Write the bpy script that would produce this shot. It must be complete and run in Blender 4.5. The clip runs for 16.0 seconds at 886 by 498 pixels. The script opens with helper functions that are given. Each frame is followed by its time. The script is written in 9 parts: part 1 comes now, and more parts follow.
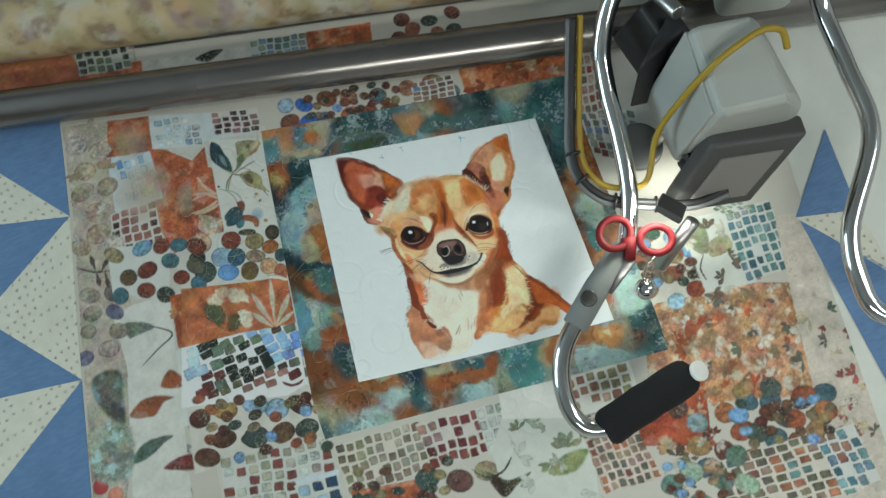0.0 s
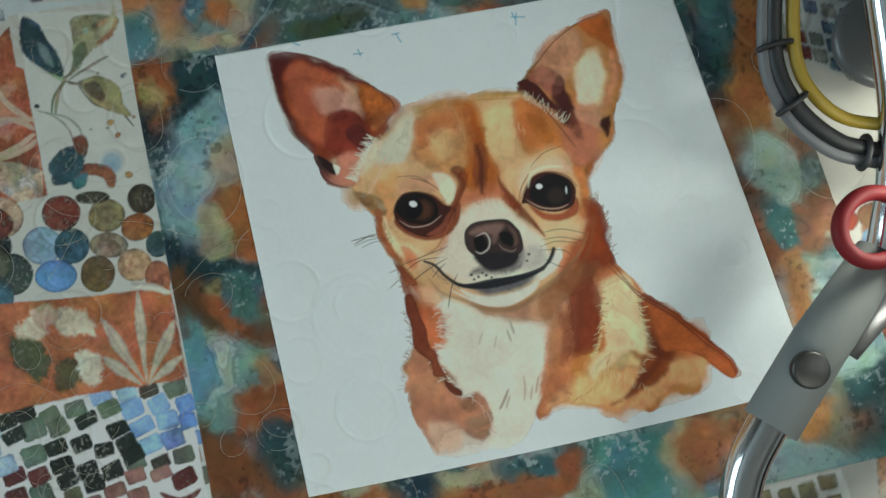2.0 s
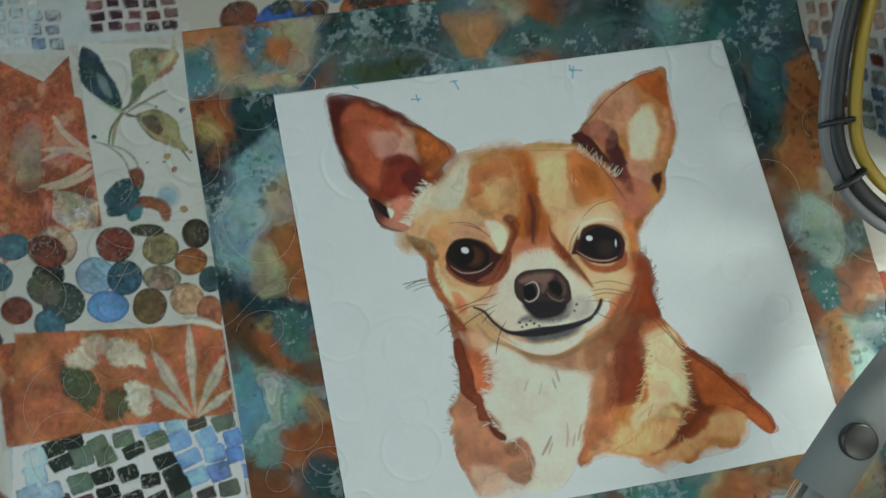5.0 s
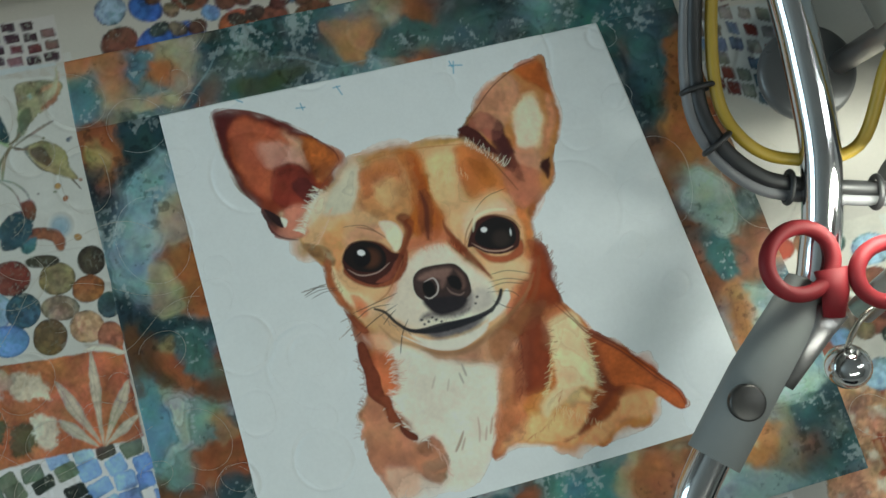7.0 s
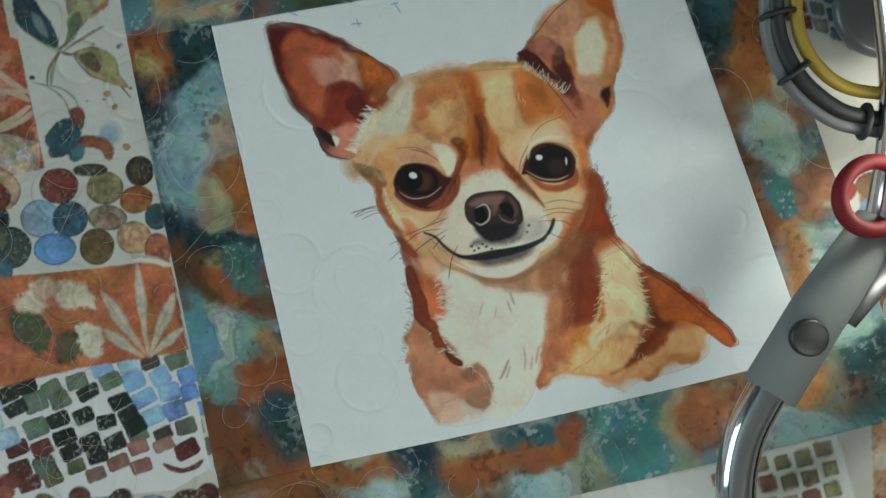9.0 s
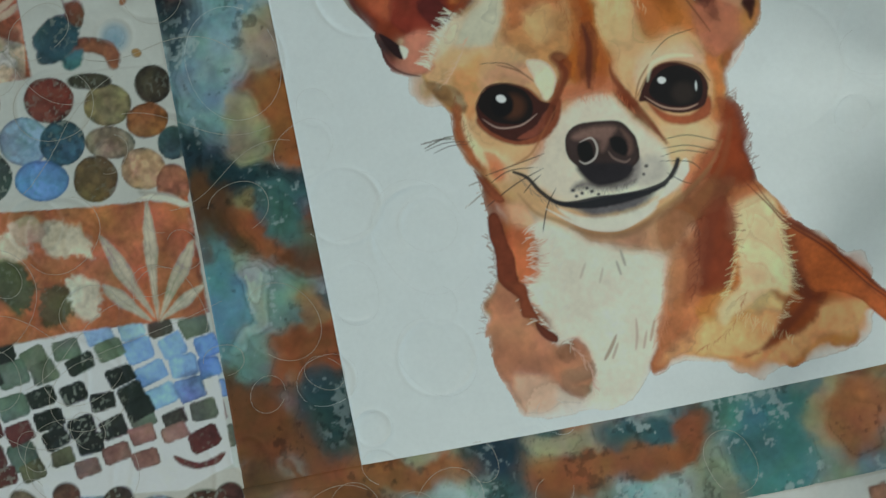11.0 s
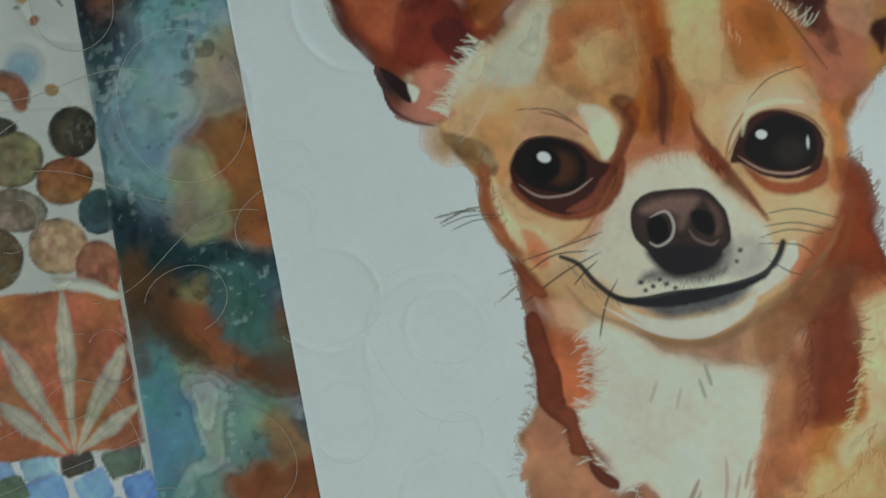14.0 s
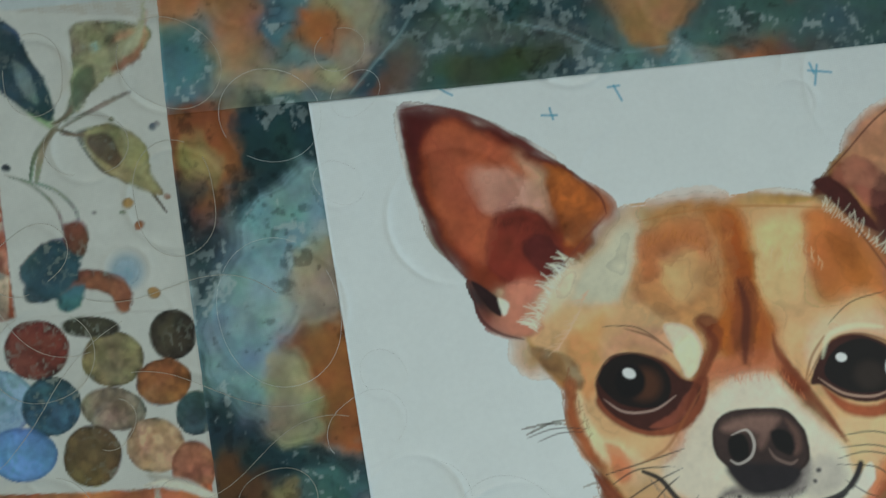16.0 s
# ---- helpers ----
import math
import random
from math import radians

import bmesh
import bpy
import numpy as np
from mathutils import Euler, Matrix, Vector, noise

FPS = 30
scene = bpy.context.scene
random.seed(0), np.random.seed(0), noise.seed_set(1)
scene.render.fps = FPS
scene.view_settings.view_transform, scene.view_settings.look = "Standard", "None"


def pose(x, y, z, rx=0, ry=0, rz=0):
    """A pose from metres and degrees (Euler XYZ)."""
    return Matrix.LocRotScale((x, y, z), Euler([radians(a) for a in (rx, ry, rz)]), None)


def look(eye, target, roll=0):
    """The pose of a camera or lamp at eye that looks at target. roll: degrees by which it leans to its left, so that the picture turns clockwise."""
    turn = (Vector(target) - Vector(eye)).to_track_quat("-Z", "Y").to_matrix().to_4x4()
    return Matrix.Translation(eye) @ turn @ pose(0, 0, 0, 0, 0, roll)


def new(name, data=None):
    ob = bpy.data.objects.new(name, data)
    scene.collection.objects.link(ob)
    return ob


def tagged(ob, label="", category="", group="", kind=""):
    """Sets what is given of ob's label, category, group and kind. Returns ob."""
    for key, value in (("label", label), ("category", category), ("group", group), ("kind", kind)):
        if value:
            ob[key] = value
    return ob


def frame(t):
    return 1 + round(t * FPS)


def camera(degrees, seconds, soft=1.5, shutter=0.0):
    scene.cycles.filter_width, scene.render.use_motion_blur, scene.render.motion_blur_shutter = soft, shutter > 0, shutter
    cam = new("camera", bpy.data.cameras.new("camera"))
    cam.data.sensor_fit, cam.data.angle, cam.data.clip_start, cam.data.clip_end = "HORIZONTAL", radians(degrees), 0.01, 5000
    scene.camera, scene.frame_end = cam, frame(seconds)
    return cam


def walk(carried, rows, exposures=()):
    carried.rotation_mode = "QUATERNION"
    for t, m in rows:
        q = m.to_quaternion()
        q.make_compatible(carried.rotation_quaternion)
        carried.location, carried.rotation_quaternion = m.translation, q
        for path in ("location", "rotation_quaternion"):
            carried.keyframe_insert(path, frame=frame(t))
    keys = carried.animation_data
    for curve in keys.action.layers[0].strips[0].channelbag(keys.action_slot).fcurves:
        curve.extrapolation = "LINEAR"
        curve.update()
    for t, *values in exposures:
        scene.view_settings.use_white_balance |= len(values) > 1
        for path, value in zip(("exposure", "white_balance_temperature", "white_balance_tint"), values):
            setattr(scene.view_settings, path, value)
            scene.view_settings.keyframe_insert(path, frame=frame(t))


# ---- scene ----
# ---- camera ----
cam = camera(60.0, 16.0, soft=1.5)
PATH = [
    (0, pose(0.1534, 0.0065, 0.9449, 7.29, 2.70, -13.65)),
    (0.5, pose(0.1455, 0.0565, 0.7856, 4.88, 2.41, -13.40)),
    (1, pose(0.1356, 0.0849, 0.6504, 3.65, 2.31, -12.85)),
    (1.5, pose(0.1286, 0.1018, 0.5339, 3.05, 2.21, -12.62)),
    (2, pose(0.1296, 0.1104, 0.4828, 2.27, 2.14, -12.70)),
    (2.5, pose(0.1342, 0.1005, 0.4850, 2.59, 2.40, -12.28)),
    (3, pose(0.1281, 0.0973, 0.4852, 2.69, 2.00, -12.33)),
    (3.5, pose(0.1219, 0.1042, 0.4863, 2.39, 2.00, -11.38)),
    (4, pose(0.1056, 0.1238, 0.4913, 2.43, 1.90, -10.11)),
    (4.2, pose(0.0951, 0.1422, 0.4935, 1.47, 1.15, -9.99)),
    (6.3, pose(0.1388, 0.1569, 0.4934, 3.04, 1.33, -13.81)),
    (6.5, pose(0.1518, 0.1430, 0.4948, 3.73, 1.25, -14.64)),
    (7, pose(0.1555, 0.1204, 0.4908, 3.68, 1.05, -15.56)),
    (7.5, pose(0.1506, 0.0925, 0.4806, 2.17, 1.06, -14.48)),
    (8, pose(0.1454, 0.0923, 0.4813, 1.39, 1.24, -14.46)),
    (8.5, pose(0.1302, 0.1014, 0.4839, 0.93, 1.36, -13.33)),
    (9, pose(0.1242, 0.1086, 0.4834, 0.48, 1.58, -12.92)),
    (9.5, pose(0.1043, 0.1024, 0.4813, 0.33, 2.24, -11.96)),
    (9.7, pose(0.0903, 0.1029, 0.4680, -0.09, 1.50, -11.62)),
    (11.8, pose(0.0592, 0.0816, 0.3336, 0.40, 0.56, -11.40)),
    (12, pose(0.0560, 0.0768, 0.3176, 0.89, 0.15, -11.73)),
    (12.5, pose(0.0637, 0.0705, 0.2768, 1.11, 0.61, -11.99)),
    (13, pose(0.0663, 0.0779, 0.2747, 0.36, 0.64, -11.79)),
    (13.5, pose(0.0643, 0.1090, 0.2787, 0.48, 0.74, -11.24)),
    (14, pose(0.0641, 0.1334, 0.2820, 0.99, 0.76, -10.88)),
    (14.5, pose(0.0614, 0.1508, 0.2842, 1.51, 0.96, -10.22)),
    (15, pose(0.0580, 0.1715, 0.2873, 1.34, 1.01, -9.85)),
    (15.5, pose(0.0516, 0.1896, 0.2902, 1.79, 1.20, -9.49)),
    (16, pose(0.0465, 0.2122, 0.2934, 1.92, 1.15, -9.32)),
]
walk(cam, PATH, [(0, -0.16), (2, -0.42), (4.2, -0.50), (9.7, -0.56), (12, -0.44), (14, -0.62), (16, -0.44)])

# ---- light ----
world = bpy.data.worlds.new("room_air")
scene.world = world
world.use_nodes = True
world.node_tree.nodes["Background"].inputs[0].default_value = (0.75, 0.85, 1.0, 1)
world.node_tree.nodes["Background"].inputs[1].default_value = 0.12


def area_lamp(name, eye, target, sx, sy, power, colour):
    data = bpy.data.lights.new(name, "AREA")
    data.shape, data.size, data.size_y, data.energy, data.color = "RECTANGLE", sx, sy, power, colour
    ob = new(name, data)
    ob.matrix_world = look(eye, target)
    return ob


area_lamp("window_daylight", (-2.36, 0.6, 0.7), (0.0, 0.2, 0.1), 1.3, 1.1, 40, (0.66, 0.90, 1.0))
area_lamp("ceiling_lamp_light", (0.25, -1.0, 1.52), (0.25, -1.0, 0.0), 1.2, 0.10, 17, (0.92, 1.0, 0.92))
area_lamp("ceiling_lamp_light", (1.5, -0.1, 1.52), (1.5, -0.1, 0.0), 1.2, 0.10, 9, (0.90, 1.0, 1.0))


area_lamp("work_lamp_light", (0.440, 0.150, 0.062), (0.42, 0.08, 0.0), 0.05, 0.05, 0.12, (0.95, 1.0, 0.88))
area_lamp("work_lamp_light", (0.385, 0.105, 0.125), (0.32, -0.01, 0.0), 0.04, 0.04, 0.42, (0.95, 1.0, 0.88))

# ---- materials ----
def mat(name, colour=(0.5, 0.5, 0.5), rough=0.6, metal=0.0, spec=0.5, vary=0.08, scale=40, bump=0.0, bscale=300, sheen=0.0):
    m = bpy.data.materials.new(name)
    m.use_nodes = True
    n, l = m.node_tree.nodes, m.node_tree.links
    p = n["Principled BSDF"]
    p.inputs["Roughness"].default_value, p.inputs["Metallic"].default_value = rough, metal
    p.inputs["Specular IOR Level"].default_value = spec
    p.inputs["Sheen Weight"].default_value = sheen
    tc = n.new("ShaderNodeTexCoord")
    nz = n.new("ShaderNodeTexNoise")
    nz.inputs["Scale"].default_value, nz.inputs["Detail"].default_value = scale, 6
    l.new(tc.outputs["Object"], nz.inputs["Vector"])
    mix = n.new("ShaderNodeMix")
    mix.data_type = "RGBA"
    lo = [max(0, c * (1 - vary * 1.6)) for c in colour]
    hi = [min(1, c * (1 + vary * 1.6)) for c in colour]
    mix.inputs["A"].default_value, mix.inputs["B"].default_value = (*lo, 1), (*hi, 1)
    l.new(nz.outputs["Fac"], mix.inputs["Factor"])
    l.new(mix.outputs["Result"], p.inputs["Base Color"])
    mr = n.new("ShaderNodeMapRange")
    mr.inputs["To Min"].default_value, mr.inputs["To Max"].default_value = rough * 0.75, min(1, rough * 1.3)
    l.new(nz.outputs["Fac"], mr.inputs["Value"])
    l.new(mr.outputs["Result"], p.inputs["Roughness"])
    if bump:
        b2 = n.new("ShaderNodeTexNoise")
        b2.inputs["Scale"].default_value, b2.inputs["Detail"].default_value = bscale, 4
        l.new(tc.outputs["Object"], b2.inputs["Vector"])
        bp = n.new("ShaderNodeBump")
        bp.inputs["Strength"].default_value, bp.inputs["Distance"].default_value = bump, 0.001
        l.new(b2.outputs["Fac"], bp.inputs["Height"])
        l.new(bp.outputs["Normal"], p.inputs["Normal"])
    return m


def cloth(name, weave=2200, gloss=0.25):
    """Printed quilting cotton: dye from the colour attribute, a fine plain weave, soft wrinkles."""
    m = bpy.data.materials.new(name)
    m.use_nodes = True
    n, l = m.node_tree.nodes, m.node_tree.links
    p = n["Principled BSDF"]
    p.inputs["Roughness"].default_value, p.inputs["Specular IOR Level"].default_value = 0.62, gloss
    at = n.new("ShaderNodeAttribute")
    at.attribute_name = "dye"
    tc = n.new("ShaderNodeTexCoord")
    fine = n.new("ShaderNodeTexNoise")
    fine.inputs["Scale"].default_value, fine.inputs["Detail"].default_value = 420, 6
    mid = n.new("ShaderNodeTexNoise")
    mid.inputs["Scale"].default_value, mid.inputs["Detail"].default_value = 60, 5
    for k in (fine, mid):
        l.new(tc.outputs["Object"], k.inputs["Vector"])
    add = n.new("ShaderNodeMath")
    add.operation = "ADD"
    l.new(fine.outputs["Fac"], add.inputs[0])
    l.new(mid.outputs["Fac"], add.inputs[1])
    mr = n.new("ShaderNodeMapRange")
    mr.inputs["From Min"].default_value, mr.inputs["From Max"].default_value = 0.6, 1.4
    mr.inputs["To Min"].default_value, mr.inputs["To Max"].default_value = 0.965, 1.03
    l.new(add.outputs[0], mr.inputs["Value"])
    vm = n.new("ShaderNodeVectorMath")
    vm.operation = "SCALE"
    l.new(at.outputs["Color"], vm.inputs[0])
    l.new(mr.outputs["Result"], vm.inputs["Scale"])
    l.new(vm.outputs[0], p.inputs["Base Color"])
    wv = []
    for d in ("X", "Y"):
        w = n.new("ShaderNodeTexWave")
        w.bands_direction = d
        w.inputs["Scale"].default_value, w.inputs["Distortion"].default_value = weave / 6.0, 1.5
        l.new(tc.outputs["Object"], w.inputs["Vector"])
        wv.append(w)
    mx = n.new("ShaderNodeMath")
    mx.operation = "MAXIMUM"
    l.new(wv[0].outputs["Fac"], mx.inputs[0])
    l.new(wv[1].outputs["Fac"], mx.inputs[1])
    bp = n.new("ShaderNodeBump")
    bp.inputs["Strength"].default_value, bp.inputs["Distance"].default_value = 0.12, 0.0002
    l.new(mx.outputs[0], bp.inputs["Height"])
    l.new(bp.outputs["Normal"], p.inputs["Normal"])
    return m


COTTON = cloth("printed_cotton")
CHROME = mat("polished_chrome", (0.62, 0.62, 0.63), 0.12, 1.0, vary=0.05, scale=30)
STEEL = mat("brushed_steel", (0.42, 0.40, 0.39), 0.34, 1.0, vary=0.12, scale=60, bump=0.1, bscale=500)
BAR_STEEL = mat("dull_steel_bar", (0.27, 0.245, 0.235), 0.24, 0.95, vary=0.10, scale=25, bump=0.08, bscale=300)
FOAM = mat("black_foam", (0.012, 0.012, 0.014), 0.9, vary=0.2, scale=200, bump=0.6, bscale=900, spec=0.25)
CAP = mat("grip_cap", (0.72, 0.72, 0.70), 0.5, vary=0.05)
SLEEVE = mat("grey_sleeve", (0.19, 0.20, 0.195), 0.72, vary=0.06, scale=50, bump=0.1)
BOLT = mat("dark_bolt", (0.07, 0.068, 0.065), 0.42, 0.8, vary=0.2, scale=200)
RED = mat("red_plastic", (0.17, 0.008, 0.012), 0.6, spec=0.3, vary=0.08, scale=80, bump=0.05)
CASE = mat("machine_casing", (0.36, 0.37, 0.345), 0.48, vary=0.05, scale=25, bump=0.08, bscale=900)
BEZEL = mat("grey_bezel", (0.062, 0.060, 0.058), 0.6, vary=0.08, scale=40, bump=0.08, bscale=800)
SCREEN = mat("display_screen", (0.20, 0.19, 0.18), 0.4, vary=0.04, scale=10)
BLACK = mat("black_rubber", (0.015, 0.015, 0.016), 0.5, vary=0.2, scale=100)
GREYCABLE = mat("grey_cable_skin", (0.13, 0.13, 0.135), 0.45, vary=0.1)
YELLOW = mat("yellow_cable_skin", (0.34, 0.225, 0.02), 0.45, vary=0.08)
FOOTGREY = mat("smoky_plastic", (0.10, 0.10, 0.10), 0.3, vary=0.05)
THREAD = mat("quilting_thread_fibre", (0.48, 0.44, 0.37), 0.7, vary=0.1, scale=400)
WHITETHREAD = mat("white_thread_fibre", (0.70, 0.72, 0.71), 0.7, vary=0.05, scale=400)
PLASTER = mat("white_plaster", (0.62, 0.61, 0.58), 0.9, vary=0.04, scale=8, bump=0.1, bscale=60)
FLOORING = mat("dark_floor", (0.10, 0.085, 0.075), 0.6, vary=0.25, scale=12)
LAMINATE = mat("table_laminate", (0.45, 0.44, 0.42), 0.5, vary=0.05, scale=20)
BRASS = mat("small_fitting", (0.55, 0.52, 0.46), 0.25, 1.0, vary=0.1)
LED = bpy.data.materials.new("lamp_tube_glow")
LED.use_nodes = True
LED.node_tree.nodes["Principled BSDF"].inputs["Emission Color"].default_value = (1, 0.96, 0.88, 1)
LED.node_tree.nodes["Principled BSDF"].inputs["Emission Strength"].default_value = 9


# ---- mesh tools ----
def link(name, me, material, parent=None, label=""):
    ob = new(name, me)
    if material:
        me.materials.append(material)
    if parent:
        ob.parent = parent
    return tagged(ob, label)


def part(name, bm, material, parent=None, label="", smooth=True):
    me = bpy.data.meshes.new(name)
    bm.normal_update()
    bm.to_mesh(me)
    bm.free()
    if smooth:
        for f in me.polygons:
            f.use_smooth = True
    return link(name, me, material, parent, label)


def thing(name, label, category, group="", kind="", at=(0, 0, 0)):
    ob = new(name)
    ob.location = at
    ob.empty_display_size = 0.02
    return tagged(ob, label, category, group, kind)


def catmull(pts, sub=8, closed=False):
    p = [Vector(q) for q in pts]
    n, out = len(p), []
    for i in range(n if closed else n - 1):
        a, b, c, d = (p[(i + k) % n] if closed else p[min(max(i + k, 0), n - 1)] for k in (-1, 0, 1, 2))
        for s in range(sub):
            t = s / sub
            out.append(0.5 * (2 * b + (c - a) * t + (2 * a - 5 * b + 4 * c - d) * t * t + (3 * b - a - 3 * c + d) * t ** 3))
    if not closed:
        out.append(p[-1])
    return out


def tube(bm, pts, radius, seg=14, closed=False, flat=1.0, caps=True):
    """Sweeps a round (or flattened) section along a line; radius may be a function of 0..1."""
    n = len(pts)
    rings, up = [], None
    for i, p in enumerate(pts):
        a, b = pts[(i - 1) % n] if closed or i else pts[0], pts[(i + 1) % n] if closed or i < n - 1 else pts[-1]
        d = (b - a).normalized()
        if up is None:
            up = Vector((0, 0, 1)) if abs(d.z) < 0.9 else Vector((1, 0, 0))
        side = d.cross(up).normalized()
        up = side.cross(d).normalized()
        r = radius(i / max(1, n - 1)) if callable(radius) else radius
        rings.append([bm.verts.new(p + (side * math.cos(k * math.tau / seg) + up * flat * math.sin(k * math.tau / seg)) * r) for k in range(seg)])
    for i in range(n if closed else n - 1):
        u, v = rings[i], rings[(i + 1) % n]
        for k in range(seg):
            bm.faces.new((u[k], u[(k + 1) % seg], v[(k + 1) % seg], v[k]))
    if caps and not closed:
        bm.faces.new(rings[0][::-1])
        bm.faces.new(rings[-1])
    return bm


def box(sx, sy, sz, bevel=0.004, m=None, seg=3):
    bm = bmesh.new()
    bmesh.ops.create_cube(bm, size=1, matrix=Matrix.Diagonal((sx, sy, sz, 1)))
    if bevel:
        bmesh.ops.bevel(bm, geom=bm.edges[:], offset=bevel, segments=seg, affect="EDGES", profile=0.5)
    if m:
        bm.transform(m)
    return bm


def disc(r, h, m=None, seg=28, bevel=0.0015):
    bm = bmesh.new()
    bmesh.ops.create_cone(bm, cap_ends=True, segments=seg, radius1=r, radius2=r, depth=h)
    if bevel:
        rim = [e for e in bm.edges if abs(e.verts[0].co.z - e.verts[1].co.z) < 1e-6]
        bmesh.ops.bevel(bm, geom=rim, offset=bevel, segments=2, affect="EDGES", profile=0.5)
    if m:
        bm.transform(m)
    return bm


# ---- dye: watercolour prints worked out point by point, in millimetres ----
RNG = np.random.default_rng(5)
LATTICE = RNG.random((256, 256)).astype(np.float32)


def grain(x, y, size, octaves=4, shift=0.0):
    """Smooth noise about 0, from -1 to 1."""
    out, amp, tot = np.zeros_like(x), 1.0, 0.0
    for o in range(octaves):
        u, v = x / size + 31.7 * o + shift, y / size + 17.3 * o - shift
        i, j = np.floor(u).astype(int), np.floor(v).astype(int)
        f, g = u - i, v - j
        f, g = f * f * (3 - 2 * f), g * g * (3 - 2 * g)
        i0, i1, j0, j1 = i & 255, (i + 1) & 255, j & 255, (j + 1) & 255
        a = LATTICE[i0, j0] * (1 - f) + LATTICE[i1, j0] * f
        b = LATTICE[i0, j1] * (1 - f) + LATTICE[i1, j1] * f
        out += amp * (a * (1 - g) + b * g)
        tot += amp
        amp, size = amp * 0.5, size * 0.5
    return (out / tot - 0.5) * 2


def lin(c):
    c = np.array(c, dtype=np.float32) / 255
    return np.where(c <= 0.04045, c / 12.92, ((c + 0.055) / 1.055) ** 2.4)


def ramp(d, soft):
    t = np.clip(0.5 - d / (2 * soft), 0, 1)
    return t * t * (3 - 2 * t)


PRINT_TONE = 0.87
OPS = {"panel": [], "border": [], "print": []}


def poly(layer, colour, pts, soft=0.6, tex=0.12, edge=0.0, wob=0.6, sharp=False):
    ring = np.array(pts if sharp else [q[:2] for q in catmull([(*q, 0) for q in pts], 5, True)], dtype=np.float32)
    OPS[layer].append(("poly", lin(colour), ring, soft, tex, edge, wob))


def stroke(layer, colour, pts, width, taper=1, alpha=1.0, soft=0.25):
    line = np.array([q[:2] for q in catmull([(*q, 0) for q in pts], 6)], dtype=np.float32)
    OPS[layer].append(("stroke", lin(colour), line, width, taper, alpha, soft))


def oval(layer, colour, centre, rx, ry, angle, soft=0.4, tex=0.2, edge=0.25, spots=0):
    OPS[layer].append(("oval", lin(colour), centre, rx, ry, math.radians(angle), soft, tex, edge, spots))


def wash(layer, colour, centre, radius):
    OPS[layer].append(("wash", lin(colour), centre, radius))


def leaf(layer, colour, ends, width):
    (x0, y0), (x1, y1) = ends
    dx, dy = x1 - x0, y1 - y0
    d = math.hypot(dx, dy)
    nx, ny = -dy / d * width / 2, dx / d * width / 2
    poly(layer, colour, [(x0, y0), (x0 + dx * .35 + nx * .7, y0 + dy * .35 + ny * .7), (x0 + dx * .65 + nx, y0 + dy * .65 + ny), (x1, y1),
                         (x0 + dx * .65 - nx, y0 + dy * .65 - ny), (x0 + dx * .35 - nx * .5, y0 + dy * .35 - ny * .5)], 0.5, 0.3, 0.25, 0.6)
    stroke(layer, tuple(k * .72 for k in colour), [(x0, y0), (x0 + dx * .5 + nx * .15, y0 + dy * .5 + ny * .15), (x1, y1)], max(.5, width * .07), 1, .6)


def bristles(layer, colour, pts, reach, n, width, alpha=.8):
    """Short dry-brush strokes off a line, all leaning one way."""
    line = [q[:2] for q in catmull([(*q, 0) for q in pts], 12)]
    n, width, alpha = int(n * 1.7), width * .62, alpha * .85
    for k in range(n):
        x0, y0 = line[int((k + RNG.random()) / n * (len(line) - 1))]
        s, t = RNG.uniform(.25, 1.25), RNG.uniform(-.6, .6)
        dx, dy = (reach[0] - reach[1] * t) * s, (reach[1] + reach[0] * t) * s
        j = RNG.uniform(-.25, .05)
        stroke(layer, colour, [(x0 + dx * j, y0 + dy * j), (x0 + dx * .5 + dy * .08, y0 + dy * .5 - dx * .08), (x0 + dx, y0 + dy)], width * RNG.uniform(.6, 1.2), 1, alpha * RNG.uniform(.5, 1))


def lerp4(c, u, v):
    a, b, d, e = (np.array(q) for q in c)
    return (a * (1 - u) + b * u) * (1 - v) + (e * (1 - u) + d * u) * v


def mosaic(layer, corners, nu, nv, palette, gap, ground, skip):
    poly(layer, ground, [tuple(lerp4(corners, u, v)) for u, v in ((0, 0), (.5, 0), (1, 0), (1, .5), (1, 1), (.5, 1), (0, 1), (0, .5))], 0.6, 0.05, sharp=True)
    drift = RNG.random(3) * 6
    for j in range(nv):
        for i in range(nu):
            if RNG.random() < skip:
                continue
            c = lerp4(corners, (i + .5 + 0.10 * math.sin(j * 1.9 + drift[0])) / nu, (j + .5 + 0.12 * math.sin(i * 1.7 + drift[1])) / nv)
            ax, ay = (lerp4(corners, 1, .5) - lerp4(corners, 0, .5)) / nu, (lerp4(corners, .5, 1) - lerp4(corners, .5, 0)) / nv
            k = (0.5 - gap / 2) * RNG.uniform(.86, 1.06)
            cut = .80
            pts = []
            for s, t in ((-1, -cut), (-cut, -1), (cut, -1), (1, -cut), (1, cut), (cut, 1), (-cut, 1), (-1, cut)):
                q = c + ax * s * k * RNG.uniform(.92, 1.08) + ay * t * k * RNG.uniform(.92, 1.08)
                pts.append(tuple(q))
            # neighbours of one hue run together in drifts
            h = 0.5 + 0.5 * math.sin(i * .9 + drift[1]) * math.cos(j * .8 + drift[2])
            pick = palette[int((h * .7 + RNG.random() * .3) * len(palette)) % len(palette)]
            tone = RNG.uniform(.85, 1.15)
            OPS[layer].append(("poly", np.clip(lin(pick) * tone, 0, .8), np.array(pts, dtype=np.float32), 0.35, 0.38, 0.25, 0.3))


EARTH = [(104, 70, 52), (136, 84, 58), (74, 62, 50), (60, 74, 66), (150, 130, 96), (120, 160, 200), (90, 50, 44), (126, 112, 84)]


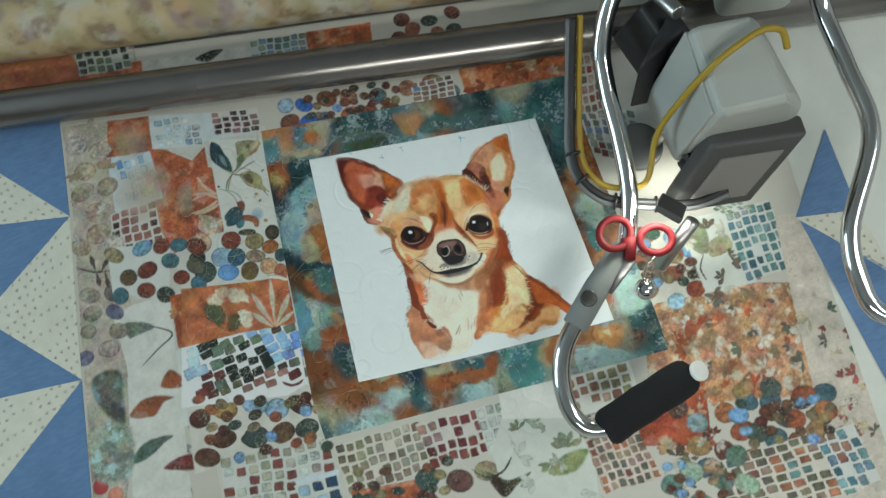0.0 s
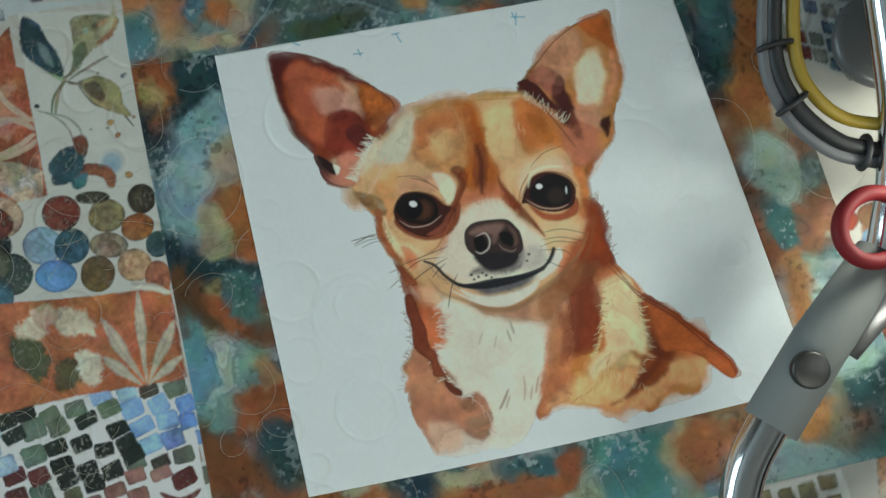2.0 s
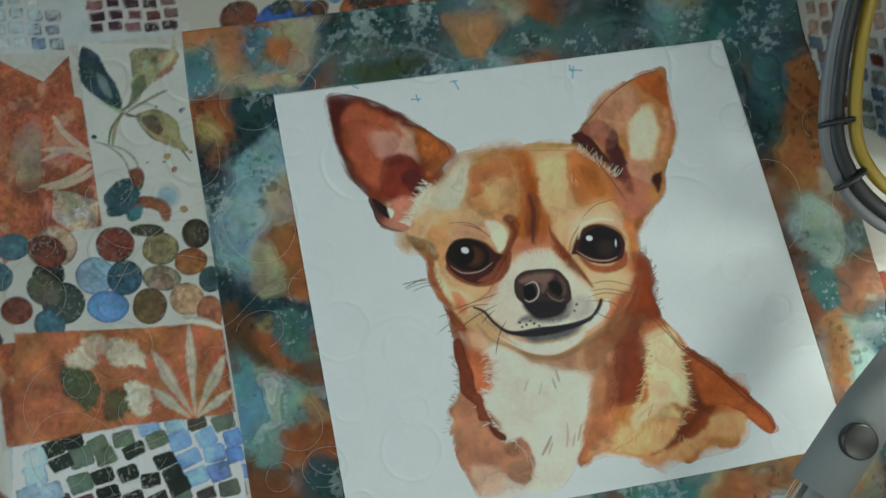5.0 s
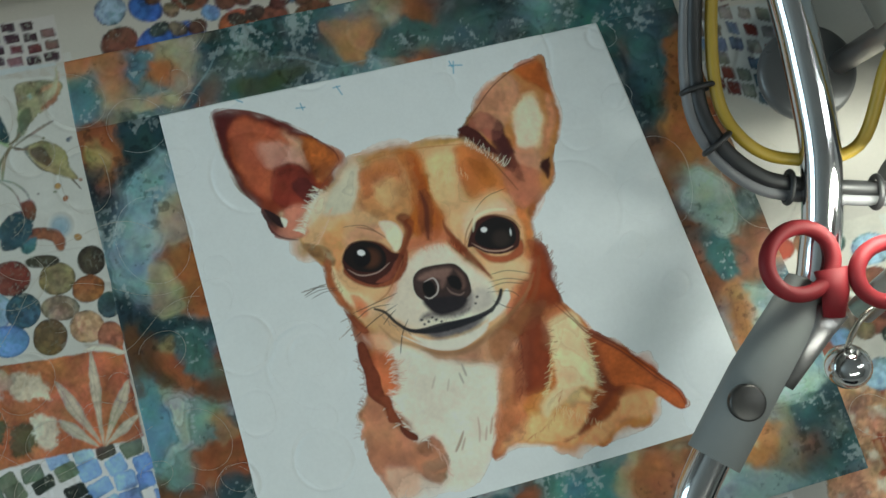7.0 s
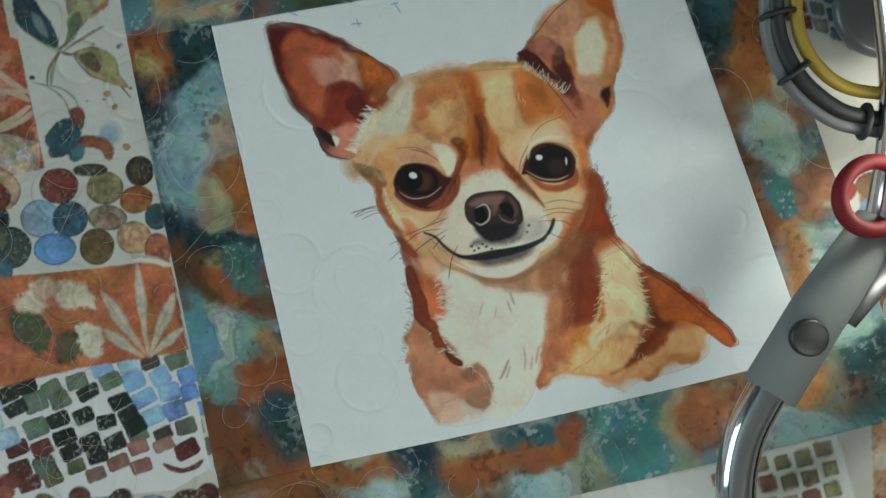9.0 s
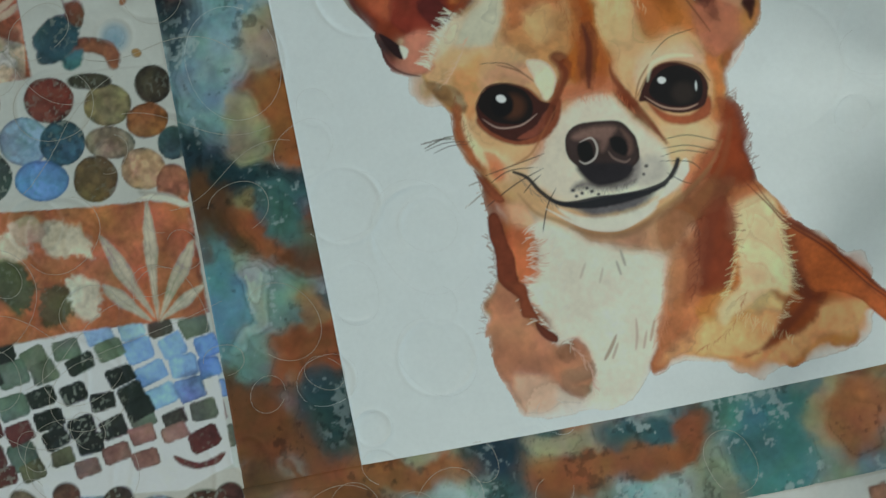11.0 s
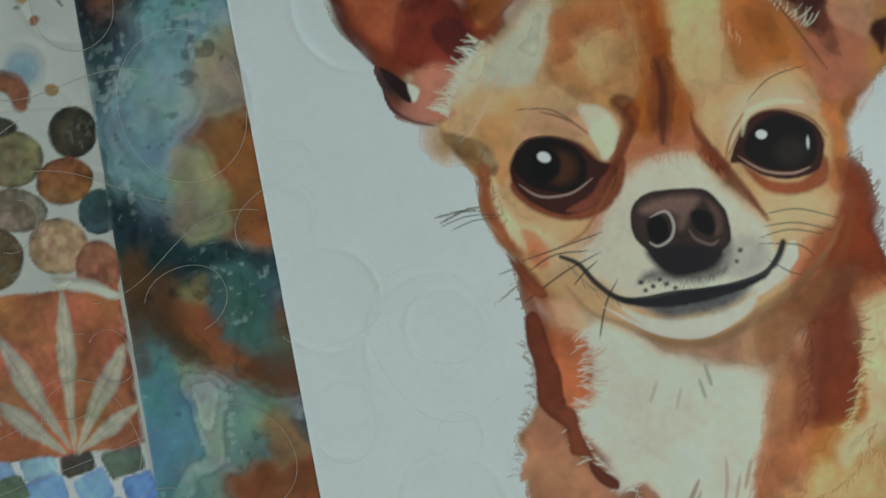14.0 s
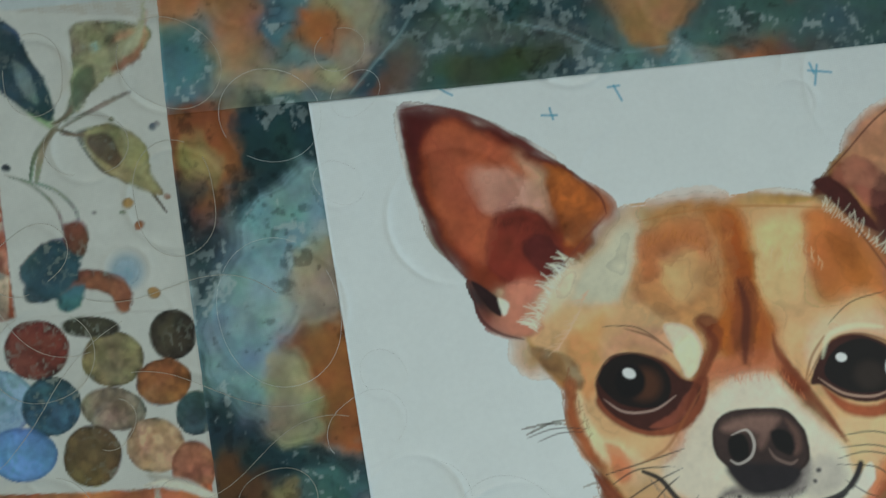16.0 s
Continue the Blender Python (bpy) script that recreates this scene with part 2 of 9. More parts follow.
def pebbles(layer, corners, n, size, pal):
    put = []
    for _ in range(n * 30):
        c = lerp4(corners, RNG.random(), RNG.random())
        if all(np.hypot(*(c - d)) > size * .70 * .92 for d in put):
            put.append(c)
            oval(layer, pal[int(RNG.integers(len(pal)))], tuple(c), size * .7 * RNG.uniform(.44, .58), size * .7 * RNG.uniform(.36, .46), RNG.uniform(-40, 20), 0.6, .38, .32, .55)
        if len(put) >= n:
            break


def blooms(layer, corners, n, pal, size=10):
    for _ in range(n):
        c = lerp4(corners, RNG.random(), RNG.random())
        a, r = RNG.uniform(0, 6.28), RNG.uniform(.6, 1.5) * size
        k = int(RNG.integers(3, 6))
        col = pal[int(RNG.integers(len(pal)))]
        for i in range(k):
            b = a + i * RNG.uniform(.5, .9)
            leaf(layer, col, [tuple(c), (c[0] + r * math.cos(b), c[1] + r * math.sin(b))], r * RNG.uniform(.3, .55))


def spread(rgb, sel, colour, a, tex):
    """Lay a transparent wash over what is already dyed."""
    a = np.clip(a, 0, 1)[:, None]
    rgb[sel] = rgb[sel] * (1 - a) + np.clip(colour[None] * (1 + tex[:, None]), 0.004, 0.82) * a


def blur(img, n):
    """Three box passes over a grid of values, n cells to each side."""
    for _ in range(3):
        for axis in (0, 1):
            pad = [(0, 0)] * img.ndim
            pad[axis] = (n + 1, n)
            c = np.cumsum(np.pad(img, pad, mode="edge"), axis=axis, dtype=np.float64)
            m = img.shape[axis]
            img = (np.take(c, range(2 * n + 1, 2 * n + 1 + m), axis) - np.take(c, range(m), axis)) / (2 * n + 1)
    return img.astype(np.float32)


def warp(img, du, dv):
    """Samples a grid of colours at places shifted by du, dv cells."""
    nv, nu = img.shape[:2]
    v, u = np.mgrid[0:nv, 0:nu].astype(np.float32)
    u, v = np.clip(u + du, 0, nu - 1.01), np.clip(v + dv, 0, nv - 1.01)
    i, j = u.astype(int), v.astype(int)
    f, g = (u - i)[..., None], (v - j)[..., None]
    return (img[j, i] * (1 - f) + img[j, i + 1] * f) * (1 - g) + (img[j + 1, i] * (1 - f) + img[j + 1, i + 1] * f) * g


def bleed(rgb, x, y, shape, reach, ground, swirl, rings, settle, chroma):
    """Wet paint runs into its neighbours, but not over the dry edge of the figure."""
    cell = max(.3, math.hypot(x[1] - x[0], y[1] - y[0]))
    on = np.ones(len(x), np.float32) if ground is None else (np.abs(rgb - ground[None]).max(1) > .035).astype(np.float32)
    if reach == 0:
        on = ((rgb.mean(1) < .42) | (rgb.max(1) - rgb.min(1) > .16)).astype(np.float32)
    for size, amount in () if reach == 0 else ((reach * .5, np.full(len(x), .8, np.float32)), (reach * 1.7, np.clip(.40 + 1.7 * grain(x, y, 22, 3, 51.0), 0, .9))):
        n = max(1, round(size / cell))
        w = blur(on.reshape(shape), n).ravel() + 1e-4
        run = np.stack([blur((rgb[:, k] * on).reshape(shape), n).ravel() / w for k in range(3)], 1)
        a = (amount * on)[:, None]
        rgb[:] = rgb * (1 - a) + run * a
    if swirl:
        du, dv = (swirl / cell * grain(x, y, 24 if ground is None else 9, 5, q).reshape(shape) * on.reshape(shape) for q in (71.0, 83.0))
        run = warp(rgb.reshape(*shape, 3), du, dv).reshape(-1, 3)
        if ground is None:
            du, dv = (swirl * .55 / cell * grain(x, y, 9, 4, q).reshape(shape) for q in (73.0, 89.0))
            run = warp(run.reshape(*shape, 3), du, dv).reshape(-1, 3)
        if ground is not None:
            keep = (np.abs(run - ground[None]).max(1) > .035)[:, None]
            run = np.where(keep, run, rgb)
        rgb[:] = run
    # each wash dries with a darker rim, and pigment settles unevenly
    tone = blur(np.sqrt(rgb.mean(1)).reshape(shape), max(1, round(1.2 / cell))).ravel() + .035 * grain(x, y, 30, 4, 91.0)
    pool = np.mod(tone * rings, 1)
    rim = np.where(pool < .12, -1.0 + pool / .12, .35 * (1 - pool)) * np.clip(.5 + 1.6 * grain(x, y, 34, 2, 95.0), 0, 1)
    edge = np.zeros_like(x)
    if ground is not None:
        edge = np.clip(1.6 - 2 * blur(on.reshape(shape), max(1, round(.7 / cell))).ravel(), 0, .6) * np.clip(.6 + 1.5 * grain(x, y, 20, 2, 99.0), 0, 1)
    if ground is not None and reach:
        rgb *= (1 - .30 * on * np.clip(1 - 1.6 * rgb.mean(1), 0, 1))[:, None]
        rgb *= 1 + on[:, None] * np.array([.05, -.02, -.06])[None]
    f = 1 + (settle * (grain(x, y, 15, 5, 61.0) + .45 * grain(x, y, 2.2, 3, 63.0)) + (.30 if ground is None else .15) * rim - .55 * edge) * on
    rgb *= f[:, None]
    if ground is None:
        rgb *= (1 + .11 * np.sin(tone * 85) * np.clip(.4 + 2 * grain(x, y, 40, 2, 27.0), 0, 1))[:, None]
    mean = rgb.mean(1)
    for k in range(3):
        rgb[:, k] *= 1 + np.where(mean < .42, on, 0) * settle * .8 * grain(x, y, 13, 4, 41.0 + 9 * k)
    mean = rgb.mean(1)[:, None]
    rgb[:] = np.clip(mean + (rgb - mean) * (1 + (chroma - 1) * on[:, None]), .006, .8)
    if reach == 0:
        # grainy pigment: pale pinholes in the dark dabs
        pin = np.clip((grain(x, y, 1.7, 2, 33.0) - .22) * 5, 0, 1) * np.clip((.12 - mean[:, 0]) * 12, 0, 1) * np.clip(.6 + 2 * grain(x, y, 15, 2, 35.0), 0, 1)
        rgb[:] = rgb * (1 - .65 * pin[:, None]) + np.array([.34, .37, .31])[None] * .65 * pin[:, None]
    if ground is None:
        # mineral flecks crystallise in the blue-green pools
        cold = np.clip((rgb[:, 2] - rgb[:, 0]) * 14, 0, 1)
        fleck = np.clip((grain(x, y, 2.6, 3, 77.7) + 1.1 * grain(x, y, 17, 3, 8.8) - .42) * 5, 0, 1) * cold
        dark = np.clip((grain(x, y, 3.4, 4, 37.7) + 1.0 * grain(x, y, 21, 3, 18.8) - .5) * 4, 0, 1)
        rgb *= (1 - .45 * dark)[:, None]
        rgb[:] = rgb * (1 - .6 * fleck[:, None]) + np.array([.40, .48, .48])[None] * .6 * fleck[:, None]


def dye(layer, x, y, rgb, shape):
    ground = rgb[0].copy()
    wx, wy = grain(x, y, 9, 3), grain(x, y, 9, 3, 40.5)
    blot, speck = grain(x, y, 14, 5, 11.1), grain(x, y, 1.6, 3, 77.7)
    washes = [o for o in OPS[layer] if o[0] == "wash"]
    if washes and layer == "border":
        gx, gy = x + 8 * grain(x, y, 20, 5, 5.5), y + 8 * grain(x, y, 20, 5, 9.5)
        num, den = np.zeros_like(rgb), np.full(len(x), 1e-6, dtype=np.float32)
        for _, c, (cx, cy), r in washes:
            w = np.exp(-5.6 * np.sqrt(((gx - cx) ** 2 + (gy - cy) ** 2) / (r * r) + .01)).astype(np.float32)
            num += w[:, None] * c[None]
            den += w
        base = num / den[:, None]
        base = base * (1 + .50 * blot[:, None] + .18 * speck[:, None])
        field = grain(gx, gy, 34, 4, 14.2) + .25 * blot
        base = base * (1 + .16 * np.sin(field * 17) * np.clip(.6 + grain(x, y, 50, 2, 1.7), 0, 1))[:, None]
        # pigment gathers at the drying edge of each pool
        pool = np.mod(field * 2.3 + .2, 1)
        base = base * (1 + (.62 * pool ** 2 - .26) * np.clip(.55 + 1.5 * grain(x, y, 36, 2, 31.0), 0, 1))[:, None]
        halo = np.clip(grain(gx, gy, 13, 4, 21.0) * 3 - 1.0, 0, .55)[:, None]
        base = base * (1 - halo) + halo * np.array([.40, .47, .42])[None]
        fleck = np.clip((grain(x, y, 3.2, 4, 77.7) + .9 * grain(x, y, 26, 2, 8.8) - .62) * 6, 0, 1) * (base[:, 0] < base[:, 2])
        base = base * (1 - .45 * fleck[:, None]) + np.array([.42, .50, .50])[None] * .45 * fleck[:, None]
        rgb[:] = np.clip(base * .88, .004, .7)
    for o in OPS[layer]:
        k = o[0]
        if k == "bleed":
            bleed(rgb, x, y, shape, o[1], None if layer == "border" else ground, *o[2:])
        elif k == "wash" and layer != "border":
            _, c, (cx, cy), r = o
            d = np.hypot(x + 4 * wx - cx, y + 4 * wy - cy)
            sel = np.nonzero(d < r)[0]
            if len(sel):
                spread(rgb, sel, c, .85 * (1 - (d[sel] / r) ** 2), .1 * blot[sel])
        elif k == "oval":
            _, c, (cx, cy), rx, ry, ang, soft, tex, edge, spots = o
            R = max(rx, ry) + 2
            sel = np.nonzero((np.abs(x - cx) < R) & (np.abs(y - cy) < R))[0]
            if not len(sel):
                continue
            dx, dy = x[sel] - cx + .35 * wx[sel], y[sel] - cy + .35 * wy[sel]
            u, v = dx * math.cos(ang) + dy * math.sin(ang), dy * math.cos(ang) - dx * math.sin(ang)
            q = np.sqrt((u / rx) ** 2 + (v / ry) ** 2)
            d = (q - 1) * min(rx, ry)
            t = tex * (blot[sel] * 1.1 + .5 * speck[sel]) - edge * np.exp(-((d + .5) / .8) ** 2)
            if spots:
                t = t + spots * .7 * (np.clip(grain(x[sel], y[sel], 3.2, 3, cx) * 2.2, -.7, .7))
            spread(rgb, sel, c, ramp(d, soft), t)
        elif k in ("poly", "stroke"):
            pts = o[2]
            pad = o[3] + 2 if k == "poly" else o[3] + 1
            sel = np.nonzero((x > pts[:, 0].min() - pad) & (x < pts[:, 0].max() + pad) & (y > pts[:, 1].min() - pad) & (y < pts[:, 1].max() + pad))[0]
            if not len(sel):
                continue
            if k == "poly":
                _, c, ring, soft, tex, edge, wob = o[:7]
                px, py = x[sel] + wob * (.7 * wx[sel] + .5 * speck[sel]), y[sel] + wob * (.7 * wy[sel] - .4 * speck[sel])
                ins, best = np.zeros(len(sel), bool), np.full(len(sel), 1e9, dtype=np.float32)
                for (ax, ay), (bx, by) in zip(ring, np.roll(ring, -1, 0)):
                    ex, ey = bx - ax, by - ay
                    h = np.clip(((px - ax) * ex + (py - ay) * ey) / (ex * ex + ey * ey + 1e-9), 0, 1)
                    best = np.minimum(best, (px - ax - ex * h) ** 2 + (py - ay - ey * h) ** 2)
                    if ay != by:
                        ins ^= ((ay > py) != (by > py)) & (px < ex * (py - ay) / ey + ax)
                d = np.sqrt(best) * np.where(ins, -1, 1)
                t = tex * (1.2 * blot[sel] + .6 * grain(px, py, 4, 3, 2.2) + .45 * speck[sel]) - edge * np.exp(-((d + .5) / .7) ** 2)
                a = ramp(d, soft) * (o[7] if len(o) > 7 else 1)
                if tex >= .4:
                    t = t + .35 * speck[sel]
                spread(rgb, sel, c, a, t)
                if tex >= .4 and len(ring) > 8 or tex >= .4 and edge == 0:
                    # paler and darker pools of the same pigment
                    pale_pool = np.clip(grain(px, py, 11, 4, 12.3) * 3 - .55, 0, .8)
                    dark_pool = np.clip(grain(px, py, 15, 4, 45.6) * 3 - .6, 0, .7)
                    spread(rgb, sel, np.clip(c * np.array([1.25, 2.1, 3.0]) + .06, 0, .68), a * pale_pool, .2 * speck[sel])
                    spread(rgb, sel, c * np.array([.45, .50, .62]), a * dark_pool, .2 * speck[sel])
            else:
                _, c, line, width, taper, alpha, soft = o
                px, py = x[sel], y[sel]
                a = np.zeros(len(sel), dtype=np.float32)
                for i in range(len(line) - 1):
                    (ax, ay), (bx, by) = line[i], line[i + 1]
                    ex, ey = bx - ax, by - ay
                    h = np.clip(((px - ax) * ex + (py - ay) * ey) / (ex * ex + ey * ey + 1e-9), 0, 1)
                    s = i / (len(line) - 1)
                    w = width / 2 * (1 - taper * abs(2 * s - 1) ** 3 * .8)
                    a = np.maximum(a, ramp(np.hypot(px - ax - ex * h, py - ay - ey * h) - w, soft))
                spread(rgb, sel, c, a * alpha, .15 * blot[sel])


# ---- the prints: panel, agate border, patchwork prints ----
poly("panel", (200, 122, 66), [(209.2, 142.3), (217.6, 138.7), (218.4, 125.7), (216.1, 106.2), (229.7, 85.3), (234.8, 75.3), (252.8, 59), (266.2, 38.4), (274.2, 26.1), (278.5, 18.1), (274, 17.2), (266.9, 25.4), (254.3, 24.7), (253.4, 12.4), (240.7, 11.3), (236.3, 15.7), (220.1, 6.5), (210.9, 13.6), (193.3, 15.3), (166.1, 22.4), (156.3, 18.6), (152.3, 21.5), (158.6, 38.2), (168.1, 57.9), (168.2, 76), (154.7, 89.5), (181.3, 95.1), (198.8, 109.7)], soft=0.8, tex=0.24, edge=0.15, wob=0.8)
poly("panel", (196, 166, 140), [(154.7, 89.5), (181.3, 95.1), (202.3, 109), (201.3, 87.4), (186.6, 68.7), (176.8, 56.2), (168.1, 57.9), (162.3, 73.5)], soft=4.2, tex=0.24, edge=0, wob=0.8)
poly("panel", (228, 200, 146), [(210.6, 93.5), (220.6, 90), (226.1, 75.2), (226.5, 49.9), (218.7, 33.5), (203.5, 29.4), (187.3, 37.9), (206.1, 50.4), (203.9, 68.8)], soft=2.5, tex=0.24, edge=0, wob=0.8)
poly("panel", (222, 158, 94), [(166.8, 25.8), (173.9, 42.4), (193.3, 49.3), (211.1, 31.4), (232.4, 30.8), (253.7, 30.2), (254.2, 15.8), (221.2, 11.6), (193.7, 17)], soft=5.1, tex=0.24, edge=0, wob=0.8)
poly("panel", (128, 54, 26), [(213.1, 143.3), (218.6, 134.9), (218.4, 120.3), (216.8, 106.1), (210.4, 92.8), (202.6, 76.3), (192.1, 60.4), (181.2, 51.7), (186.6, 68.7), (194.4, 88.8), (186, 83.2), (186.5, 94), (199.8, 105.9), (209.4, 122.1)], soft=1, tex=0.24, edge=0.3, wob=0.8)
poly("panel", (190, 104, 50), [(199.8, 105.9), (208.7, 96.8), (201.9, 72.8), (188.9, 53.8), (174.6, 45.8), (159.2, 23.7), (152.3, 21.5), (159.3, 38.1), (173.3, 56.9), (184.6, 76.3)], soft=2.7, tex=0.24, edge=0, wob=0.8)
poly("panel", (166, 74, 30), [(230.1, 78.7), (240.9, 70.4), (252.8, 59), (264.9, 40.5), (274.1, 25.4), (278.4, 17.5), (274.4, 17.2), (267, 25.8), (255.6, 38.8), (242.2, 43.2), (229.2, 49.4), (230.8, 65.2)], soft=0.8, tex=0.24, edge=0.2, wob=0.8)
poly("panel", (168, 80, 36), [(214.7, 48.7), (223.6, 39.7), (240.6, 35.6), (238.2, 27.9), (223.4, 21.9), (209.5, 15.7), (203.2, 14.4), (213.1, 23.9), (225.6, 32.2), (218.4, 40.7)], soft=2.4, tex=0.24, edge=0, wob=0.8)
poly("panel", (196, 108, 52), [(229.7, 60.1), (243, 46.6), (238.7, 34.9), (227.4, 40.8), (225.8, 50)], soft=3.1, tex=0.24, edge=0, wob=0.8)
poly("panel", (206, 116, 62), [(151.4, 21), (157.6, 36.6), (165.2, 44.1), (170.4, 43.1), (161.6, 26.8), (156.3, 18.6)], soft=0.7, tex=0.24, edge=0.3, wob=0.8)
wash("panel", (150, 64, 30), (199.3, 95.1), 12.9)
wash("panel", (190, 98, 44), (253.6, 46.3), 12.9)
wash("panel", (206, 130, 70), (242, 25.3), 10.7)
poly("panel", (214, 218, 208), [(102.3, 118.3), (127.2, 96.9), (154.4, 87.8), (168.2, 76), (169.9, 61.2), (162.1, 41.1), (153, 25), (142.5, 12.7), (124.3, 11.9), (115.8, 19.7), (109.6, 37.1), (105.1, 56), (104.4, 77.8), (104, 99.7)], soft=2.5, tex=0.05, edge=0, wob=0.8)
poly("panel", (184, 140, 102), [(80, 71.1), (74.1, 65), (77.3, 57.1), (75, 45.7), (76.7, 30.9), (80.6, 19.4), (83.7, 11.2), (91.9, 12.5), (110.2, 13.6), (117.7, 11.4), (117.9, 19.3), (110.6, 33.3), (103.3, 41.9), (98.4, 53.7), (91.8, 65.8), (87.2, 79.4)], soft=0.9, tex=0.24, edge=0.2, wob=0.8)
poly("panel", (190, 158, 136), [(96.7, 36), (111.3, 36.7), (117.5, 21.1), (117.9, 12.1), (108.7, 15), (99.4, 22.9)], soft=3.7, tex=0.24, edge=0, wob=0.8)
poly("panel", (218, 208, 196), [(84.4, 11.1), (93.9, 22.2), (110.4, 14.6), (120.3, 9.9), (105.1, 6.4)], soft=4.2, tex=0.05, edge=0, wob=0.8)
poly("panel", (150, 78, 44), [(85.4, 132.7), (90.7, 124.3), (91.4, 109.5), (97.4, 93.8), (96.7, 75.7), (101.9, 62), (108.5, 48.1), (106, 42.8), (99.5, 49.9), (91.4, 64.1), (87.2, 79.4), (87.5, 103), (85.8, 119.8)], soft=0.8, tex=0.24, edge=0.3, wob=0.8)
poly("panel", (196, 120, 72), [(93.9, 112.7), (102.6, 101.8), (106.8, 91.9), (104.7, 79.6), (100.2, 75), (96.7, 86.6), (93.5, 98.2)], soft=2.7, tex=0.24, edge=0, wob=0.8)
poly("panel", (176, 98, 58), [(92.1, 131.4), (98.8, 119), (107.2, 106.4), (96.3, 106.7), (89.6, 119)], soft=2.5, tex=0.24, edge=0, wob=0.8)
poly("panel", (206, 150, 94), [(67.6, 184.3), (74, 170), (79.3, 159.7), (79, 148.7), (85, 132.8), (98.1, 115.5), (110.7, 105.7), (130.5, 95.1), (155.1, 91.3), (175.9, 95.4), (194.6, 106.9), (205.2, 123), (212, 141.7), (215.4, 161.2), (215.9, 179.4), (209.5, 195.6), (199.5, 208.8), (185.1, 219.2), (160.5, 224.4), (135, 226.1), (111.1, 226.6), (95.3, 212), (77.5, 197.1)], soft=0.7, tex=0.24, edge=0.2, wob=0.8)
poly("panel", (212, 206, 186), [(88.7, 197.8), (99.9, 212.9), (111.9, 224.9), (120, 221), (112.9, 203.9), (108.2, 193.7), (95.6, 185.9)], soft=5, tex=0.24, edge=0, wob=0.8)
poly("panel", (190, 122, 58), [(121, 220.8), (145.6, 223.8), (149.8, 211.8), (149, 193.4), (144.4, 181.4), (131, 178.6), (115.4, 183.7), (110.2, 197.8)], soft=9, tex=0.24, edge=0.15, wob=0.8)
poly("panel", (208, 172, 110), [(158, 219.4), (181, 217.1), (183.2, 201.1), (176, 184.1), (163.4, 184.8), (155.8, 201.2)], soft=7, tex=0.24, edge=0, wob=0.8)
poly("panel", (198, 124, 56), [(184.2, 215), (198.6, 204.5), (208.4, 190.3), (215.6, 175.8), (214.7, 159.5), (209.8, 162.3), (201.7, 175.8), (188.3, 181.5), (179, 180.5), (178.6, 196.5)], soft=5, tex=0.24, edge=0.15, wob=0.8)
poly("panel", (184, 104, 48), [(151.6, 217), (157, 214.7), (155.4, 195.8), (160.2, 178.1), (158.7, 161.8), (167, 149.1), (170.4, 139.2), (164.9, 147.7), (152.7, 159.4), (141, 164.7), (128.4, 157), (127, 164.7), (138, 177.2), (146.2, 186.6), (145.9, 203.3)], soft=3.1, tex=0.24, edge=0, wob=0.8)
poly("panel", (122, 54, 28), [(149.4, 191.5), (154.6, 192.2), (155.6, 175.4), (154.1, 166.5), (147.3, 163.4), (143.5, 167.9), (142.9, 178)], soft=2.7, tex=0.24, edge=0, wob=0.8)
poly("panel", (142, 66, 34), [(132.7, 178.3), (140.8, 178.4), (134.2, 167.6), (128.4, 157), (119.4, 148.6), (118.5, 153.5), (126.7, 162.9)], soft=2.2, tex=0.24, edge=0, wob=0.8)
poly("panel", (150, 70, 36), [(157.3, 164), (162.8, 155.5), (171.5, 144.5), (174.2, 131.1), (170.1, 137.5), (163.2, 148)], soft=2, tex=0.24, edge=0, wob=0.8)
poly("panel", (222, 198, 154), [(81.8, 159.2), (93.3, 146.5), (113.7, 138.7), (109.7, 127.8), (93.9, 131), (85, 138.3)], soft=3.1, tex=0.24, edge=0, wob=0.8)
poly("panel", (222, 172, 122), [(84, 145.9), (90.5, 142), (92.1, 131.4), (94.2, 123.6), (86.8, 132.4)], soft=3.1, tex=0.24, edge=0, wob=0.8)
poly("panel", (236, 218, 182), [(116.8, 181.5), (125.7, 179.7), (130.6, 171.3), (126.5, 161.8), (122.4, 163.8), (120.6, 172.6)], soft=1, tex=0.24, edge=0.14, wob=0.8)
poly("panel", (236, 218, 182), [(169.2, 181), (178.7, 179.1), (180.9, 172), (172.4, 166.4), (166.7, 156.5), (162.9, 161), (164, 173.6)], soft=2.5, tex=0.24, edge=0, wob=0.8)
poly("panel", (232, 206, 158), [(184.6, 137.4), (202.3, 143.7), (209.9, 142.1), (205.2, 123), (195.5, 111.1), (188.1, 119.2)], soft=3.1, tex=0.24, edge=0, wob=0.8)
poly("panel", (208, 130, 76), [(176.1, 149.1), (190.7, 140.6), (204, 143.3), (209.7, 153.2), (209.9, 142.1), (199.7, 131.4), (184.2, 135.3)], soft=3.4, tex=0.24, edge=0, wob=0.8)
poly("panel", (224, 222, 212), [(139.3, 159.9), (151.5, 162.6), (166.4, 154.7), (173.9, 138.5), (184.5, 127.9), (188.4, 115.5), (181.6, 105.2), (163.3, 95.8), (141.4, 95.1), (121.2, 103.5), (110, 116.7), (106.2, 128.5), (117, 136.6), (127.3, 148)], soft=2.7, tex=0.05, edge=0, wob=0.8)
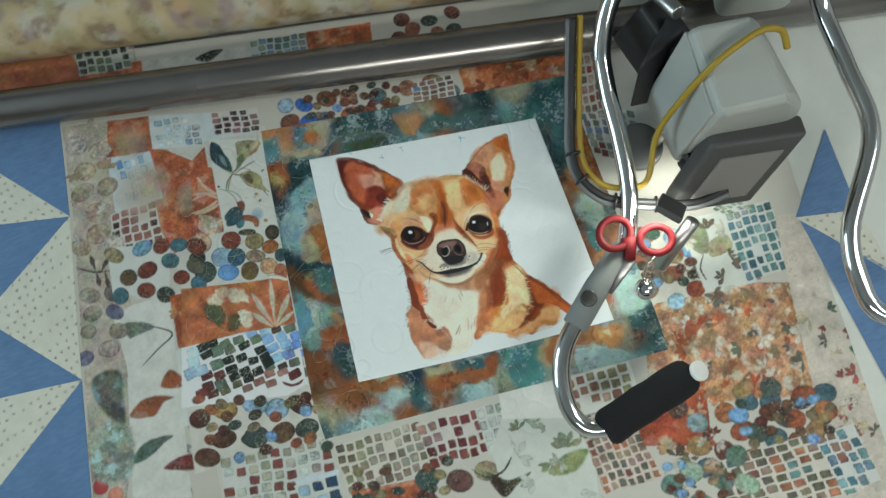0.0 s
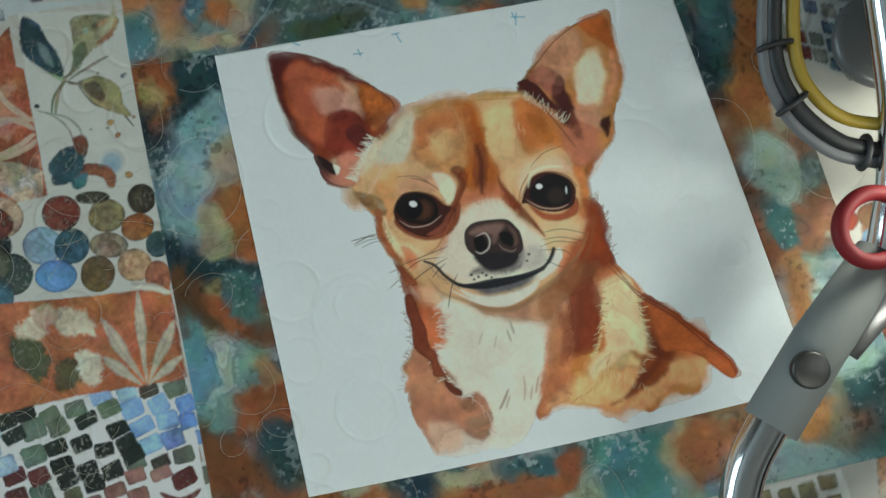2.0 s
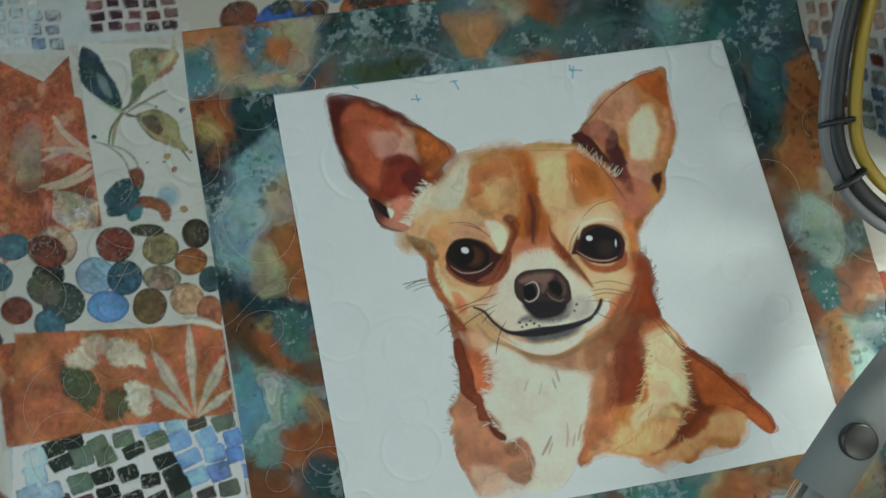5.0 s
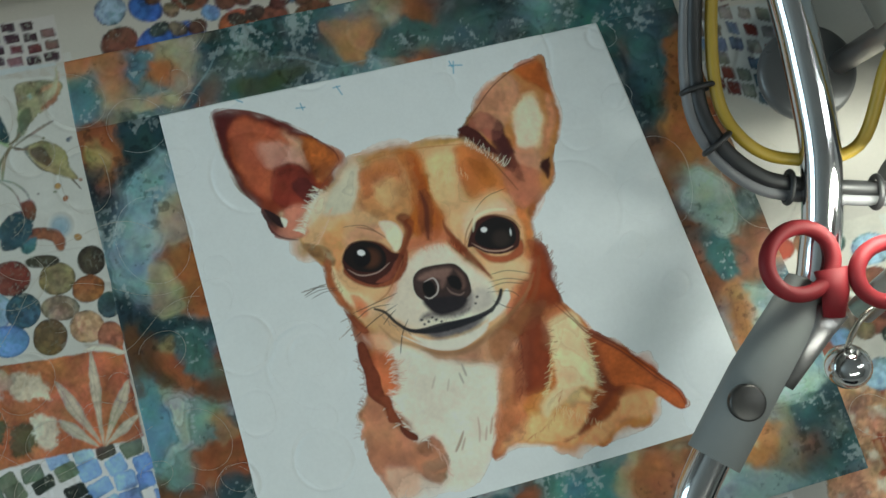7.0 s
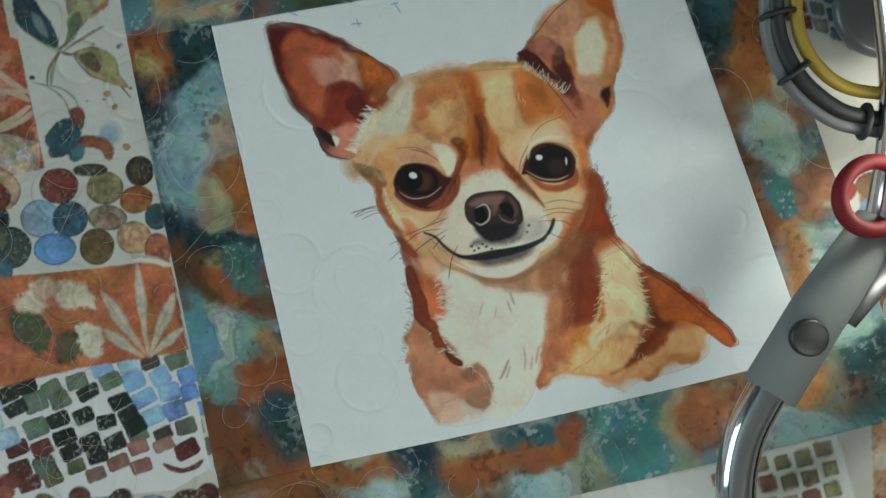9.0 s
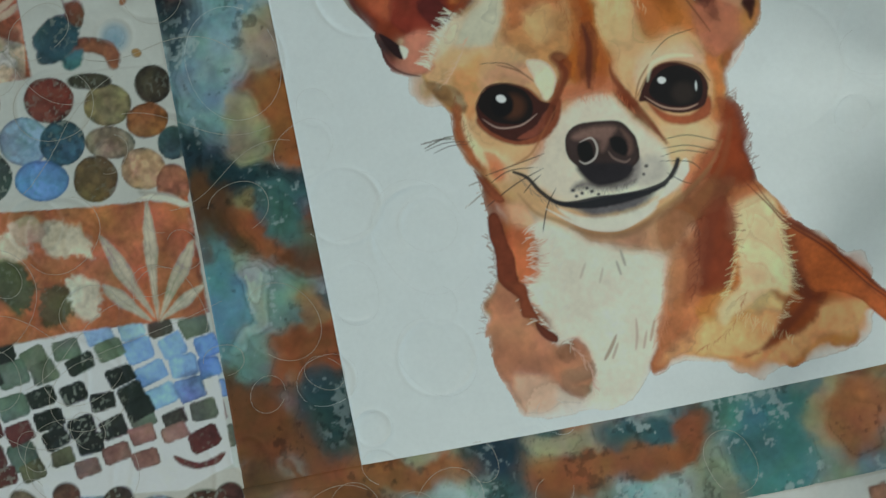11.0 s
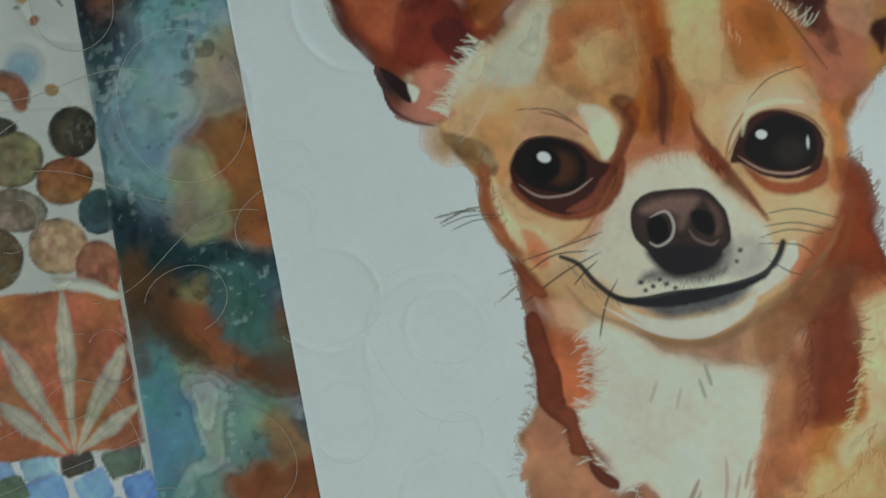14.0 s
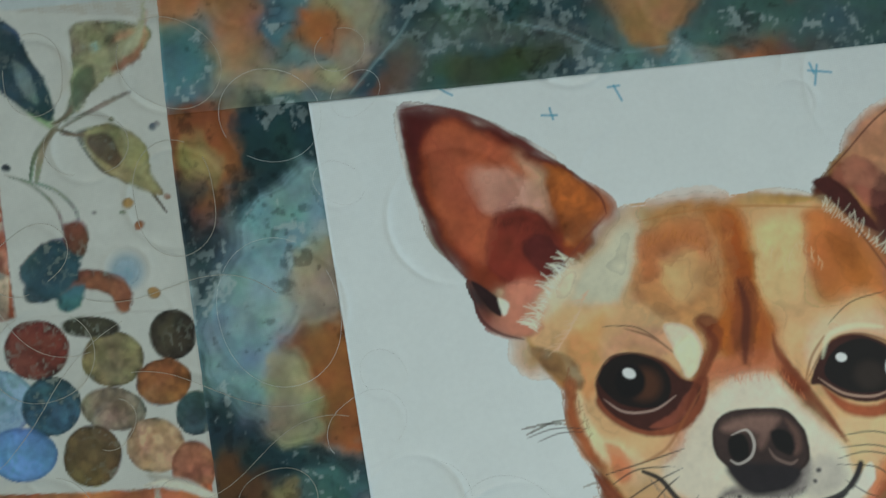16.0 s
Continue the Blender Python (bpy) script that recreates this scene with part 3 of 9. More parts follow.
poly("panel", (150, 70, 46), [(34.8, 278.1), (48.3, 276), (68.7, 265.6), (88.1, 250.9), (105.2, 234.2), (108.7, 229.4), (103.1, 223.4), (95.1, 211.3), (86.4, 204.6), (76.1, 190), (67.7, 185), (53.9, 190.1), (50.8, 202.7), (49, 212.4), (40.3, 225.4), (36.3, 243.1), (33.7, 262.4)], soft=0.5, tex=0.24, edge=0.5, wob=0.8)
poly("panel", (174, 82, 56), [(42.6, 266.2), (59, 263.9), (66.3, 253.7), (58.9, 234.6), (60.3, 223.1), (53.2, 215.2), (46.4, 227.8), (41.7, 245.7)], soft=5.1, tex=0.24, edge=0, wob=0.8)
poly("panel", (212, 166, 142), [(63.8, 256.1), (80.8, 251.7), (86, 240.1), (85.3, 227.2), (76.9, 231.6), (64.1, 232.7), (59.6, 241.9)], soft=4.1, tex=0.24, edge=0, wob=0.8)
poly("panel", (188, 104, 58), [(85.8, 248.4), (97.3, 240.7), (108.7, 229.4), (101.7, 221.9), (92.4, 216.3), (88.5, 224.6), (87.1, 236.2)], soft=2, tex=0.24, edge=0.2, wob=0.8)
poly("panel", (150, 60, 48), [(63.9, 231.7), (76.9, 231.6), (84.2, 221.8), (79.6, 207.8), (71.1, 202.2), (63.6, 211.2), (60, 221.3)], soft=2.5, tex=0.24, edge=0.25, wob=0.8)
poly("panel", (84, 30, 30), [(78, 218.6), (84.2, 216.2), (86.7, 206.4), (82, 205.1), (75.4, 208.7), (73.6, 214.7)], soft=1, tex=0.24, edge=0.14, wob=0.8)
poly("panel", (92, 36, 34), [(34.8, 278.1), (48.3, 276), (68.7, 265.6), (88.1, 250.9), (81.1, 253.2), (64.4, 262.7), (44.8, 267.6), (39.8, 261.2), (39.9, 242.3), (45.7, 224.2), (51.1, 213.8), (40.3, 225.4), (36.3, 243.1), (33.7, 262.4)], soft=2.4, tex=0.24, edge=0, wob=0.8)
poly("panel", (208, 150, 124), [(60.8, 206.2), (71, 201.5), (77, 190.5), (67.9, 185.7), (57.6, 190.1), (59.7, 197.1)], soft=2.5, tex=0.24, edge=0, wob=0.8)
poly("panel", (48, 26, 28), [(49.6, 209.6), (56.7, 204.4), (60.1, 198.9), (57, 194.7), (52.2, 200.5), (49.9, 203.6)], soft=0.5, tex=0.24, edge=0.14, wob=0.8)
poly("panel", (230, 210, 176), [(59.8, 205.2), (63.1, 203.1), (63.4, 197.1), (59.2, 194.2)], soft=0.6, tex=0.24, edge=0.14, wob=0.8)
poly("panel", (226, 212, 186), [(75.4, 205), (91.1, 209.9), (93.8, 201.2), (87.5, 191.3), (77.2, 186), (70.1, 187.5), (76.5, 191.8)], soft=3.1, tex=0.24, edge=0, wob=0.8)
poly("panel", (204, 142, 92), [(184.6, 220.1), (193, 230.6), (206.1, 240.9), (224.9, 251.8), (242.5, 257.4), (251.5, 256.6), (250.7, 238.8), (251.8, 220), (247.4, 206.1), (239.9, 192.9), (237.1, 178), (225.6, 168.2), (215.3, 157.5), (215.6, 175.8), (205.6, 194.5), (195.9, 209.5)], soft=0.5, tex=0.24, edge=0.4, wob=0.8)
poly("panel", (230, 214, 176), [(226, 231), (237.7, 234.2), (239.9, 218.8), (235.8, 203), (228.3, 198.3), (222.6, 205.8), (221, 219.1)], soft=3.1, tex=0.24, edge=0, wob=0.8)
poly("panel", (196, 128, 80), [(243.7, 240.3), (250.8, 246.3), (250.3, 233.3), (251.7, 219.3), (246.3, 204.5), (243.2, 203.3), (245.9, 221.3)], soft=2.4, tex=0.24, edge=0, wob=0.8)
poly("panel", (226, 196, 152), [(195.8, 226.3), (210.6, 236.2), (225.2, 244.3), (224.7, 233.2), (215, 222.2), (207.9, 214.4)], soft=3.4, tex=0.24, edge=0, wob=0.8)
poly("panel", (104, 46, 30), [(184.6, 220.4), (190.4, 227), (197, 223.4), (198.5, 216.4), (204.7, 207.7), (210.5, 221.3), (213.2, 213.3), (216.8, 195.9), (212.1, 190.6), (206.3, 194.4), (195.8, 208.8)], soft=0.9, tex=0.24, edge=0.14, wob=0.8)
poly("panel", (212, 156, 124), [(214.5, 201.9), (226.1, 205), (232.9, 194.4), (226.4, 180.9), (217, 179.2), (213.6, 189.2)], soft=2.7, tex=0.24, edge=0, wob=0.8)
poly("panel", (66, 30, 26), [(229.1, 188.5), (237.3, 192.7), (234, 178.6), (231.6, 182.8)], soft=0.5, tex=0.24, edge=0.14, wob=0.8)
poly("panel", (176, 104, 64), [(213.8, 178), (225.8, 169.3), (216, 157.3), (215.4, 163)], soft=2.4, tex=0.24, edge=0, wob=0.8)
wash("panel", (176, 96, 40), (143.4, 203.8), 13.6)
wash("panel", (190, 110, 48), (126.4, 201.8), 14.3)
wash("panel", (160, 76, 34), (150.3, 178.3), 12.9)
wash("panel", (196, 120, 60), (203.8, 185.7), 14.3)
wash("panel", (170, 84, 40), (197.5, 120.9), 10.7)
wash("panel", (186, 104, 48), (86.8, 169.3), 10.7)
wash("panel", (206, 150, 92), (69.7, 176.5), 9.3)
wash("panel", (176, 88, 40), (236.8, 51.4), 17.9)
wash("panel", (190, 104, 50), (190, 68), 17.9)
wash("panel", (206, 136, 70), (205.5, 21.8), 17.9)
wash("panel", (150, 70, 40), (92.5, 87.5), 9.3)
wash("panel", (176, 130, 96), (93.9, 40.1), 17.9)
wash("panel", (196, 176, 150), (152.9, 80.8), 14.3)
wash("panel", (140, 58, 26), (149.5, 174.1), 9.3)
wash("panel", (150, 66, 32), (195.1, 88.7), 12.2)
wash("panel", (140, 60, 30), (210.4, 121.9), 9.3)
wash("panel", (156, 70, 30), (234.9, 59), 14.3)
wash("panel", (150, 66, 30), (234.1, 30.5), 12.2)
wash("panel", (128, 54, 30), (96.3, 92.2), 7.2)
wash("panel", (170, 84, 44), (190.1, 137.8), 8.6)
wash("panel", (140, 64, 34), (115.9, 145.6), 6.4)
wash("panel", (196, 112, 56), (168.1, 198.7), 8.6)
wash("panel", (186, 96, 44), (141.9, 187.5), 8.6)
wash("panel", (214, 160, 110), (131.2, 152.8), 7.9)
wash("panel", (214, 168, 120), (199.3, 129.7), 7.2)
wash("panel", (206, 128, 66), (183.2, 35.2), 14.3)
wash("panel", (212, 140, 76), (197.9, 19.7), 12.9)
wash("panel", (176, 92, 44), (213.8, 27.3), 10.7)
wash("panel", (160, 110, 80), (86.9, 59.6), 10.7)
wash("panel", (206, 190, 170), (122.4, 20.2), 14.3)
wash("panel", (200, 180, 150), (159.7, 95.8), 9.3)
poly("panel", (206, 150, 104), [(89.6, 172.4), (101.4, 178.1), (117.3, 174.8), (126.3, 161.1), (137, 167), (135.1, 157.5), (123.6, 147.7), (110.1, 142.4), (96.3, 146.7), (87.5, 158)], soft=2.7, tex=0.24, edge=0, wob=0.8)
poly("panel", (74, 34, 26), [(90.3, 166.7), (98, 173.6), (109.7, 173.4), (119.6, 167.7), (126.7, 157.4), (133.8, 161.8), (130.4, 155.9), (121.5, 148.1), (109.4, 144.7), (98.2, 149.2), (91.6, 156.5)], soft=0.6, tex=0.24, edge=0.14, wob=0.8)
oval("panel", (26, 22, 24), (106.5, 163), 13.6, 11.1, -22, soft=0.5, tex=0.1, edge=0, spots=0)
poly("panel", (128, 84, 70), [(92.8, 158.8), (102, 153.6), (114.8, 153.2), (121, 156.7), (117, 151.3), (104.3, 150.2)], soft=0.5, tex=0.24, edge=0.14, wob=0.8)
oval("panel", (232, 238, 238), (101.5, 167.3), 2.86, 2.15, -42, soft=0.3, tex=0, edge=0, spots=0)
poly("panel", (206, 146, 98), [(173.7, 155.1), (179.8, 166.7), (191.8, 171.9), (203.6, 167.3), (206.9, 155.6), (202.3, 143.7), (190.9, 141.3), (179.1, 145.9)], soft=2.7, tex=0.24, edge=0, wob=0.8)
poly("panel", (70, 32, 26), [(174.5, 153.4), (179, 163.2), (187.3, 167.7), (197.9, 166.2), (204.7, 158.9), (203.4, 149), (195.1, 144.1), (183.2, 148)], soft=0.6, tex=0.24, edge=0.14, wob=0.8)
oval("panel", (26, 22, 24), (191.1, 156.3), 12.89, 11.1, -17, soft=0.5, tex=0.1, edge=0, spots=0)
poly("panel", (170, 126, 106), [(176.8, 152.2), (186.2, 145.1), (195.9, 144.6), (187.5, 142.7)], soft=0.5, tex=0.24, edge=0.14, wob=0.8)
oval("panel", (226, 232, 232), (182.9, 159), 2.51, 2.15, -12, soft=0.3, tex=0, edge=0, spots=0)
oval("panel", (150, 160, 160), (198.7, 154.3), 0.72, 2.51, -20, soft=0.3, tex=0, edge=0, spots=0)
poly("panel", (150, 142, 138), [(137.8, 116.6), (159.8, 114), (165.9, 108.4), (158, 105.2), (140.3, 107.7)], soft=3.4, tex=0.24, edge=0, wob=0.8)
poly("panel", (70, 50, 46), [(131, 137.4), (135.8, 143), (148.5, 144.1), (161.6, 140.7), (166.5, 132.3), (163.8, 122.7), (156.6, 116.1), (147.1, 114.4), (138.1, 118.4), (131.8, 127)], soft=0.5, tex=0.24, edge=0.14, wob=0.8)
poly("panel", (120, 92, 84), [(137.7, 139.7), (149.1, 141.8), (160.4, 138), (162.8, 132.4), (153, 134.4), (146.5, 134.2), (141.3, 137.5)], soft=2.5, tex=0.24, edge=0, wob=0.8)
oval("panel", (20, 18, 20), (138.7, 132.1), 5.01, 5.01, -12, soft=0.8, tex=0, edge=0, spots=0)
oval("panel", (20, 18, 20), (159.5, 130.5), 3.94, 5.73, -12, soft=0.8, tex=0, edge=0, spots=0)
poly("panel", (34, 28, 32), [(136.7, 126), (147.6, 125.6), (159.5, 121.3), (154.5, 115), (146.1, 114.6), (139, 118.9)], soft=2.7, tex=0.24, edge=0, wob=0.8)
stroke("panel", (196, 186, 180), [(138.2, 136.6), (143, 134.9), (143.3, 129.7), (137.6, 126.5)], 1.07, taper=1, alpha=1.0, soft=0.25)
stroke("panel", (150, 132, 126), [(153.5, 132.8), (154.3, 126.1), (158.9, 123.7)], 1.07, taper=1, alpha=1.0, soft=0.25)
poly("panel", (84, 84, 88), [(120.8, 108.7), (139.3, 102.8), (163, 103.1), (178.5, 108), (167.6, 99.3), (145.7, 98.6), (128.2, 102.1)], soft=2, tex=0.24, edge=0, wob=0.8)
stroke("panel", (34, 34, 40), [(105.3, 127.6), (110, 120.4), (115.9, 113.4), (122.2, 108.1), (139.4, 103.5), (155.7, 103.1), (168.8, 104.9), (178.6, 108.3), (185.8, 116.7)], 1.79, taper=0.6, alpha=1.0, soft=0.25)
poly("panel", (176, 150, 124), [(98.1, 115.5), (110.6, 105), (130.2, 93.7), (147.5, 89.5), (167.8, 91.3), (186.2, 101.4), (176.7, 90.6), (153.9, 85.3), (133, 89.5), (109.9, 101.4)], soft=3.1, tex=0.24, edge=0, wob=0.8)
stroke("panel", (58, 50, 50), [(104.4, 125.2), (92.3, 123.3), (76.1, 115.5)], 0.57, taper=1, alpha=0.85, soft=0.25)
stroke("panel", (58, 50, 50), [(107.9, 128.1), (95.2, 128.5), (80, 125.8)], 0.57, taper=1, alpha=0.85, soft=0.25)
stroke("panel", (58, 50, 50), [(119.3, 112), (116.3, 106.3), (111.3, 97.5)], 0.57, taper=1, alpha=0.85, soft=0.25)
stroke("panel", (58, 50, 50), [(82.7, 148.7), (71.4, 151), (60.9, 150.6)], 0.57, taper=1, alpha=0.85, soft=0.25)
stroke("panel", (58, 50, 50), [(83.1, 150.8), (72.9, 151.4), (62.4, 148.4)], 0.57, taper=1, alpha=0.85, soft=0.25)
stroke("panel", (58, 50, 50), [(187.8, 126.5), (196.7, 125.5), (206.6, 121.2)], 0.57, taper=1, alpha=0.85, soft=0.25)
stroke("panel", (58, 50, 50), [(186.5, 123.9), (197.7, 121.6), (205, 118.6)], 0.57, taper=1, alpha=0.85, soft=0.25)
stroke("panel", (58, 50, 50), [(187.3, 120.8), (193.3, 118.1), (201.4, 113.5)], 0.57, taper=1, alpha=0.85, soft=0.25)
stroke("panel", (58, 50, 50), [(185.9, 117.4), (192.3, 113.2), (198.4, 107.6)], 0.57, taper=1, alpha=0.85, soft=0.25)
stroke("panel", (58, 50, 50), [(192.5, 175.1), (186.2, 180.1), (178.7, 179.1)], 0.57, taper=1, alpha=0.85, soft=0.25)
stroke("panel", (58, 50, 50), [(102, 180.9), (90.2, 186.3), (81.6, 189.6)], 0.57, taper=1, alpha=0.85, soft=0.25)
stroke("panel", (58, 50, 50), [(114.7, 180.1), (104.3, 183.4), (95.9, 187.4)], 0.57, taper=1, alpha=0.85, soft=0.25)
stroke("panel", (58, 50, 50), [(184.2, 179.4), (193.7, 181.1), (202.7, 180.4)], 0.57, taper=1, alpha=0.85, soft=0.25)
stroke("panel", (150, 120, 100), [(142.5, 82.9), (144.2, 77.1), (144.3, 70.6)], 0.9, taper=1, alpha=0.7, soft=0.25)
stroke("panel", (150, 120, 100), [(144.2, 82.6), (147, 76.6), (146.6, 71.2)], 0.9, taper=1, alpha=0.7, soft=0.25)
stroke("panel", (150, 120, 100), [(152.6, 17.9), (155.1, 24.5), (157.2, 27.7)], 0.9, taper=1, alpha=0.7, soft=0.25)
stroke("panel", (150, 120, 100), [(88.2, 102.9), (85.8, 108.8)], 0.9, taper=1, alpha=0.7, soft=0.25)
stroke("panel", (150, 120, 100), [(87.2, 88.5), (83, 94.8)], 0.9, taper=1, alpha=0.7, soft=0.25)
bristles("panel", (214, 218, 208), [(101.9, 107.4), (105.8, 81.2), (107.8, 55.4), (114.1, 32.6)], (-5.3, 2.5), 34, 1.07, 0.8)
bristles("panel", (214, 218, 208), [(171, 71.8), (169.1, 57.7), (161.4, 41.2), (154.4, 24.7)], (5.2, 4.0), 26, 1.07, 0.8)
bristles("panel", (104, 50, 32), [(85.7, 130.8), (87.9, 110.3), (86.8, 85), (79.8, 70), (74.9, 58.3)], (-2.8, 2.4), 14, 0.72, 0.8)
bristles("panel", (104, 50, 32), [(214.1, 144.9), (218.8, 125.7), (216.9, 109.7)], (4.2, 2.8), 18, 0.9, 0.8)
bristles("panel", (230, 206, 156), [(210.4, 92.8), (206, 68.4), (194, 42)], (-6.4, -3.1), 26, 1.07, 0.8)
bristles("panel", (230, 206, 156), [(225.4, 75.3), (225.8, 50), (218, 30.1)], (3.6, -6.5), 28, 1.07, 0.8)
bristles("panel", (186, 104, 56), [(105.8, 99.4), (105.8, 77.5), (107.8, 55.4)], (4.3, -3.8), 20, 0.9, 0.8)
bristles("panel", (170, 130, 104), [(97.4, 39.5), (110.6, 33.3), (117.9, 15.7)], (1.1, -5.3), 16, 0.9, 0.8)
bristles("panel", (232, 220, 196), [(95.6, 210.1), (80.7, 190.9), (70.8, 185.5)], (-5.3, 3.3), 22, 1.07, 0.8)
bristles("panel", (228, 206, 172), [(186.7, 218.1), (198.6, 204.5), (209.1, 190.5)], (5.0, 2.7), 22, 0.9, 0.8)
bristles("panel", (120, 62, 36), [(223.4, 244.7), (210.3, 234.4), (197.1, 224.1)], (2.5, -5.7), 14, 0.57, 0.8)
bristles("panel", (178, 100, 52), [(129.9, 164.1), (138.3, 160.5), (151.3, 161.5), (161.1, 155.8)], (2.4, 4.7), 24, 0.72, 0.8)
bristles("panel", (150, 140, 130), [(131.4, 117.9), (148.2, 110.8), (166.4, 110.8)], (-0.0, -3.6), 22, 0.72, 0.8)
bristles("panel", (196, 150, 96), [(125.1, 213.2), (139.9, 213.8), (147.6, 197.4)], (-1.0, -5.0), 16, 0.57, 0.8)
bristles("panel", (226, 196, 140), [(168.9, 211.5), (177.2, 198.6), (176, 184.1)], (-1.0, -5.0), 16, 0.64, 0.8)
stroke("panel", (92, 38, 22), [(151.9, 215), (148.7, 202.7), (149, 189.7), (148.9, 174.9), (147.6, 164.9)], 3.22, taper=1, alpha=0.55, soft=1.0)
stroke("panel", (92, 38, 22), [(136.6, 179.3), (138, 171.6), (132, 163.7), (121.9, 150.3)], 3.22, taper=1, alpha=0.7, soft=1.0)
stroke("panel", (92, 38, 22), [(157.4, 162.8), (162.6, 154.4), (169.6, 144.1), (173.5, 130.9)], 2.86, taper=1, alpha=0.45, soft=1.0)
stroke("panel", (92, 38, 22), [(89.2, 159.2), (97.2, 147.9), (110.2, 143.1), (121.3, 147.4)], 2.51, taper=1, alpha=0.8, soft=1.0)
stroke("panel", (92, 38, 22), [(207.3, 159.1), (206.9, 148.2), (200, 141.6), (188.8, 140.2), (179.1, 145.9)], 2.51, taper=1, alpha=0.6, soft=1.0)
stroke("panel", (92, 38, 22), [(178.3, 165.1), (187.7, 169.8), (198.3, 168.4), (205.7, 160.2)], 1.79, taper=1, alpha=0.7, soft=1.0)
stroke("panel", (92, 38, 22), [(215, 161.2), (213.1, 143.3), (205.2, 123), (194.3, 108.8)], 2.15, taper=1, alpha=0.5, soft=1.0)
stroke("panel", (92, 38, 22), [(101.3, 177.4), (95.1, 174.2), (89.2, 166.9)], 1.79, taper=1, alpha=0.6, soft=1.0)
stroke("panel", (92, 38, 22), [(79.1, 149.4), (85, 132.8), (93.8, 121.5)], 1.79, taper=1, alpha=0.6, soft=1.0)
stroke("panel", (92, 38, 22), [(53.9, 190.1), (62.4, 186.1), (69.6, 185.4)], 1.79, taper=1, alpha=0.7, soft=1.0)
stroke("panel", (92, 38, 22), [(34.7, 277.3), (34.4, 258.5), (37.4, 239.1), (45, 220.7), (50.4, 210.2)], 1.79, taper=1, alpha=0.6, soft=1.0)
stroke("panel", (92, 38, 22), [(213, 139.6), (203, 112.5), (192.4, 96.5), (180.5, 91.6)], 3.58, taper=1, alpha=0.45, soft=1.0)
stroke("panel", (92, 38, 22), [(231.4, 59.7), (234.6, 41.1), (221.4, 29.4), (208.2, 17.7)], 3.22, taper=1, alpha=0.4, soft=1.0)
stroke("panel", (92, 38, 22), [(197.1, 16.3), (211.6, 17), (220.3, 7.5)], 1.43, taper=1, alpha=0.4, soft=1.0)
stroke("panel", (92, 38, 22), [(96, 86.8), (99.5, 67.9), (106.6, 45.6)], 3.22, taper=1, alpha=0.5, soft=1.0)
stroke("panel", (92, 38, 22), [(131, 137.4), (135.8, 143), (148.5, 144.1), (161.6, 140.7), (166.5, 132.3)], 1.43, taper=1, alpha=0.8, soft=1.0)
stroke("panel", (92, 38, 22), [(130.9, 136.7), (132.4, 126.1), (139.4, 117.4), (148.2, 114.1), (157.3, 115.9), (163.8, 122.7)], 1.43, taper=1, alpha=0.8, soft=1.0)
stroke("panel", (214, 196, 180), [(93, 159.9), (102.8, 153.8), (116, 153.7)], 1.25, taper=1, alpha=0.7, soft=0.25)
stroke("panel", (206, 176, 156), [(176.8, 152.2), (186.2, 145.1), (196.6, 144.5)], 1.25, taper=1, alpha=0.7, soft=0.25)
poly("panel", (60, 58, 62), [(128.8, 104.9), (146.1, 100.7), (164.4, 101.4), (157.9, 96.2), (141.7, 96.5), (131.5, 100)], soft=2, tex=0.24, edge=0, wob=0.8)
poly("panel", (96, 92, 92), [(136.9, 117.9), (159.9, 114.7), (164.1, 108.7), (149.5, 108), (139.1, 110.9)], soft=2.6, tex=0.24, edge=0, wob=0.8)
# finer washes, then fur and features once they have bled
poly("panel", (224, 184, 141), [(69, 182), (81, 165), (78, 150), (83, 137), (87, 130), (99, 117), (117, 99), (140, 90), (157, 89), (179, 96), (196, 107), (207, 124), (213, 144), (213, 163), (211, 176), (205, 194), (192, 214), (161, 220), (136, 222), (119, 221), (108, 218), (96, 209), (86, 198), (73, 187)], 1.0, .25, 0, .8)
poly("panel", (214, 214, 194), [(95, 208), (109, 219), (119, 219), (112, 203), (105, 192), (93, 194), (87, 198)], 2.2, .08, 0, .8)
poly("panel", (215, 157, 107), [(119, 220), (136, 221), (150, 220), (152, 204), (147, 186), (134, 175), (120, 184), (111, 195)], 2.6, .35, .1, .8)
poly("panel", (206, 122, 74), [(119, 218), (140, 218), (142, 208), (134, 206), (124, 201), (115, 200)], 2.2, .35, .1, 1.4)
poly("panel", (229, 188, 138), [(122, 205), (135, 207), (137, 193), (126, 189)], 2.5, .25, 0, 1)
poly("panel", (232, 202, 153), [(160, 212), (175, 211), (176, 196), (170, 183), (160, 180), (157, 195)], 3, .25, 0, 1)
poly("panel", (213, 131, 76), [(179, 212), (194, 211), (204, 195), (211, 176), (196, 181), (182, 179), (179, 191)], 2.2, .35, .15, 1)
poly("panel", (194, 110, 47), [(187, 206), (197, 197), (200, 185), (192, 185), (188, 193)], 1.6, .3, .15, 1)
poly("panel", (201, 112, 51), [(143, 221), (157, 219), (158, 203), (157, 189), (161, 172), (154, 161), (146, 161), (138, 172), (144, 187), (146, 206)], 2.2, .35, .1, 1)
poly("panel", (178, 88, 40), [(148, 218), (153, 218), (155, 204), (155, 189), (150, 186), (148, 197)], 1.6, .3, .1, 1)
poly("panel", (103, 47, 29), [(149, 193), (155, 192), (155, 177), (151, 163), (146, 162), (145, 173), (148, 183)], 1.1, .25, .1, .8)
poly("panel", (133, 61, 33), [(132, 180), (139, 181), (142, 173), (134, 162), (125, 149), (123, 151), (131, 164), (135, 173)], .9, .25, .1, .6)
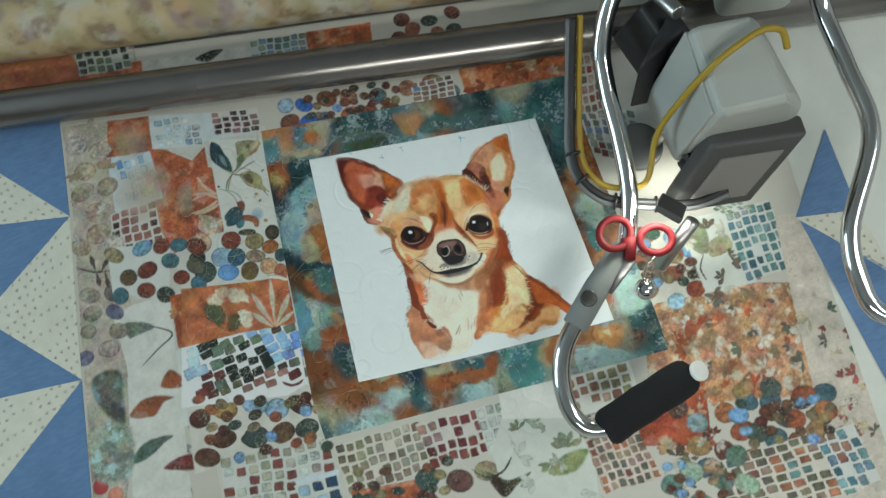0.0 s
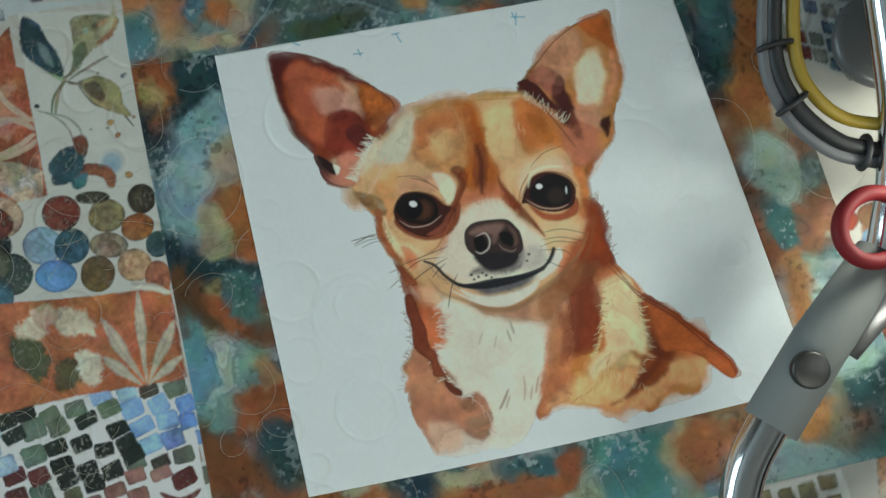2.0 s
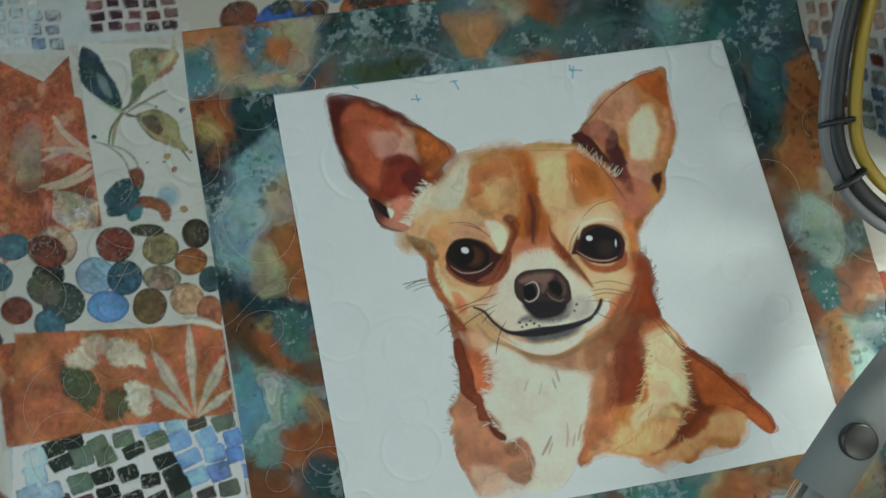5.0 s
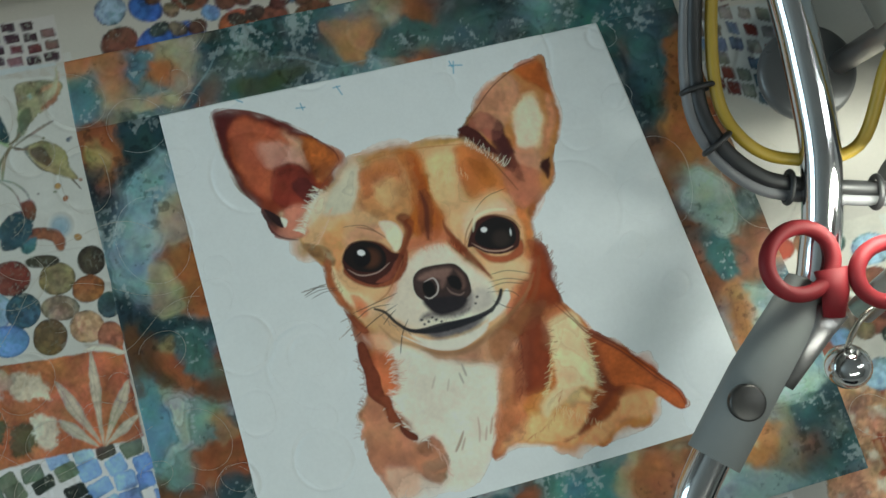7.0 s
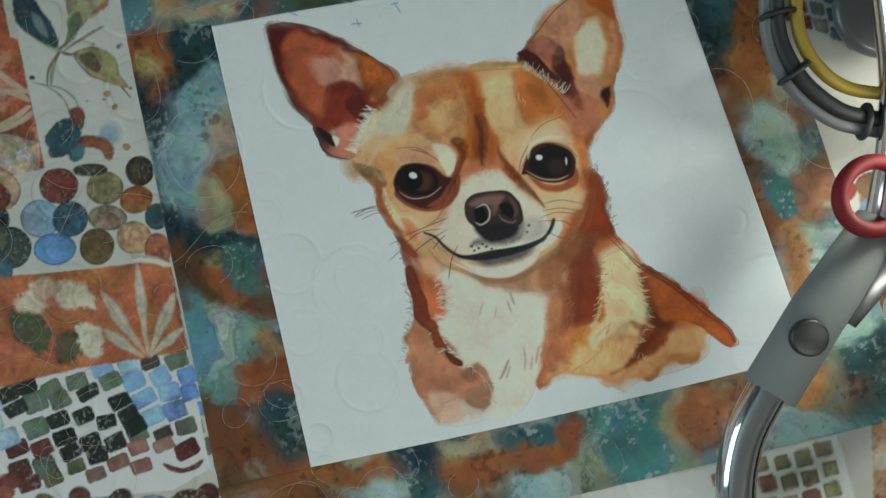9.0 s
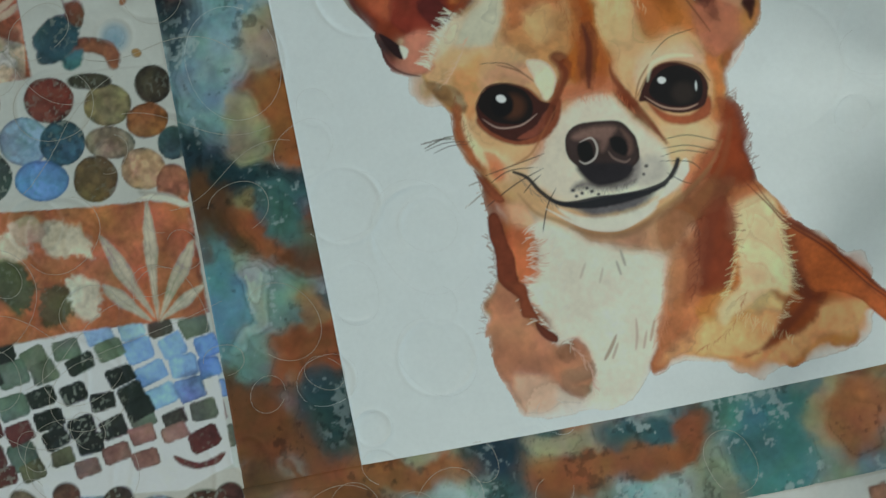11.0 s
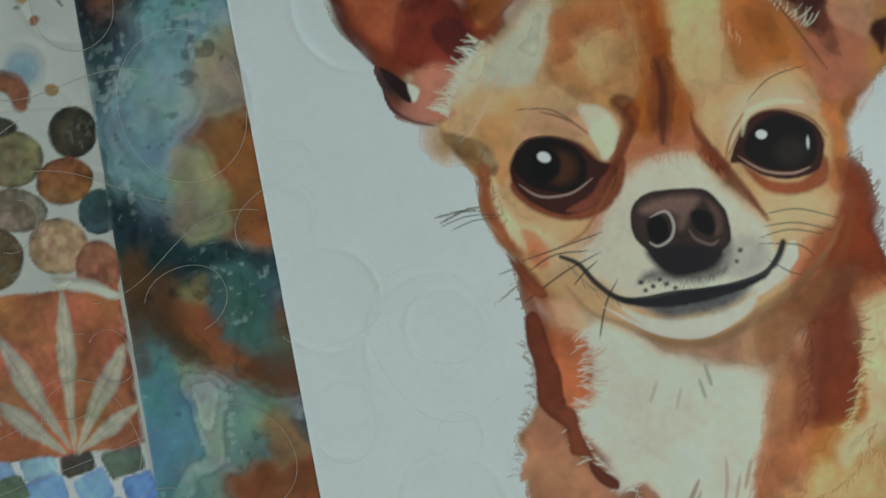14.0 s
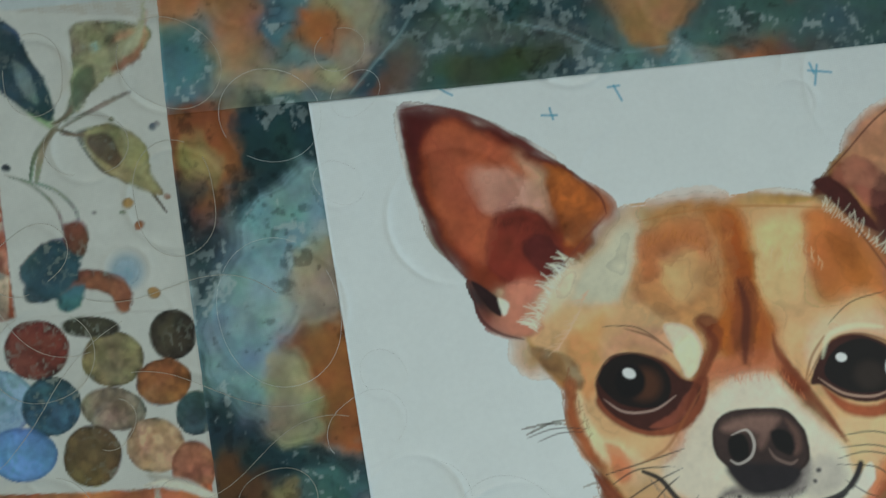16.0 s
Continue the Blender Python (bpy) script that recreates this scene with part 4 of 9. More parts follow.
poly("panel", (135, 63, 36), [(160, 171), (161, 165), (168, 153), (175, 138), (181, 126), (177, 131), (166, 146), (159, 158)], .8, .25, .1, .6)
poly("panel", (218, 128, 93), [(140, 166), (157, 165), (160, 158), (145, 158), (130, 153), (119, 134), (112, 129), (121, 144), (130, 157)], 2, .25, 0, .8)
poly("panel", (227, 166, 117), [(86, 184), (99, 187), (93, 171), (88, 158), (82, 162), (82, 175)], 2.2, .3, 0, .8)
poly("panel", (160, 117, 79), [(69, 181), (83, 174), (85, 161), (79, 166), (72, 174)], 1.2, .45, .1, 1)
poly("panel", (239, 209, 171), [(83, 162), (90, 145), (102, 135), (110, 129), (101, 124), (89, 131), (82, 138), (79, 150)], 1.8, .2, 0, .8)
poly("panel", (232, 152, 116), [(92, 141), (99, 131), (95, 125), (90, 130)], 1.3, .25, .1, .6)
poly("panel", (183, 103, 66), [(79, 166), (83, 166), (82, 155), (86, 138), (89, 129), (82, 138), (78, 152)], 1, .3, .1, .6)
poly("panel", (227, 175, 142), [(94, 171), (101, 179), (111, 182), (120, 179), (123, 171), (118, 170), (107, 174), (98, 172)], 1.2, .25, .1, .6)
poly("panel", (241, 200, 169), [(177, 173), (188, 175), (202, 171), (207, 162), (199, 163), (186, 166), (179, 163), (172, 153), (171, 164)], 1.3, .2, .1, .6)
poly("panel", (228, 223, 207), [(145, 158), (157, 156), (165, 144), (174, 132), (180, 122), (183, 111), (179, 104), (159, 101), (139, 103), (123, 108), (116, 117), (109, 125), (116, 134), (124, 143), (132, 152)], 1.8, .06, 0, .8)
poly("panel", (220, 135, 82), [(211, 174), (214, 160), (212, 142), (207, 132), (204, 137), (209, 151), (207, 164)], 1.8, .3, .1, .8)
poly("panel", (239, 195, 155), [(178, 135), (195, 134), (204, 128), (200, 119), (189, 116), (183, 122)], 2, .2, 0, .8)
poly("panel", (227, 142, 103), [(190, 116), (203, 119), (199, 108), (188, 98), (183, 103)], 2, .3, .1, .8)
poly("panel", (200, 150, 119), [(127, 97), (143, 89), (159, 89), (176, 95), (186, 87), (184, 74), (175, 70), (165, 75), (147, 83), (132, 89)], 3.6, .3, 0, 1)
poly("panel", (231, 229, 214), [(114, 102), (128, 91), (147, 80), (165, 74), (171, 67), (171, 58), (170, 58), (163, 39), (156, 30), (151, 21), (138, 7), (125, 4), (115, 9), (122, 22), (115, 39), (109, 43), (104, 53), (99, 65), (98, 73), (97, 73), (108, 84), (107, 96)], 2, .06, 0, 1)
poly("panel", (218, 124, 83), [(95, 102), (105, 99), (107, 90), (106, 79), (101, 73), (94, 74), (93, 88)], 1.8, .3, .1, .8)
poly("panel", (239, 188, 154), [(97, 114), (106, 110), (109, 99), (101, 100), (96, 104)], 2, .2, 0, .8)
poly("panel", (200, 137, 107), [(84, 76), (91, 70), (93, 64), (95, 56), (100, 48), (108, 40), (116, 41), (122, 35), (123, 27), (119, 17), (114, 10), (108, 15), (102, 21), (92, 19), (85, 9), (84, 11), (79, 24), (76, 39), (76, 50), (73, 52), (78, 62), (75, 64), (80, 69)], .8, .3, .25, .8)
poly("panel", (230, 196, 174), [(84, 30), (102, 21), (97, 7), (90, 11), (85, 10), (82, 21)], 2.8, .2, 0, .8)
poly("panel", (144, 97, 70), [(106, 37), (115, 40), (115, 32), (109, 31)], 1.8, .35, 0, 1)
poly("panel", (160, 122, 97), [(107, 24), (122, 28), (122, 22), (112, 19), (119, 16), (116, 11), (108, 15)], 1.6, .35, .1, .8)
poly("panel", (204, 154, 125), [(172, 71), (184, 74), (183, 56), (183, 56), (170, 50), (165, 43), (165, 51)], 2.6, .25, 0, 1)
poly("panel", (224, 135, 91), [(170, 53), (177, 48), (176, 36), (171, 29), (161, 25), (159, 18), (152, 16), (152, 22), (157, 30), (161, 37), (166, 45)], .9, .3, .2, .6)
poly("panel", (246, 184, 132), [(156, 21), (177, 38), (195, 34), (213, 38), (219, 29), (205, 14), (187, 18), (170, 22)], 3, .35, .1, 1)
poly("panel", (241, 175, 125), [(237, 33), (263, 34), (255, 18), (237, 18), (222, 11), (214, 9), (207, 14), (224, 24)], 2, .35, .15, 1.2)
poly("panel", (220, 140, 93), [(171, 68), (184, 80), (183, 51), (173, 39), (158, 28), (160, 45)], 2.4, .35, 0, 1)
poly("panel", (158, 72, 38), [(208, 144), (216, 137), (216, 117), (219, 101), (209, 99), (196, 106), (183, 98), (194, 114), (207, 126)], 1, .3, .2, .8)
poly("panel", (169, 108, 70), [(169, 90), (191, 103), (210, 103), (200, 90), (185, 86), (169, 74)], 2.6, .3, 0, .8)
poly("panel", (202, 119, 79), [(182, 79), (192, 85), (182, 51), (176, 48)], 1.6, .3, 0, .8)
poly("panel", (140, 63, 36), [(192, 92), (204, 94), (204, 76), (197, 55), (189, 49), (179, 51), (185, 65), (182, 76)], 1, .3, .2, .9)
poly("panel", (213, 128, 82), [(208, 98), (219, 98), (228, 81), (221, 90), (207, 86)], 1.8, .3, .1, .9)
poly("panel", (246, 213, 172), [(207, 89), (222, 93), (229, 77), (229, 56), (225, 42), (216, 47), (206, 42), (190, 34), (188, 42), (201, 50), (204, 68)], 1.8, .25, 0, .8)
poly("panel", (185, 90, 42), [(229, 79), (238, 72), (258, 49), (272, 32), (277, 19), (270, 22), (262, 34), (246, 41), (231, 40), (228, 56)], .8, .35, .25, .8)
poly("panel", (222, 124, 76), [(243, 58), (259, 44), (267, 33), (255, 34), (244, 40), (236, 47)], 1.6, .35, .1, 1)
poly("panel", (122, 54, 31), [(230, 76), (238, 68), (234, 46), (242, 39), (236, 34), (228, 41), (228, 56)], 1.1, .3, .15, .9)
poly("panel", (164, 83, 42), [(204, 17), (218, 29), (223, 40), (237, 35), (232, 26), (212, 19), (197, 17)], 1.8, .35, .1, 1)
poly("panel", (189, 101, 72), [(44, 269), (59, 267), (73, 256), (78, 244), (65, 228), (58, 214), (46, 227), (41, 247)], 2.6, .35, .1, .8)
poly("panel", (232, 181, 164), [(59, 251), (73, 248), (83, 234), (79, 226), (67, 232), (59, 236)], 2.6, .25, 0, .8)
poly("panel", (146, 61, 47), [(65, 233), (78, 232), (85, 223), (87, 212), (77, 204), (65, 206), (58, 216)], 1.4, .35, .25, .9)
poly("panel", (90, 33, 33), [(74, 220), (83, 221), (87, 209), (78, 207), (74, 213)], .9, .3, .15, .7)
poly("panel", (201, 112, 61), [(84, 242), (95, 243), (106, 230), (98, 219), (89, 216), (90, 226)], .9, .4, .2, .8)
poly("panel", (220, 142, 120), [(65, 206), (77, 204), (69, 193), (75, 187), (65, 185), (56, 190), (61, 198)], 1.4, .3, .1, .8)
poly("panel", (218, 159, 125), [(202, 242), (224, 252), (231, 239), (219, 223), (210, 218), (198, 224)], 2.2, .3, .1, .8)
poly("panel", (241, 220, 195), [(227, 229), (238, 231), (238, 215), (230, 202), (219, 207)], 1.8, .15, 0, .8)
poly("panel", (201, 108, 58), [(232, 255), (247, 256), (249, 246), (250, 230), (245, 235), (237, 244)], 1.8, .35, .1, .8)
poly("panel", (220, 150, 112), [(246, 232), (250, 224), (247, 213), (241, 203), (233, 195), (243, 218)], 1.3, .3, .1, .8)
poly("panel", (218, 135, 105), [(207, 191), (225, 188), (226, 173), (212, 164), (206, 177)], 1.8, .3, .1, .8)
poly("panel", (192, 115, 96), [(192, 226), (202, 233), (210, 227), (213, 217), (206, 211), (199, 220)], 1.4, .3, .1, .8)
poly("panel", (81, 38, 38), [(211, 224), (214, 220), (213, 209), (217, 201), (213, 189), (207, 196), (205, 213)], .8, .25, .1, .7)
poly("panel", (135, 74, 56), [(215, 201), (217, 190), (217, 181), (211, 190)], 1, .3, .1, .7)
OPS["panel"].append(("bleed", 1.25, 2.4, 10, .15, 1.08))
# a second, drier glaze over the run washes leaves crisp rims
for wash_op in [q for q in OPS["panel"] if q[0] == "poly"][-62:]:
    if wash_op[1].mean() < .42:
        OPS["panel"].append(("poly", wash_op[1] * .92, wash_op[2], .45, .32, .22, 2.6, .30))
poly("panel", (246, 223, 195), [(120, 181), (130, 178), (133, 169), (129, 162), (125, 160), (123, 169)], .7, .15, .2, .5)
bristles("panel", (180, 103, 51), [(118, 215), (135, 214), (143, 204), (146, 186)], (-1, -4), 26, .7, .55)
bristles("panel", (244, 206, 161), [(161, 209), (170, 199), (177, 204), (184, 194)], (0, -5), 22, .7, .6)
bristles("panel", (220, 124, 80), [(132, 168), (139, 162), (149, 158), (160, 158), (168, 146)], (0, -4.5), 24, .6, .6)
poly("panel", (144, 74, 47), [(90, 157), (98, 167), (106, 172), (118, 168), (125, 159), (133, 159), (129, 147), (118, 140), (106, 141), (96, 147)], 1, .25, .15, .5)
poly("panel", (70, 33, 27), [(91, 164), (98, 172), (107, 172), (117, 167), (123, 160), (130, 156), (125, 148), (116, 143), (106, 143), (97, 149), (92, 156)], .6, .2, .1, .4)
poly("panel", (142, 74, 56), [(118, 148), (124, 154), (128, 155), (125, 148), (116, 143), (108, 144)], .6, .2, .1, .4)
poly("panel", (27, 20, 20), [(92, 164), (98, 171), (107, 172), (116, 167), (119, 159), (116, 152), (108, 151), (98, 155)], .5, .1, 0, .3)
oval("panel", (83, 49, 33), (109, 160), 6, 6, -10, 2.5, 0.1, 0)
oval("panel", (18, 15, 18), (104, 162), 5.6, 6.4, -10, 1, 0.1, 0)
stroke("panel", (189, 158, 146), [(93, 157), (100, 151), (111, 150), (120, 154)], .9, 1, .8, .3)
oval("panel", (246, 246, 246), (104, 165), 2.6, 1.9, -35, .35, 0.1, 0)
stroke("panel", (56, 33, 31), [(91, 165), (98, 172), (108, 172), (117, 167), (122, 160)], .8, 1, .8, .3)
poly("panel", (171, 88, 54), [(175, 149), (184, 141), (196, 139), (205, 146), (204, 137), (193, 134), (181, 138)], 1.2, .25, .1, .5)
poly("panel", (65, 31, 27), [(171, 151), (180, 164), (191, 166), (202, 160), (206, 152), (202, 142), (192, 140), (182, 143), (175, 149)], .6, .2, .1, .4)
poly("panel", (24, 20, 22), [(177, 155), (183, 162), (193, 164), (202, 158), (203, 150), (199, 144), (188, 144), (179, 149)], .5, .1, 0, .3)
oval("panel", (49, 40, 36), (193, 150), 5.5, 5, -10, 2.5, 0.1, 0)
stroke("panel", (194, 158, 140), [(174, 152), (182, 145), (192, 142), (199, 143)], 1, 1, .8, .3)
oval("panel", (241, 246, 246), (184, 158), 2.1, 1.7, -20, .3, 0.1, 0)
oval("panel", (214, 221, 221), (200, 152), .6, 2.2, -10, .3, 0.1, 0)
stroke("panel", (101, 51, 33), [(170, 152), (180, 164), (191, 166), (202, 161), (207, 153)], 1, 1, .7, .4)
poly("panel", (135, 126, 122), [(164, 124), (167, 116), (164, 111), (153, 109), (137, 113), (129, 113), (136, 117), (153, 113)], 2, .38, 0, 1.2)
poly("panel", (63, 47, 45), [(131, 138), (134, 143), (141, 145), (152, 144), (160, 142), (165, 135), (166, 129), (165, 122), (160, 118), (154, 116), (146, 115), (139, 119), (135, 124), (131, 130)], .5, .25, .35, .4)
poly("panel", (128, 97, 88), [(135, 140), (146, 142), (157, 140), (153, 135), (148, 129), (147, 136), (138, 137)], 1.8, .3, 0, .6)
poly("panel", (108, 79, 72), [(159, 139), (163, 134), (163, 127), (160, 125), (161, 132)], 1.5, .3, 0, .6)
poly("panel", (15, 14, 16), [(137, 135), (142, 136), (144, 132), (143, 127), (138, 126), (136, 130)], .8, .1, 0, .3)
poly("panel", (18, 16, 19), [(153, 135), (158, 135), (161, 130), (159, 125), (155, 127), (153, 130)], .9, .1, 0, .3)
poly("panel", (38, 33, 38), [(135, 125), (147, 124), (161, 120), (160, 115), (153, 112), (142, 113), (136, 119)], 1.6, .2, 0, .5)
stroke("panel", (207, 196, 189), [(138, 136), (144, 137), (146, 132), (144, 127), (139, 125), (136, 127)], 1.1, 1, .8, .3)
stroke("panel", (131, 108, 101), [(151, 129), (153, 125), (158, 122), (161, 123)], 1.2, 1, .8, .4)
poly("panel", (198, 189, 176), [(168, 122), (177, 120), (177, 111), (166, 108), (163, 111)], 3, .15, 0, .8)
poly("panel", (230, 225, 207), [(121, 106), (131, 100), (147, 97), (161, 98), (170, 101), (167, 95), (156, 91), (146, 90), (135, 93), (127, 98)], 1.2, .06, 0, .6)
poly("panel", (99, 94, 97), [(128, 106), (146, 104), (164, 104), (168, 103), (159, 98), (148, 98), (137, 99)], 2.2, .38, 0, 1)
poly("panel", (36, 35, 40), [(118, 111), (130, 107), (147, 107), (166, 106), (177, 108), (174, 106), (164, 103), (148, 102), (135, 103), (124, 106)], .7, .25, 0, .5)
stroke("panel", (33, 33, 40), [(103, 128), (109, 124), (114, 116), (121, 109), (129, 107), (141, 107), (152, 106), (164, 106), (175, 108), (181, 113), (184, 118)], 2.2, .5, .95, .4)
poly("panel", (235, 228, 212), [(183, 114), (188, 118), (188, 111), (179, 104), (170, 100), (175, 105)], .7, .06, 0, .4)
stroke("panel", (45, 42, 47), [(179, 110), (182, 114), (184, 118)], 2.4, .4, .9, .8)
stroke("panel", (169, 122, 81), [(103, 117), (110, 106), (120, 100), (131, 93), (146, 89), (160, 90), (172, 96), (186, 102), (199, 112), (207, 123)], 2.6, 1, .6, 1)
stroke("panel", (51, 47, 47), [(120, 134), (108, 132), (89, 129)], .55, 1, .9, .25)
stroke("panel", (51, 47, 47), [(115, 128), (101, 129), (91, 125)], .55, 1, .9, .25)
stroke("panel", (51, 47, 47), [(118, 127), (103, 122), (87, 114)], .6, 1, .9, .25)
stroke("panel", (51, 47, 47), [(116, 124), (111, 121), (106, 117)], .6, 1, .9, .25)
stroke("panel", (45, 42, 45), [(122, 116), (116, 108), (111, 95)], .65, 1, .9, .25)
stroke("panel", (67, 56, 51), [(178, 129), (191, 129), (205, 123)], .5, 1, .8, .25)
stroke("panel", (67, 56, 51), [(177, 125), (190, 124), (202, 119)], .5, 1, .8, .25)
stroke("panel", (56, 49, 47), [(176, 121), (187, 122), (199, 118)], .5, 1, .8, .25)
stroke("panel", (56, 49, 47), [(175, 119), (189, 116), (194, 111)], .5, 1, .8, .25)
stroke("panel", (56, 49, 47), [(177, 113), (184, 107), (188, 105)], .5, 1, .8, .25)
stroke("panel", (67, 61, 58), [(85, 147), (73, 149), (62, 147)], .45, 1, .8, .25)
stroke("panel", (67, 61, 58), [(84, 146), (75, 147), (66, 145)], .45, 1, .8, .25)
stroke("panel", (79, 56, 45), [(97, 184), (109, 182), (117, 176)], .45, 1, .8, .25)
stroke("panel", (90, 58, 42), [(181, 171), (191, 178), (204, 180)], .5, 1, .8, .25)
stroke("panel", (101, 63, 42), [(105, 182), (115, 177), (122, 170)], .8, 1, .7, .4)
oval("panel", (67, 65, 70), (130, 113), 1, .8, 0, .5, 0.1, 0)
oval("panel", (67, 65, 70), (134, 111), .9, .8, 0, .5, 0.1, 0)
oval("panel", (74, 70, 74), (139, 111), 1, .8, 0, .5, 0.1, 0)
oval("panel", (67, 65, 70), (131, 110), .8, .7, 0, .5, 0.1, 0)
oval("panel", (79, 74, 76), (137, 113), .9, .8, 0, .5, 0.1, 0)
oval("panel", (67, 65, 70), (142, 109), .9, .7, 0, .5, 0.1, 0)
oval("panel", (90, 85, 85), (168, 118), 1, .9, 0, .6, 0.1, 0)
oval("panel", (90, 85, 85), (166, 114), .8, .8, 0, .6, 0.1, 0)
bristles("panel", (67, 63, 65), [(132, 115), (142, 112), (153, 111), (163, 113)], (-.6, -3), 24, .45, .7)
bristles("panel", (112, 103, 99), [(105, 125), (112, 115), (121, 108)], (2, -3), 22, .5, .6)
bristles("panel", (231, 229, 214), [(108, 97), (108, 84), (103, 73), (99, 65), (104, 51), (115, 38)], (-6, 1.5), 44, 1.1, .85)
bristles("panel", (215, 124, 85), [(101, 100), (104, 91), (104, 80), (95, 71), (98, 61)], (6, -2), 26, .8, .7)
poly("panel", (124, 56, 33), [(86, 108), (90, 110), (92, 104), (93, 94), (95, 87), (95, 74), (97, 68), (94, 66), (85, 76), (86, 89), (85, 99)], .6, .25, .2, .6)
poly("panel", (135, 65, 38), [(88, 75), (97, 73), (98, 66), (100, 57), (101, 53), (98, 55), (93, 57), (93, 66)], .6, .25, .2, .7)
poly("panel", (106, 47, 29), [(99, 53), (103, 49), (108, 44), (107, 41), (102, 44), (99, 49)], .5, .2, .15, .5)
poly("panel", (146, 74, 45), [(84, 133), (87, 128), (96, 116), (92, 115), (87, 122)], .7, .3, .15, .6)
bristles("panel", (135, 79, 54), [(84, 100), (85, 84), (79, 69), (73, 52)], (-3, 1.5), 22, .8, .7)
bristles("panel", (220, 177, 159), [(114, 38), (121, 27), (121, 16)], (2, -5), 18, .9, .7)
stroke("panel", (169, 140, 117), [(137, 39), (133, 33), (129, 28)], 1.8, 1, .8, .5)
stroke("panel", (187, 158, 135), [(137, 35), (133, 28)], 1.3, 1, .7, .5)
stroke("panel", (203, 171, 149), [(148, 45), (147, 37), (145, 30)], 1.3, 1, .7, .5)
stroke("panel", (203, 171, 149), [(152, 38), (149, 30)], 1.2, 1, .7, .5)
stroke("panel", (198, 153, 122), [(157, 43), (153, 33)], 1.3, 1, .7, .5)
stroke("panel", (169, 158, 140), [(147, 80), (148, 72)], 1.4, 1, .7, .5)
stroke("panel", (169, 158, 140), [(144, 75), (145, 68)], 1.3, 1, .7, .5)
stroke("panel", (198, 180, 160), [(137, 73), (134, 66)], 1.2, 1, .6, .5)
stroke("panel", (198, 180, 160), [(129, 77), (125, 70)], 1.2, 1, .6, .5)
bristles("panel", (220, 142, 103), [(165, 51), (162, 41), (157, 32)], (-3, -5), 26, .9, .7)
bristles("panel", (246, 213, 172), [(226, 82), (228, 59), (225, 42), (215, 30)], (5, -2.5), 30, .9, .8)
bristles("panel", (140, 65, 38), [(205, 90), (202, 69), (194, 49)], (4.5, -2), 20, .8, .7)
bristles("panel", (197, 110, 72), [(204, 47), (193, 31), (177, 24)], (-3, -4), 22, .8, .6)
stroke("panel", (117, 51, 31), [(218, 100), (228, 81), (247, 63), (264, 41), (275, 28), (277, 19)], 1.1, 1, .8, .4)
bristles("panel", (117, 56, 38), [(213, 145), (216, 131), (217, 116), (218, 104)], (3.5, 2), 24, .6, .85)
poly("panel", (49, 27, 29), [(51, 209), (60, 201), (60, 194), (55, 199)], .5, .2, .1, .4)
poly("panel", (246, 237, 216), [(60, 201), (64, 198), (61, 194)], .6, .1, 0, .4)
stroke("panel", (94, 38, 36), [(34, 275), (35, 260), (37, 243), (42, 223), (50, 209)], 1.6, 1, .7, .6)
stroke("panel", (103, 42, 38), [(35, 278), (47, 277), (64, 269), (78, 258), (90, 247)], 1.8, 1, .7, .7)
stroke("panel", (79, 38, 36), [(50, 208), (52, 195), (58, 188), (67, 184)], 1.1, 1, .8, .4)
bristles("panel", (246, 232, 207), [(90, 211), (82, 201), (75, 192), (72, 186)], (-5, 4), 40, 1.1, .85)
bristles("panel", (239, 190, 157), [(94, 198), (87, 187), (79, 178)], (-4, -2), 26, .9, .7)
poly("panel", (79, 33, 29), [(185, 225), (191, 226), (198, 220), (202, 212), (206, 203), (197, 209), (191, 217)], .7, .25, .1, .6)
bristles("panel", (246, 228, 205), [(187, 215), (197, 205), (208, 193)], (3.5, 5), 26, .9, .85)
stroke("panel", (94, 49, 38), [(186, 224), (199, 234), (214, 246), (232, 254), (247, 256)], .7, 1, .8, .3)
bristles("panel", (231, 225, 210), [(109, 101), (112, 96), (118, 90), (115, 38)], (-5, -4), 30, 1.2, .8)
bristles("panel", (108, 49, 31), [(187, 87), (187, 76), (183, 63), (179, 51)], (-3, -4), 22, .9, .75)
bristles("panel", (135, 70, 40), [(231, 77), (229, 56), (231, 41)], (3, -3.5), 20, .8, .7)
bristles("panel", (241, 216, 164), [(196, 41), (208, 32), (223, 21)], (-2, -5), 24, .8, .7)
bristles("panel", (212, 131, 67), [(119, 211), (130, 213), (139, 207), (151, 209)], (1, 4), 26, .7, .55)
bristles("panel", (169, 90, 45), [(145, 191), (153, 194), (157, 184), (162, 175)], (-1, -5), 20, .6, .55)
bristles("panel", (146, 79, 45), [(82, 171), (84, 158), (87, 144)], (-2, -3), 20, .6, .6)
bristles("panel", (94, 40, 29), [(64, 231), (75, 227), (84, 221)], (-1, -3), 16, .6, .7)
bristles("panel", (169, 79, 56), [(44, 267), (51, 253), (58, 234)], (1, -5), 22, .7, .5)
bristles("panel", (246, 241, 221), [(88, 209), (83, 204), (77, 196)], (-3, 2.5), 18, .7, .7)
stroke("panel", (169, 97, 56), [(102, 131), (113, 135), (121, 144), (130, 155)], 1.2, 1, .6, .6)
stroke("panel", (135, 67, 40), [(134, 167), (127, 156), (119, 145)], 1.4, 1, .6, .6)
stroke("panel", (169, 85, 45), [(147, 190), (148, 178), (143, 168)], 4, 1, .45, 1.5)
stroke("panel", (169, 85, 45), [(157, 180), (157, 169), (153, 162)], 4, 1, .45, 1.5)
stroke("panel", (94, 42, 29), [(151, 193), (152, 182), (150, 173), (148, 162)], 3.2, 1, .8, .9)
